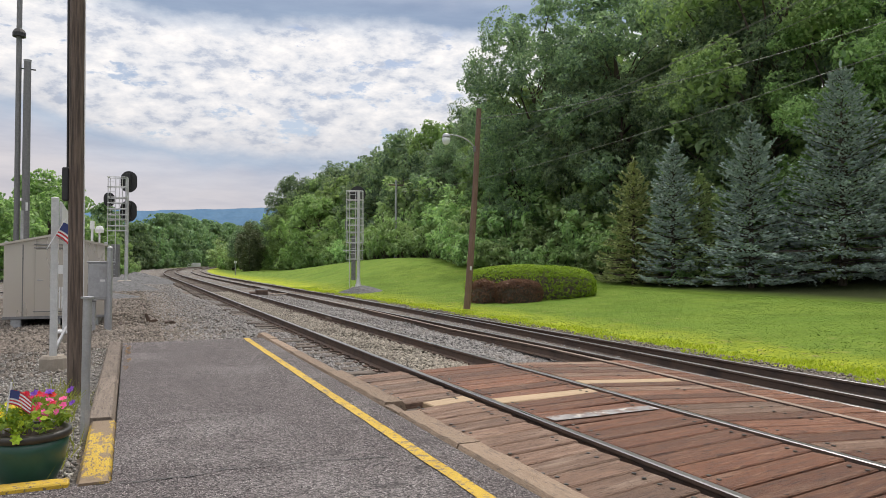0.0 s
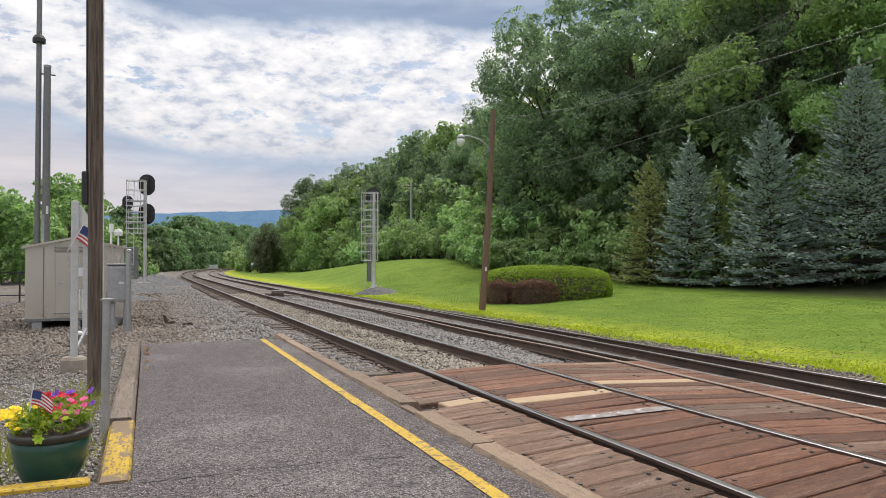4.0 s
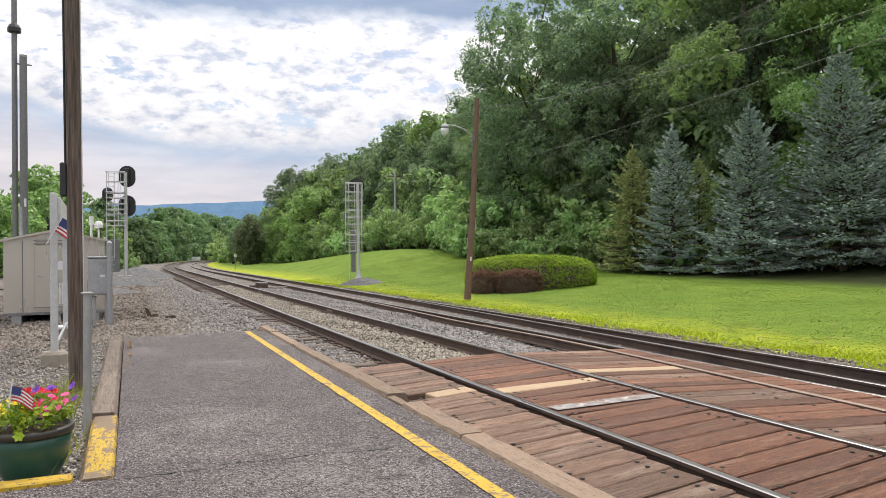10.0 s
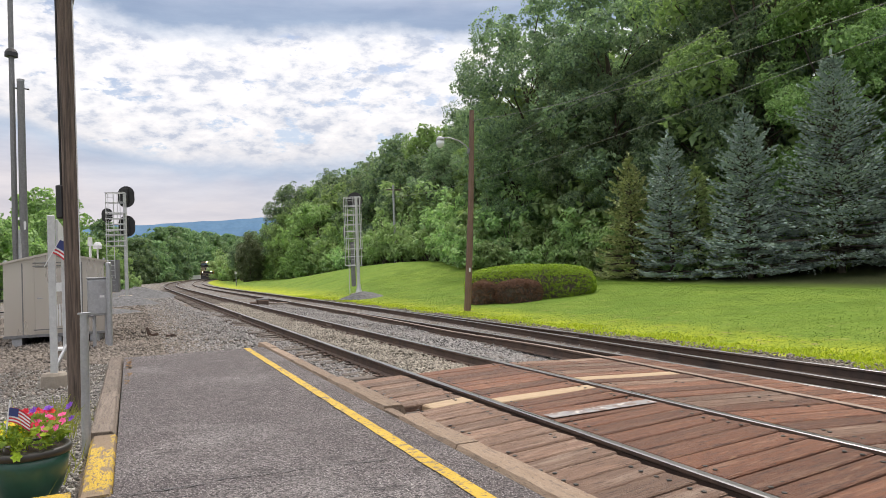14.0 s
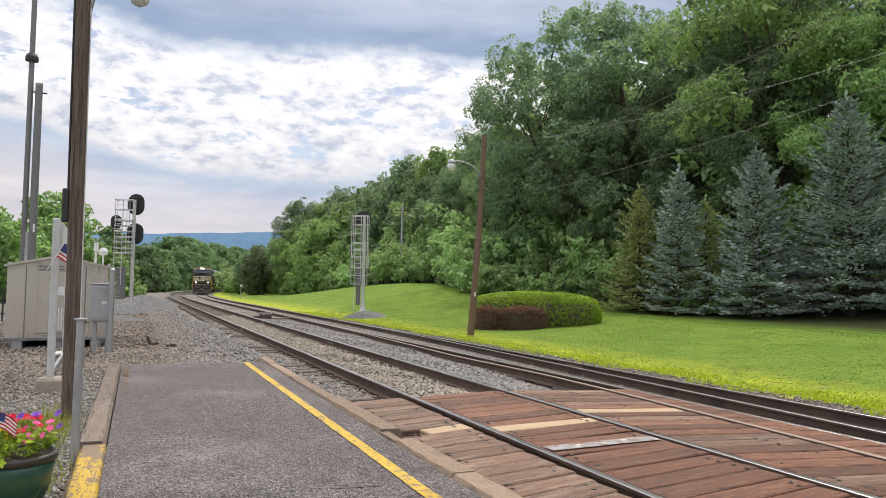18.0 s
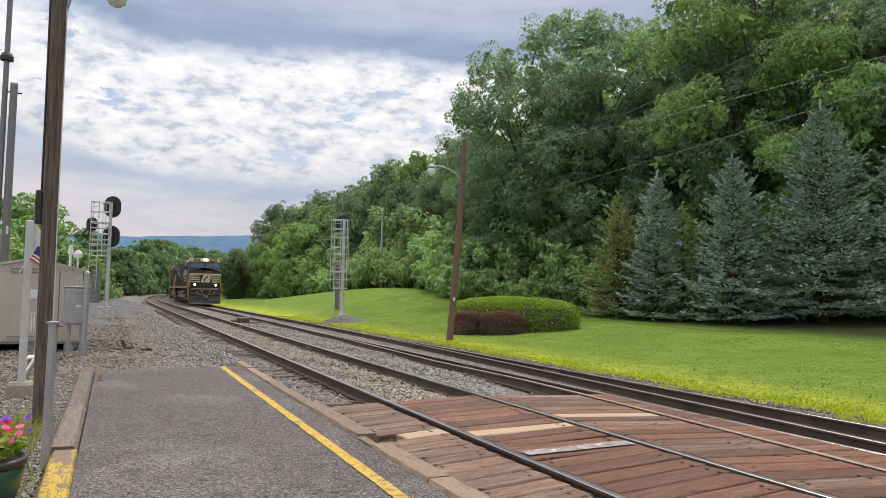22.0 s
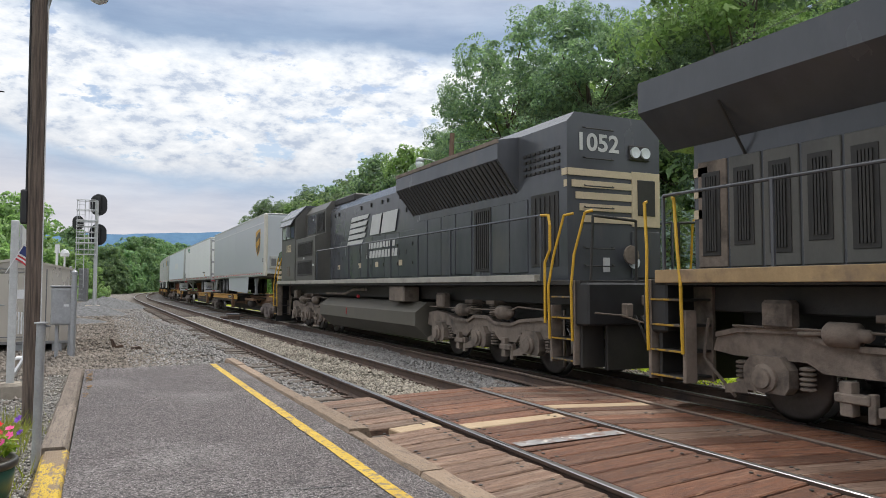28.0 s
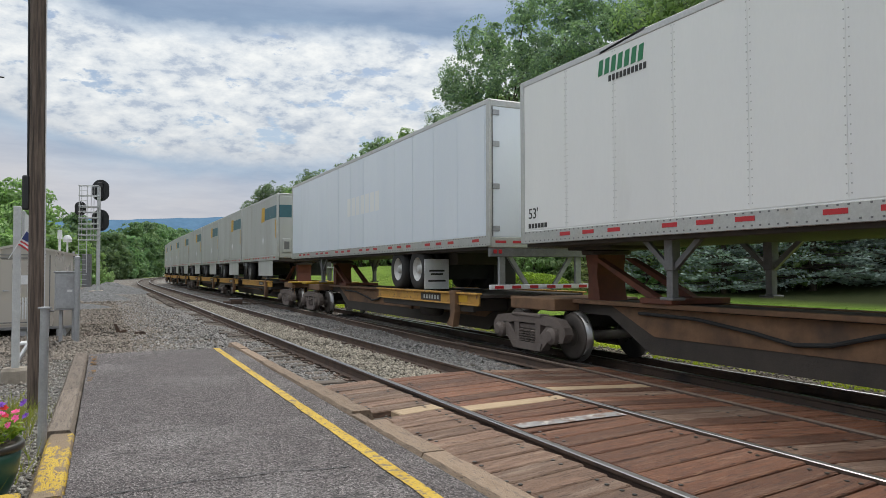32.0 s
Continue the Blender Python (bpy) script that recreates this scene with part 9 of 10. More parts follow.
    # added black block, stands in for the shaded undercarriage between the flaps
    part("suspension_box", Build().box(-0.60, 0.60, mid - 1.1, mid + 1.1, 1.36, 1.80, 0.03), M["tyre"], t, "plain black block filling the dark space under the trailer")
    lg = -d * (h - 3.4)
    leg_paint = M["steel_dark"] if doors_first else M["steel"]
    for s in (-1, 1):
        g = part("landing_leg", Build().box(s * 0.92, s * 1.04, lg - 0.06, lg + 0.06, 1.20, z0, 0.01).box(s * 0.90, s * 1.06, lg - 0.08, lg + 0.08, 1.58, z0, 0.01), leg_paint, t, "landing gear leg")
        part("foot", Build().box(s * 0.86, s * 1.10, lg - 0.13, lg + 0.13, 1.165, 1.205, 0.01), leg_paint, g)
        for f in (-1, 1):
            part("brace", Build().prism([(lg + f * 0.05, 1.56), (lg + f * 0.05, 1.66), (lg + f * 0.52, z0), (lg + f * 0.64, z0)][::f], s * 0.98 - 0.03, s * 0.98 + 0.03, "x"), leg_paint, g, "diagonal brace")
    part("kingpin_plate", Build().box(-0.6, 0.6, min(-d * (h - 0.4), -d * (h - 1.6)), max(-d * (h - 0.4), -d * (h - 1.6)), z0 - 0.12, z0 - 0.05, 0.01), M["car_dark"], t)
    if skirt:
        for s in (-1, 1):
            part("side_skirt", Build().prism([(-4.05, z0 + 0.02), (2.25, z0 + 0.02), (2.05, 1.75), (2.05, 1.34), (-3.75, 1.22), (-3.88, 1.28)], s * 1.26 - 0.012, s * 1.26 + 0.012, "x"), M[skin], t, "pale side skirt")
    if emblem_kind == "shield":
        cy, cz = -h + 1.58, z0 + 1.60
        fit = lambda pts: [(cy - a * 1.16, cz + b * 0.90) for a, b in pts]
        out = [(-0.48, 0.62), (0.0, 0.72), (0.48, 0.76), (0.48, -0.1), (0.36, -0.42), (0.0, -0.68), (-0.36, -0.40), (-0.48, -0.1)]
        sh = part("emblem_shield", on_side(Build(), -1.292, fit(out)), M["shield_gold"], t, "gold and brown shield emblem")
        inn = [(-0.42, 0.30), (0.1, 0.56), (0.42, 0.62), (0.42, -0.1), (0.32, -0.38), (0.0, -0.60), (-0.32, -0.36), (-0.42, -0.1)]
        part("shield_field", on_side(Build(), -1.298, fit(inn)), M["shield_brown"], sh)
        for pts in (((-0.36, 0.06), (-0.24, 0.09), (-0.24, -0.24), (-0.36, -0.18)), ((-0.17, 0.10), (0.08, 0.18), (0.08, -0.16), (-0.05, -0.20), (-0.05, -0.46), (-0.17, -0.46)), ((0.14, 0.20), (0.36, 0.27), (0.36, -0.02), (0.14, -0.13))):
            part("shield_block", on_side(Build(), -1.304, fit(pts)), M["shield_gold"], sh, "plain gold block")
        for i in range(4):
            part("code_bar", on_side(Build(), -1.294, [(-h + 0.30 - i * 0.06, z0 + 0.56), (-h + 0.26 - i * 0.06, z0 + 0.56), (-h + 0.26 - i * 0.06, z0 + 0.60), (-h + 0.30 - i * 0.06, z0 + 0.60)]), M["ink"], t)
        lettering("length_mark", "53'", 0.24, M["ink"], (-1.296, -h + 0.33, z0 + 0.74), SIDE, t, "black length mark")
        lettering("fleet_number", "184178", 0.16, M["ink"], (0.25, -h - 0.032, z1 - 0.35), END, t, "black fleet number")
        part("top_moulding", Build().box(-1.30, -1.285, -h, h, z1 - 0.44, z1 - 0.40, 0), M["white"], t, "thin bright moulding")
    if emblem_kind == "lease":
        cy, cz = h - 2.7, z0 + 2.5
        em = part("emblem_line", on_side(Build(), -1.294, [(cy - 0.55, cz + 0.42), (cy + 0.45, cz + 0.34), (cy + 0.45, cz + 0.37), (cy - 0.55, cz + 0.46)]), M["ink"], t, "dark emblem line")
        for i in range(7):
            y = cy + 0.5 - i * 0.15
            part("emblem_bar", on_side(Build(), -1.294, [(y, cz), (y - 0.10, cz + 0.01), (y - 0.13, cz + 0.24), (y - 0.04, cz + 0.23)]), M["logo_green"], em)
        for i in range(10):
            y = cy + 0.25 - i * 0.085
            part("emblem_tick", on_side(Build(), -1.294, [(y, cz - 0.13), (y - 0.055, cz - 0.13), (y - 0.06, cz - 0.04), (y - 0.005, cz - 0.04)]), M["ink"], em)
        lettering("length_mark", "53'", 0.26, M["ink"], (-1.296, h - 0.35, z0 + 0.52), SIDE, t, "black length mark")
        for i in range(6):
            part("code_bar", on_side(Build(), -1.294, [(h - 0.2 - i * 0.1, z0 + 0.27), (h - 0.27 - i * 0.1, z0 + 0.27), (h - 0.27 - i * 0.1, z0 + 0.35), (h - 0.2 - i * 0.1, z0 + 0.35)]), M["ink"], t)
        lettering("side_note", "Air Ride Equipped", 0.15, M["ink"], (-1.296, -h + 3.4, z0 + 0.52), SIDE, t, "small black side note")
        part("yellow_tag", on_side(Build(), -1.294, [(-h + 3.1, z0 + 0.27), (-h + 2.85, z0 + 0.27), (-h + 2.85, z0 + 0.38), (-h + 3.1, z0 + 0.38)]), M["safety"], t, "yellow tag")
    if emblem_kind == "plain":
        for i in range(7):
            y = 0.9 - i * 0.42
            part("ghost_mark", on_side(Build(), -1.2915, [(y, z0 + 1.2), (y - 0.30, z0 + 1.2), (y - 0.30, z0 + 1.75), (y, z0 + 1.75)], 0.002), M["white_trailer"], t, "faint mark of removed lettering")
    if band:
        part("teal_band", Build().box(-1.296, -1.285, -h + 0.05, -h + 2.6, z1 - 1.05, z1 - 0.5, 0), M["teal"], t, "teal band round the corner")
        part("teal_band", Build().box(-1.2, 1.2, -h - 0.036, -h - 0.025, z1 - 1.05, z1 - 0.5, 0), M["teal"], t)
        part("yellow_mark", on_side(Build(), -1.296, [(-h + 2.7, z1 - 1.1), (-h + 3.4, z1 - 1.1), (-h + 3.3, z1 - 0.42), (-h + 2.6, z1 - 0.42)]), M["safety"], t, "yellow emblem block")
        part("yellow_mark", on_side(Build(), -1.296, [(-h + 0.25, z0 + 1.0), (-h + 0.36, z0 + 1.0), (-h + 0.36, z0 + 1.8), (-h + 0.25, z0 + 1.8)]), M["safety"], t)
        part("diamond_placard", on_side(Build(), -1.296, [(-h + 3.0, z0 + 0.75), (-h + 3.2, z0 + 0.95), (-h + 3.0, z0 + 1.15), (-h + 2.8, z0 + 0.95)]), M["white"], t, "white diamond placard")
        for s in (-1, 1):
            part("side_skirt", Build().box(s * 1.26 - 0.012, s * 1.26 + 0.012, -h + 1.0, -h + 4.2, 1.35, z0 + 0.02, 0.004), M["old_trailer"], t)
    return t


def freight_truck(parent, y):
    """Two-axle freight truck with cast side frames, open at the windows and the spring nest."""
    for k in (-0.89, 0.89):
        axle(parent, y + k, 0.42, "freight wheelset")
    for s in (-1, 1):
        x = s * 0.98
        P = lambda pts: [(y + a, z) for a, z in pts]
        fb = Build()
        fb.prism(P([(-1.20, 0.58), (-1.04, 0.72), (-0.52, 0.77), (0.52, 0.77), (1.04, 0.72), (1.20, 0.58), (0.95, 0.56), (0.40, 0.62), (-0.40, 0.62), (-0.95, 0.56)]), x - 0.08, x + 0.08, "x")
        for e in (-1, 1):
            Q = lambda pts: [(y + e * a, z) for a, z in (pts if e > 0 else pts[::-1])]
            fb.prism(Q([(1.20, 0.60), (1.23, 0.48), (1.14, 0.33), (1.00, 0.34), (1.03, 0.56)]), x - 0.08, x + 0.08, "x")
            fb.prism(Q([(0.66, 0.60), (0.84, 0.60), (0.80, 0.42), (0.50, 0.15), (0.28, 0.15), (0.28, 0.28)]), x - 0.08, x + 0.08, "x")
            fb.prism(Q([(0.28, 0.64), (0.45, 0.64), (0.42, 0.30), (0.28, 0.24)]), x - 0.07, x + 0.07, "x")
            fb.prism(Q([(0.68, 0.62), (0.82, 0.62), (0.82, 0.34), (0.70, 0.40)]), x - 0.07, x + 0.07, "x")
        fb.prism(P([(-0.52, 0.27), (0.52, 0.27), (0.46, 0.13), (-0.46, 0.13)]), x - 0.10, x + 0.10, "x")
        fb.box(x - 0.10, x + 0.10, y - 0.50, y + 0.50, 0.74, 0.79, 0.01)
        fr = part("side_frame", fb, M["truck_cast"], parent, "brown cast truck side frame with open windows")
        for e in (-1, 1):
            part("bearing_cap", Build().turned([(0.15, 0.0), (0.15, s * 0.10), (0.09, s * 0.15), (0.03, s * 0.155)], (x + s * 0.05, y + e * 0.89, 0.44), 18, "x"), M["truck_cast"], fr, "round bearing cap")
        for e in (-0.2, 0.0, 0.2):
            sp = Build()
            for q in range(5):
                sp.turned([(0.05, 0.27 + q * 0.046), (0.082, 0.282 + q * 0.046), (0.082, 0.297 + q * 0.046), (0.05, 0.31 + q * 0.046)], (x + s * 0.03, y + e, 0), 12)
            part("coil_spring", sp, M["truck_cast"], fr)
        part("bolster_end", Build().box(x - 0.05, x + 0.09, y - 0.29, y + 0.29, 0.50, 0.60, 0.02), M["truck_cast"], fr)
    part("bolster", Build().box(-0.95, 0.95, y - 0.18, y + 0.18, 0.50, 0.72, 0.02), M["car_dark"], parent)


def build_car(q0, q1, first, last, decks, hitches, label, skin="car_brown"):
    """Skeleton rail car between two trucks: deep centre sill, wheel decks, trailer hitch."""
    t = thing("rail_car", label, "rail car", "rail cars of the train")
    mid = (q0 + q1) / 2
    MOVERS.append((t, mid, (q1 - q0) / 2))
    a, b = q0 - mid, q1 - mid
    sill = Build().prism([(a - 0.3, 1.05), (b + 0.3, 1.05), (b + 0.3, 0.82), (b - 1.6, 0.82), (b - 2.6, 0.27), (a + 2.6, 0.27), (a + 1.6, 0.82), (a - 0.3, 0.82)], -0.42, 0.42, "x")
    part("centre_sill", sill, M["car_dark"], t, "deep dark centre sill")
    for s in (-1, 1):
        part("sill_flange", Build().box(s * 0.42, s * 0.56, a + 0.6, b - 0.6, 1.0, 1.07, 0.006), M[skin], t, "rusty upper flange")
        part("sill_plate", Build().prism([(b - 1.7, 0.98), (b - 2.7, 0.55), (a + 2.7, 0.55), (a + 1.7, 0.98)], s * 0.43 - 0.006, s * 0.43 + 0.006, "x"), M[skin], t, "brown sill side plate")
    for y0, y1 in decks:
        y0, y1 = y0 - mid, y1 - mid
        dk = part("wheel_deck", Build().box(-1.28, 1.28, y0, y1, 1.02, 1.085, 0.006), M["car_dark"], t, "dark wheel deck")
        for s in (-1, 1):
            part("deck_edge", Build().box(s * 1.26, s * 1.30, y0, y1, 0.88, 1.09, 0.005).box(s * 1.24, s * 1.36, y0 - 0.02, y1 + 0.02, 1.088, 1.125, 0.006).box(s * 1.26, s * 1.335, y0, y1, 0.86, 0.885, 0.005), M["car_yellow"], dk, "faded yellow deck edge")
            part("edge_lower", Build().box(s * 1.20, s * 1.27, y0 + 0.3, y1 - 0.3, 0.72, 0.87, 0.01), M["car_dark"], dk)
            part("deck_tag", Build().box(s * 1.301, s * 1.305, y0 + 0.5, y0 + 1.1, 0.92, 1.06, 0), M["safety"], dk, "yellow tag")
            for k in range(max(2, int((y1 - y0) / 1.2))):
                y = y0 + 0.4 + k * 1.2
                part("cross_bearer", Build().box(s * 0.42, s * 1.25, y - 0.06, y + 0.06, 0.74, 1.0, 0.01), M["car_dark"], dk)
        plate = part("number_plate", Build().box(-1.305, -1.300, y0 + 1.8, y0 + 2.9, 0.90, 1.07, 0), M["car_dark"], dk, "dark painted patch")
        for k in range(6):
            part("number_bar", Build().box(-1.309, -1.305, y0 + 1.9 + k * 0.15, y0 + 1.98 + k * 0.15, 0.94, 1.03, 0), M["old_trailer"], plate)
        part("guide_post", Build().prism([(y0 + 0.9, 1.16), (y0 + 1.15, 1.16), (y0 + 1.12, 0.62), (y0 + 1.3, 0.42), (y0 + 1.0, 0.38), (y0 + 0.9, 0.7)], -1.40, -1.26, "x"), M["car_brown"], t, "cast guide bracket")
    for y, way in hitches:
        y -= mid
        hs = part("hitch_stand", Build().prism([(y - 0.20, 1.05), (y + 0.14, 1.05), (y + 0.12, 1.5), (y + 0.2, 1.86), (y - 0.16, 1.86), (y - 0.12, 1.5)], -0.30, 0.30, "x"), M["hitch"], t, "rusty red trailer hitch stand")
        part("hitch_head", Build().turned([(0.42, 1.86), (0.44, 1.92), (0.35, 1.96)], (0, y, 0), 18), M["car_dark"], hs)
        for s in (-1, 1):
            part("hitch_strut", Build().prism([(y + way * 0.15, 1.80), (y + way * 0.30, 1.80), (y + way * 2.0, 1.06), (y + way * 1.72, 1.06)], s * 0.36 - 0.07, s * 0.36 + 0.07, "x"), M["hitch"], hs, "red diagonal strut")
        part("hitch_pad", Build().box(-0.6, 0.6, y + way * 1.9 - 0.35, y + way * 1.9 + 0.35, 1.07, 1.16, 0.01), M["hitch"], hs)
    for q in ([q0] if first else []) + [q1]:
        freight_truck(t, q - mid)
        part("end_platform", Build().box(-0.95, 0.95, q - mid - 0.75, q - mid + 0.75, 0.86, 1.08, 0.02), M["car_brown"], t, "brown end platform over the truck")
    for q, f, on in ((q0, -1, first), (q1, 1, last)):
        if on:
            y = q - mid + f * 1.5
            part("coupler", Build().box(-0.13, 0.13, min(y, y - f * 1.3), max(y, y - f * 1.3), 0.76, 0.98, 0.02), M["wheel"], t, "rusty coupler")
            part("grab_iron", Build().bar([(-0.98, y - f * 0.7, 0.62), (-0.98, y - f * 0.7, 0.98), (-0.98, y - f * 0.25, 0.98), (-0.98, y - f * 0.25, 0.62)], 0.015, 6), M["car_brown"], t)
            part("walk_plate", Build().box(-1.1, 1.1, min(y - f * 0.9, y - f * 0.3), max(y - f * 0.9, y - f * 0.3), 1.08, 1.14, 0.01), M["safety"], t, "yellow end plate")
    hose = Build().bar([(-0.47, a + 3.2, 0.95), (-0.47, a + 4.2, 0.90), (-0.48, a + 4.6, 0.72), (-0.48, a + 5.0, 0.70), (-0.47, a + 5.5, 0.9)], 0.03, 8)
    part("air_hose", hose, M["tyre"], t, "black rubber air hose")
    part("brake_line", Build().bar([(-0.47, b - 2.4, 0.90), (-0.48, b - 3.6, 0.88), (-0.48, b - 4.6, 0.76), (-0.48, b - 5.2, 0.66), (-0.48, b - 5.7, 0.70), (-0.48, b - 6.3, 0.86), (-0.47, b - 7.6, 0.92)], 0.028, 8), M["tyre"], t, "black brake line sagging along the sill")
    part("brake_reservoir", Build().turned([(0.05, -0.4), (0.17, -0.36), (0.18, 0.0), (0.17, 0.36), (0.05, 0.4)], (-0.88, a + 4.6, 0.66), 16, "y"), M["car_dark"], t, "round brake reservoir", True)
    part("reservoir_shelf", Build().box(-1.05, -0.42, a + 3.4, a + 5.7, 0.86, 0.92, 0.01).box(-1.07, -1.02, a + 3.4, a + 5.7, 0.82, 0.96, 0.01).box(-1.05, -0.98, a + 5.5, a + 5.62, 0.6, 0.86, 0.01), M["car_brown"], t, "rusty shelf over the reservoir")


build_lead_loco()
build_trailing_loco()
build_trailer(41.45, 16.15, "grey_trailer", "pale grey trailer with a gold and brown shield emblem", False, True, "shield")
build_trailer(59.65, 16.15, "white_trailer", "white riveted trailer with a small green emblem", True, False, "lease")
build_trailer(77.1, 16.15, "blue_trailer", "plain bluish-white trailer with faint marks", True, False, "plain")
build_trailer(92.3, 8.6, "old_trailer", "short weathered grey trailer with a teal band", False, False, "", True)
for q, lab in ((101.3, "short weathered grey trailer with a teal band, coupled close"), (110.2, "short grey trailer with a worn teal band"), (119.3, "short dull grey trailer near the tail"), (128.3, "short dull grey trailer in a worn coat"), (137.2, "weathered grey trailer further back"), (146.1, "weathered grey trailer with stained sides"), (155.0, "dull grey trailer at the tail")):
    build_trailer(q, 8.6, "old_trailer", lab, False, False, "", True)
build_car(33.75, 50.4, True, False, [(40.6, 49.6)], [(33.85, 1)], "brown rail car with a yellow wheel deck and red hitch")
build_car(50.4, 68.0, False, False, [(51.3, 57.6)], [(67.0, -1)], "brown rail car with a long yellow wheel deck")
build_car(68.0, 83.2, False, True, [(69.4, 75.2)], [(82.6, -1)], "brown rail car carrying a bluish-white trailer")
build_car(87.3, 105.5, True, False, [(89.0, 96.5), (98.0, 105.0)], [(88.4, 1)], "brown rail car carrying short trailers")
build_car(105.5, 123.6, False, True, [(106.5, 114.5), (115.6, 123.0)], [], "dark rail car carrying short trailers")
build_car(126.4, 144.0, True, False, [(124.5, 132.5), (133.5, 141.5)], [], "dark rail car near the tail")
build_car(144.0, 160.0, False, True, [(142.0, 150.2), (151.0, 159.2)], [], "dark rail car at the tail")


# ---- pieces of the setting: crossing planks, ties ----
def build_crossing():
    """Timber crossing: planks laid across the tracks, with gaps along the rails."""
    deck = thing("wooden_crossing", "worn red-brown plank crossing over the tracks", "level crossing", kind="structure")
    rnd = random.Random(55)
    cache = {}

    def plank(x0, x1, y, w, z0, z1, mat, tilt=0.0, skew=0.0):
        key = (round(x1 - x0, 2), round(w, 2), mat, rnd.randrange(3))
        if key not in cache:
            b = Build()
            l, h = (x1 - x0) / 2, w / 2
            c = 0.012
            e = [rnd.uniform(0, 0.014) for _ in range(8)]
            v = [(-l + e[0], -h, -0.11), (l - e[1], -h, -0.11), (l - e[2], h, -0.11), (-l + e[3], h, -0.11),
                 (-l + e[4], -h, -c), (l - e[5], -h, -c), (l - e[6], h, -c), (-l + e[7], h, -c),
                 (-l + c + e[4], -h + c, -rnd.uniform(0, 0.004)), (l - c - e[5], -h + c, -rnd.uniform(0, 0.004)), (l - c - e[6], h - c, -rnd.uniform(0, 0.004)), (-l + c + e[7], h - c, 0)]
            f = [(3, 2, 1, 0), (8, 9, 10, 11)] + [(i, (i + 1) % 4, 4 + (i + 1) % 4, 4 + i) for i in range(4)] + [(4 + i, 4 + (i + 1) % 4, 8 + (i + 1) % 4, 8 + i) for i in range(4)]
            b.add(v, f)
            cache[key] = b.mesh("plank", M[mat])
        p = new("plank", cache[key])
        slope = math.degrees(math.atan2(z1 - z0, x1 - x0))
        p.matrix_basis = pose((x0 + x1) / 2, y, (z0 + z1) / 2 + rnd.uniform(-0.004, 0.004), rnd.uniform(-0.5, 0.5), -slope + tilt, skew + rnd.uniform(-0.6, 0.6))
        p.parent = deck
        return p

    pitch = 0.285
    n = 47
    for i in range(n):
        y = 9.40 - pitch / 2 - i * pitch
        w = pitch - 0.026 - rnd.choice((0, 0.004, 0.008, 0.014))
        # boards between platform and rail, in the near track, in the bay between the tracks, past the diverging rail
        plank(-0.62 if i == 7 else (-0.82 if i == 8 else -0.915), -0.075, y - 0.07, w, -0.058, -0.038, "plank_new" if i == 7 else "plank_grey", 0, 8)
        plank(0.095, 1.445, y - 0.02, w, -0.030, -0.014, "plank_new" if i == 8 else "plank", 0, 1.5 if i in (8, 11, 12) else 6.5)
        cut = FAR - GAUGE / 2 - swing(y)
        right = min(3.80, cut - 0.06)
        plank(1.60, right, y - 0.09, w, -0.015, -0.02 + 0.045 * (1.6 - right) / 2, "plank_new" if i == 6 else ("plank_grey" if rnd.random() < 0.45 else "plank"), 0, -6.5)
        if cut + 0.07 < 3.72:
            plank(cut + 0.06, 3.82, y + 0.01, w, FAR_Z + 0.03, FAR_Z + 0.012, "plank", 0, -5)
    # spike holes and bolts along the plank ends
    b = Build()
    for i in range(n):
        y = 9.40 - pitch / 2 - i * pitch
        for x in (-0.80, -0.22, 0.2, 1.3, 1.75, 2.5):
            if rnd.random() < 0.62:
                for s in (-0.05, 0.05):
                    z = -0.029 + 0.012 * x if 0 < x < 1.5 else (-0.056 + 0.02 * (x + 0.9) / 0.85 if x < 0 else -0.016 - 0.0225 * (x - 1.6))
                    b.turned([(0.019, z), (0.017, z + 0.005)], (x + rnd.uniform(-0.03, 0.03), y + s + rnd.uniform(-0.02, 0.02), 0), 8)
    sp = part("spike_heads", b, M["pot_rim"], deck, "dark spike heads")
    tagged(sp, kind="stuff")
    # a worn metal sheet nailed over one plank
    s = Build()
    y0 = 5.87
    v, f = [], []
    for i in range(15):
        x = 0.12 + 1.26 * i / 14
        v += [(x, y0 - 0.09 + 0.012 * noise.noise((x * 4, 1, 1)), -0.018 + 0.0115 * (x - 0.12)), (x, y0 + 0.09 + 0.012 * noise.noise((x * 4, 5, 1)), -0.017 + 0.0115 * (x - 0.12))]
    f = [(2 * i, 2 * i + 2, 2 * i + 3, 2 * i + 1) for i in range(14)]
    s.add(v, f)
    part("patch_plate", s, surf("scuffed_zinc", (0.19, 0.185, 0.19), (0.34, 0.33, 0.33), 7, 0.55, 0.2, 0.3, 50, 0, (0.16, 0.10, 0.075), (0.46, 0.58), 6, speck=((9, 0.60, 0.68, (0.52, 0.49, 0.46)),)), deck, "scuffed grey metal patch plate")
    # bearers under the deck
    for x in (-0.75, -0.25, 0.25, 1.25, 1.8, 3.0):
        part("bearer", Build().box(x - 0.09, x + 0.09, -3.9, 9.25, -0.26, -0.125, 0.01), M["tie"], deck)


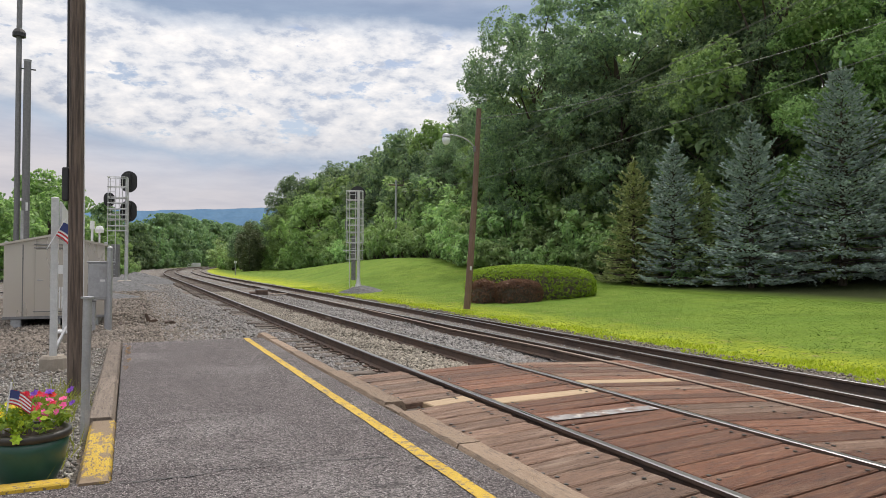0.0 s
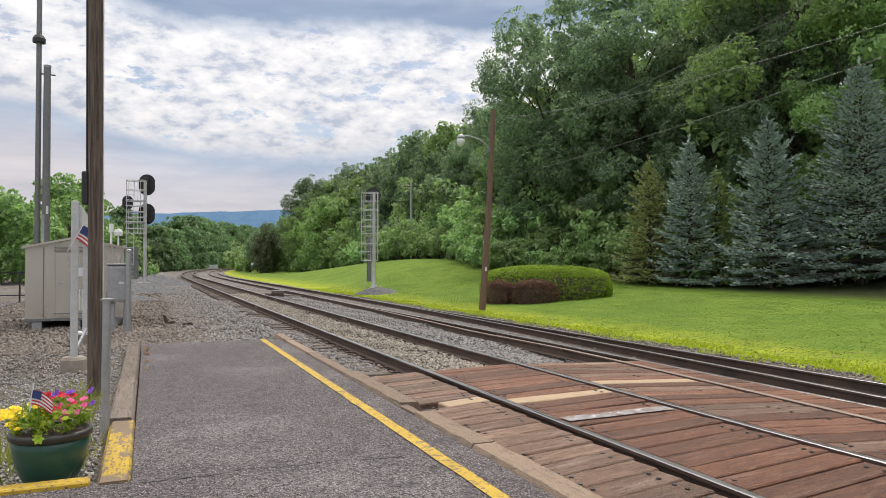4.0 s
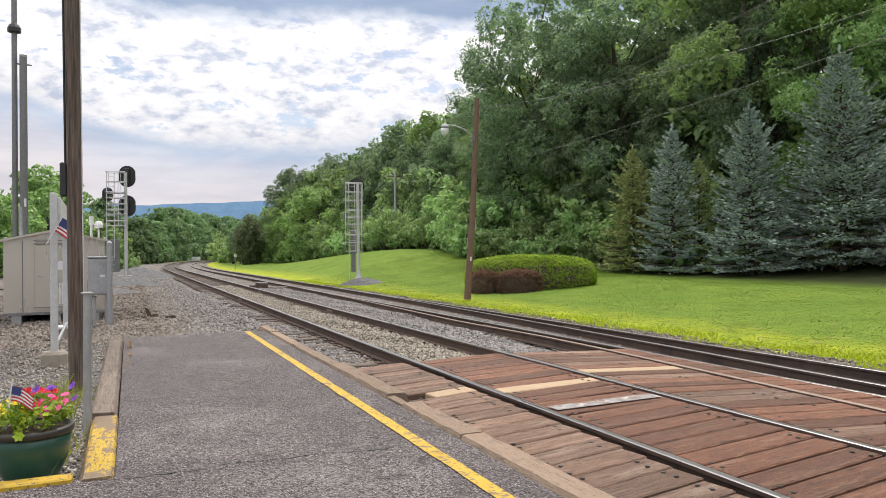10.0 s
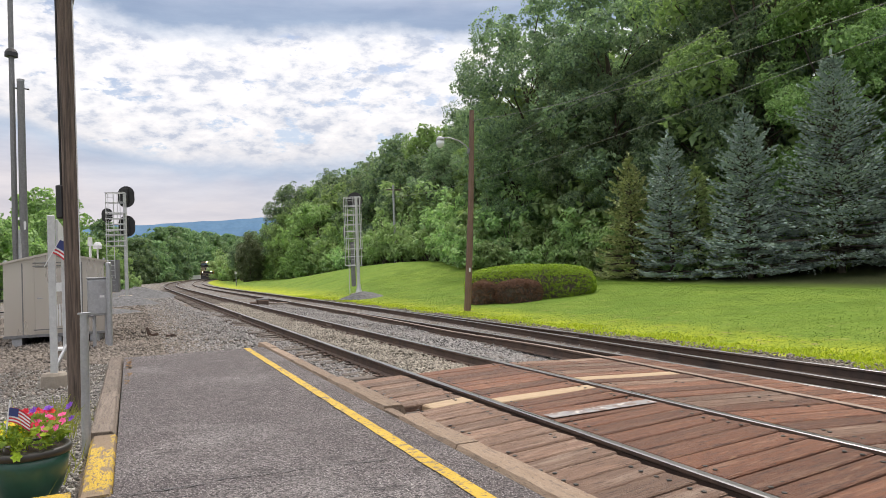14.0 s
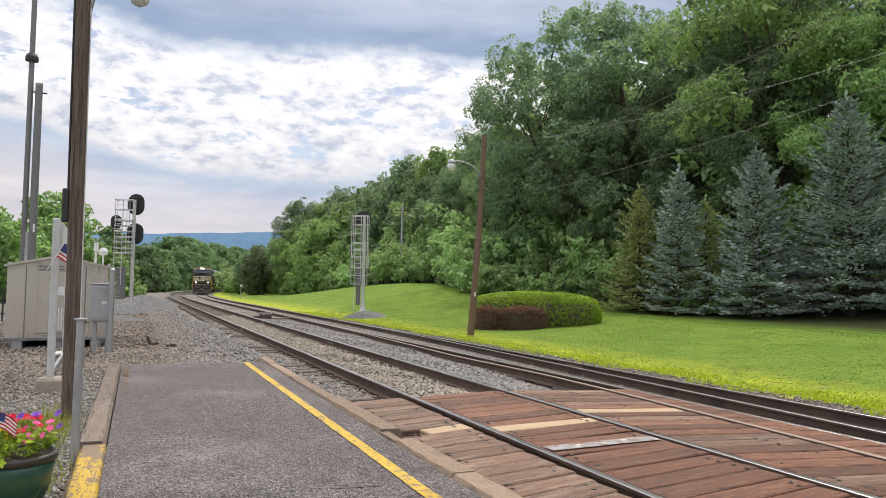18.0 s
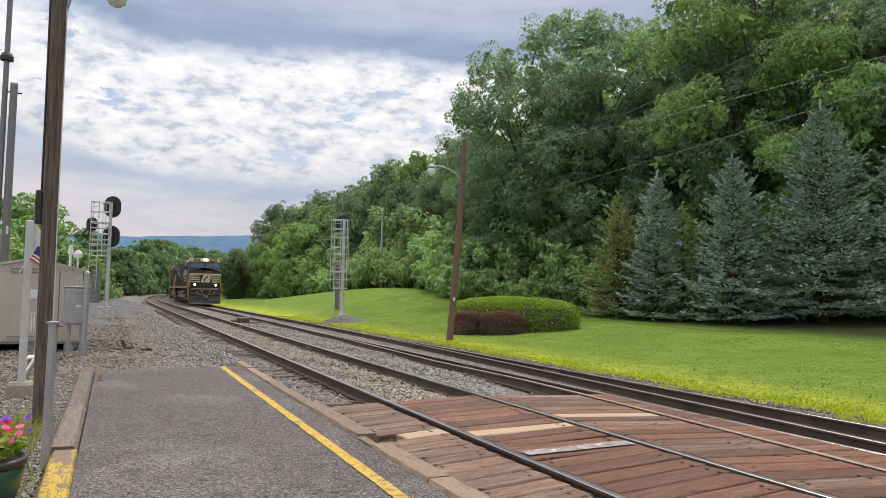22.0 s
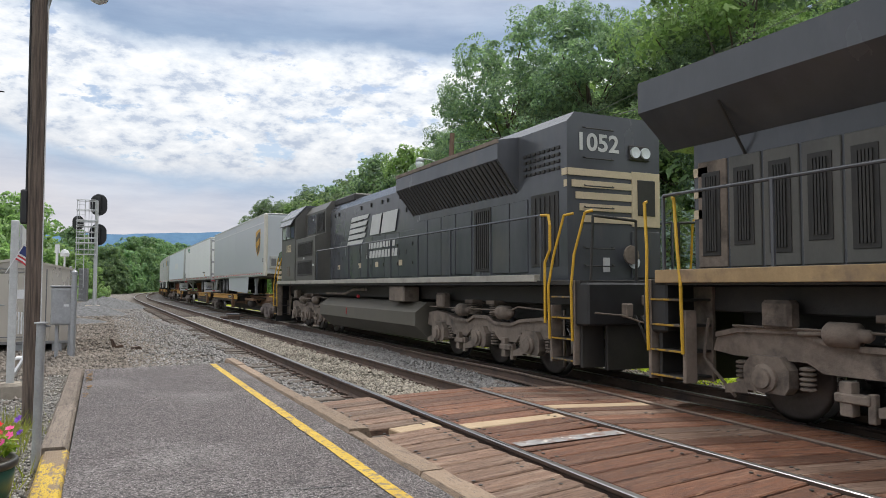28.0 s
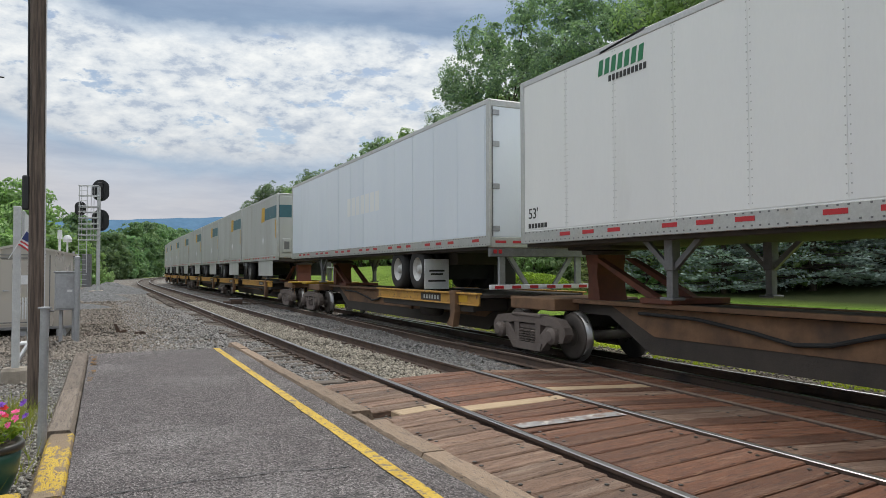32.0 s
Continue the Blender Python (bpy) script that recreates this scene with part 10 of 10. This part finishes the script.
def build_ties():
    rnd = random.Random(9)
    b = Build().box(-1.3, 1.3, -0.115, 0.115, -0.17, 0.0, 0.012)
    me = b.mesh("tie", M["tie"])
    plate = Build()
    for s in (-1, 1):
        x = s * GAUGE / 2
        plate.box(x - 0.18, x + 0.18, -0.09, 0.09, 0.0, 0.018, 0.004)
        for e in (-0.12, 0.12):
            for g in (-0.05, 0.05):
                plate.box(x + e - 0.014, x + e + 0.014, g - 0.014, g + 0.014, 0.018, 0.055, 0.004)
    pm = plate.mesh("tie_plate", M["rail"])

    def one(parent, s, off, z, dx=0.0):
        x, y, a = along(s, off)
        t = new("tie", me)
        t.matrix_basis = pose(x + dx, y, z + rnd.uniform(-0.012, 0.004), 0, rnd.uniform(-0.3, 0.3), math.degrees(a) + rnd.uniform(-1, 1))
        t.parent = parent
        p = new("tie_plate", pm)
        p.matrix_basis = pose(x, y, z, 0, 0, math.degrees(a))
        p.parent = parent
    s = 9.8
    while s < 72:
        one(NEAR_TRACK, s, NEAR, -0.178, rnd.uniform(-0.12, 0.12))
        s += 0.53
    s = 9.7
    while s < 72:
        one(FAR_TRACK, s, FAR, FAR_Z - 0.178, -0.1 if s < 36 else 0)
        s += 0.53
    # farther ties, joined
    for parent, off, z in ((NEAR_TRACK, NEAR, -0.19), (FAR_TRACK, FAR, FAR_Z - 0.18)):
        j = Build()
        s = 72.0
        while s < 240:
            x, y, a = along(s, off)
            c, q = math.cos(a), math.sin(a)
            j.face([(x + u * c - w * q, y + u * q + w * c, z) for u, w in ((-1.3, -0.11), (1.3, -0.11), (1.3, 0.11), (-1.3, 0.11))])
            s += 0.55
        tagged(part("far_ties", j, M["tie"], parent), kind="stuff")


build_crossing()
build_ties()


# ---- what moves ----
def motions():
    for ob, q, half in MOVERS:
        rows = []
        for k in range(33):
            s = q + SPEED * (28 - k)
            (xa, ya, _), (xb, yb, _) = along(s - half), along(s + half)
            rows.append((float(k), pose((xa + xb) / 2, (ya + yb) / 2, FAR_Z, 0, 0, math.degrees(math.atan2(xa - xb, yb - ya)))))
        walk(ob, rows)


motions()
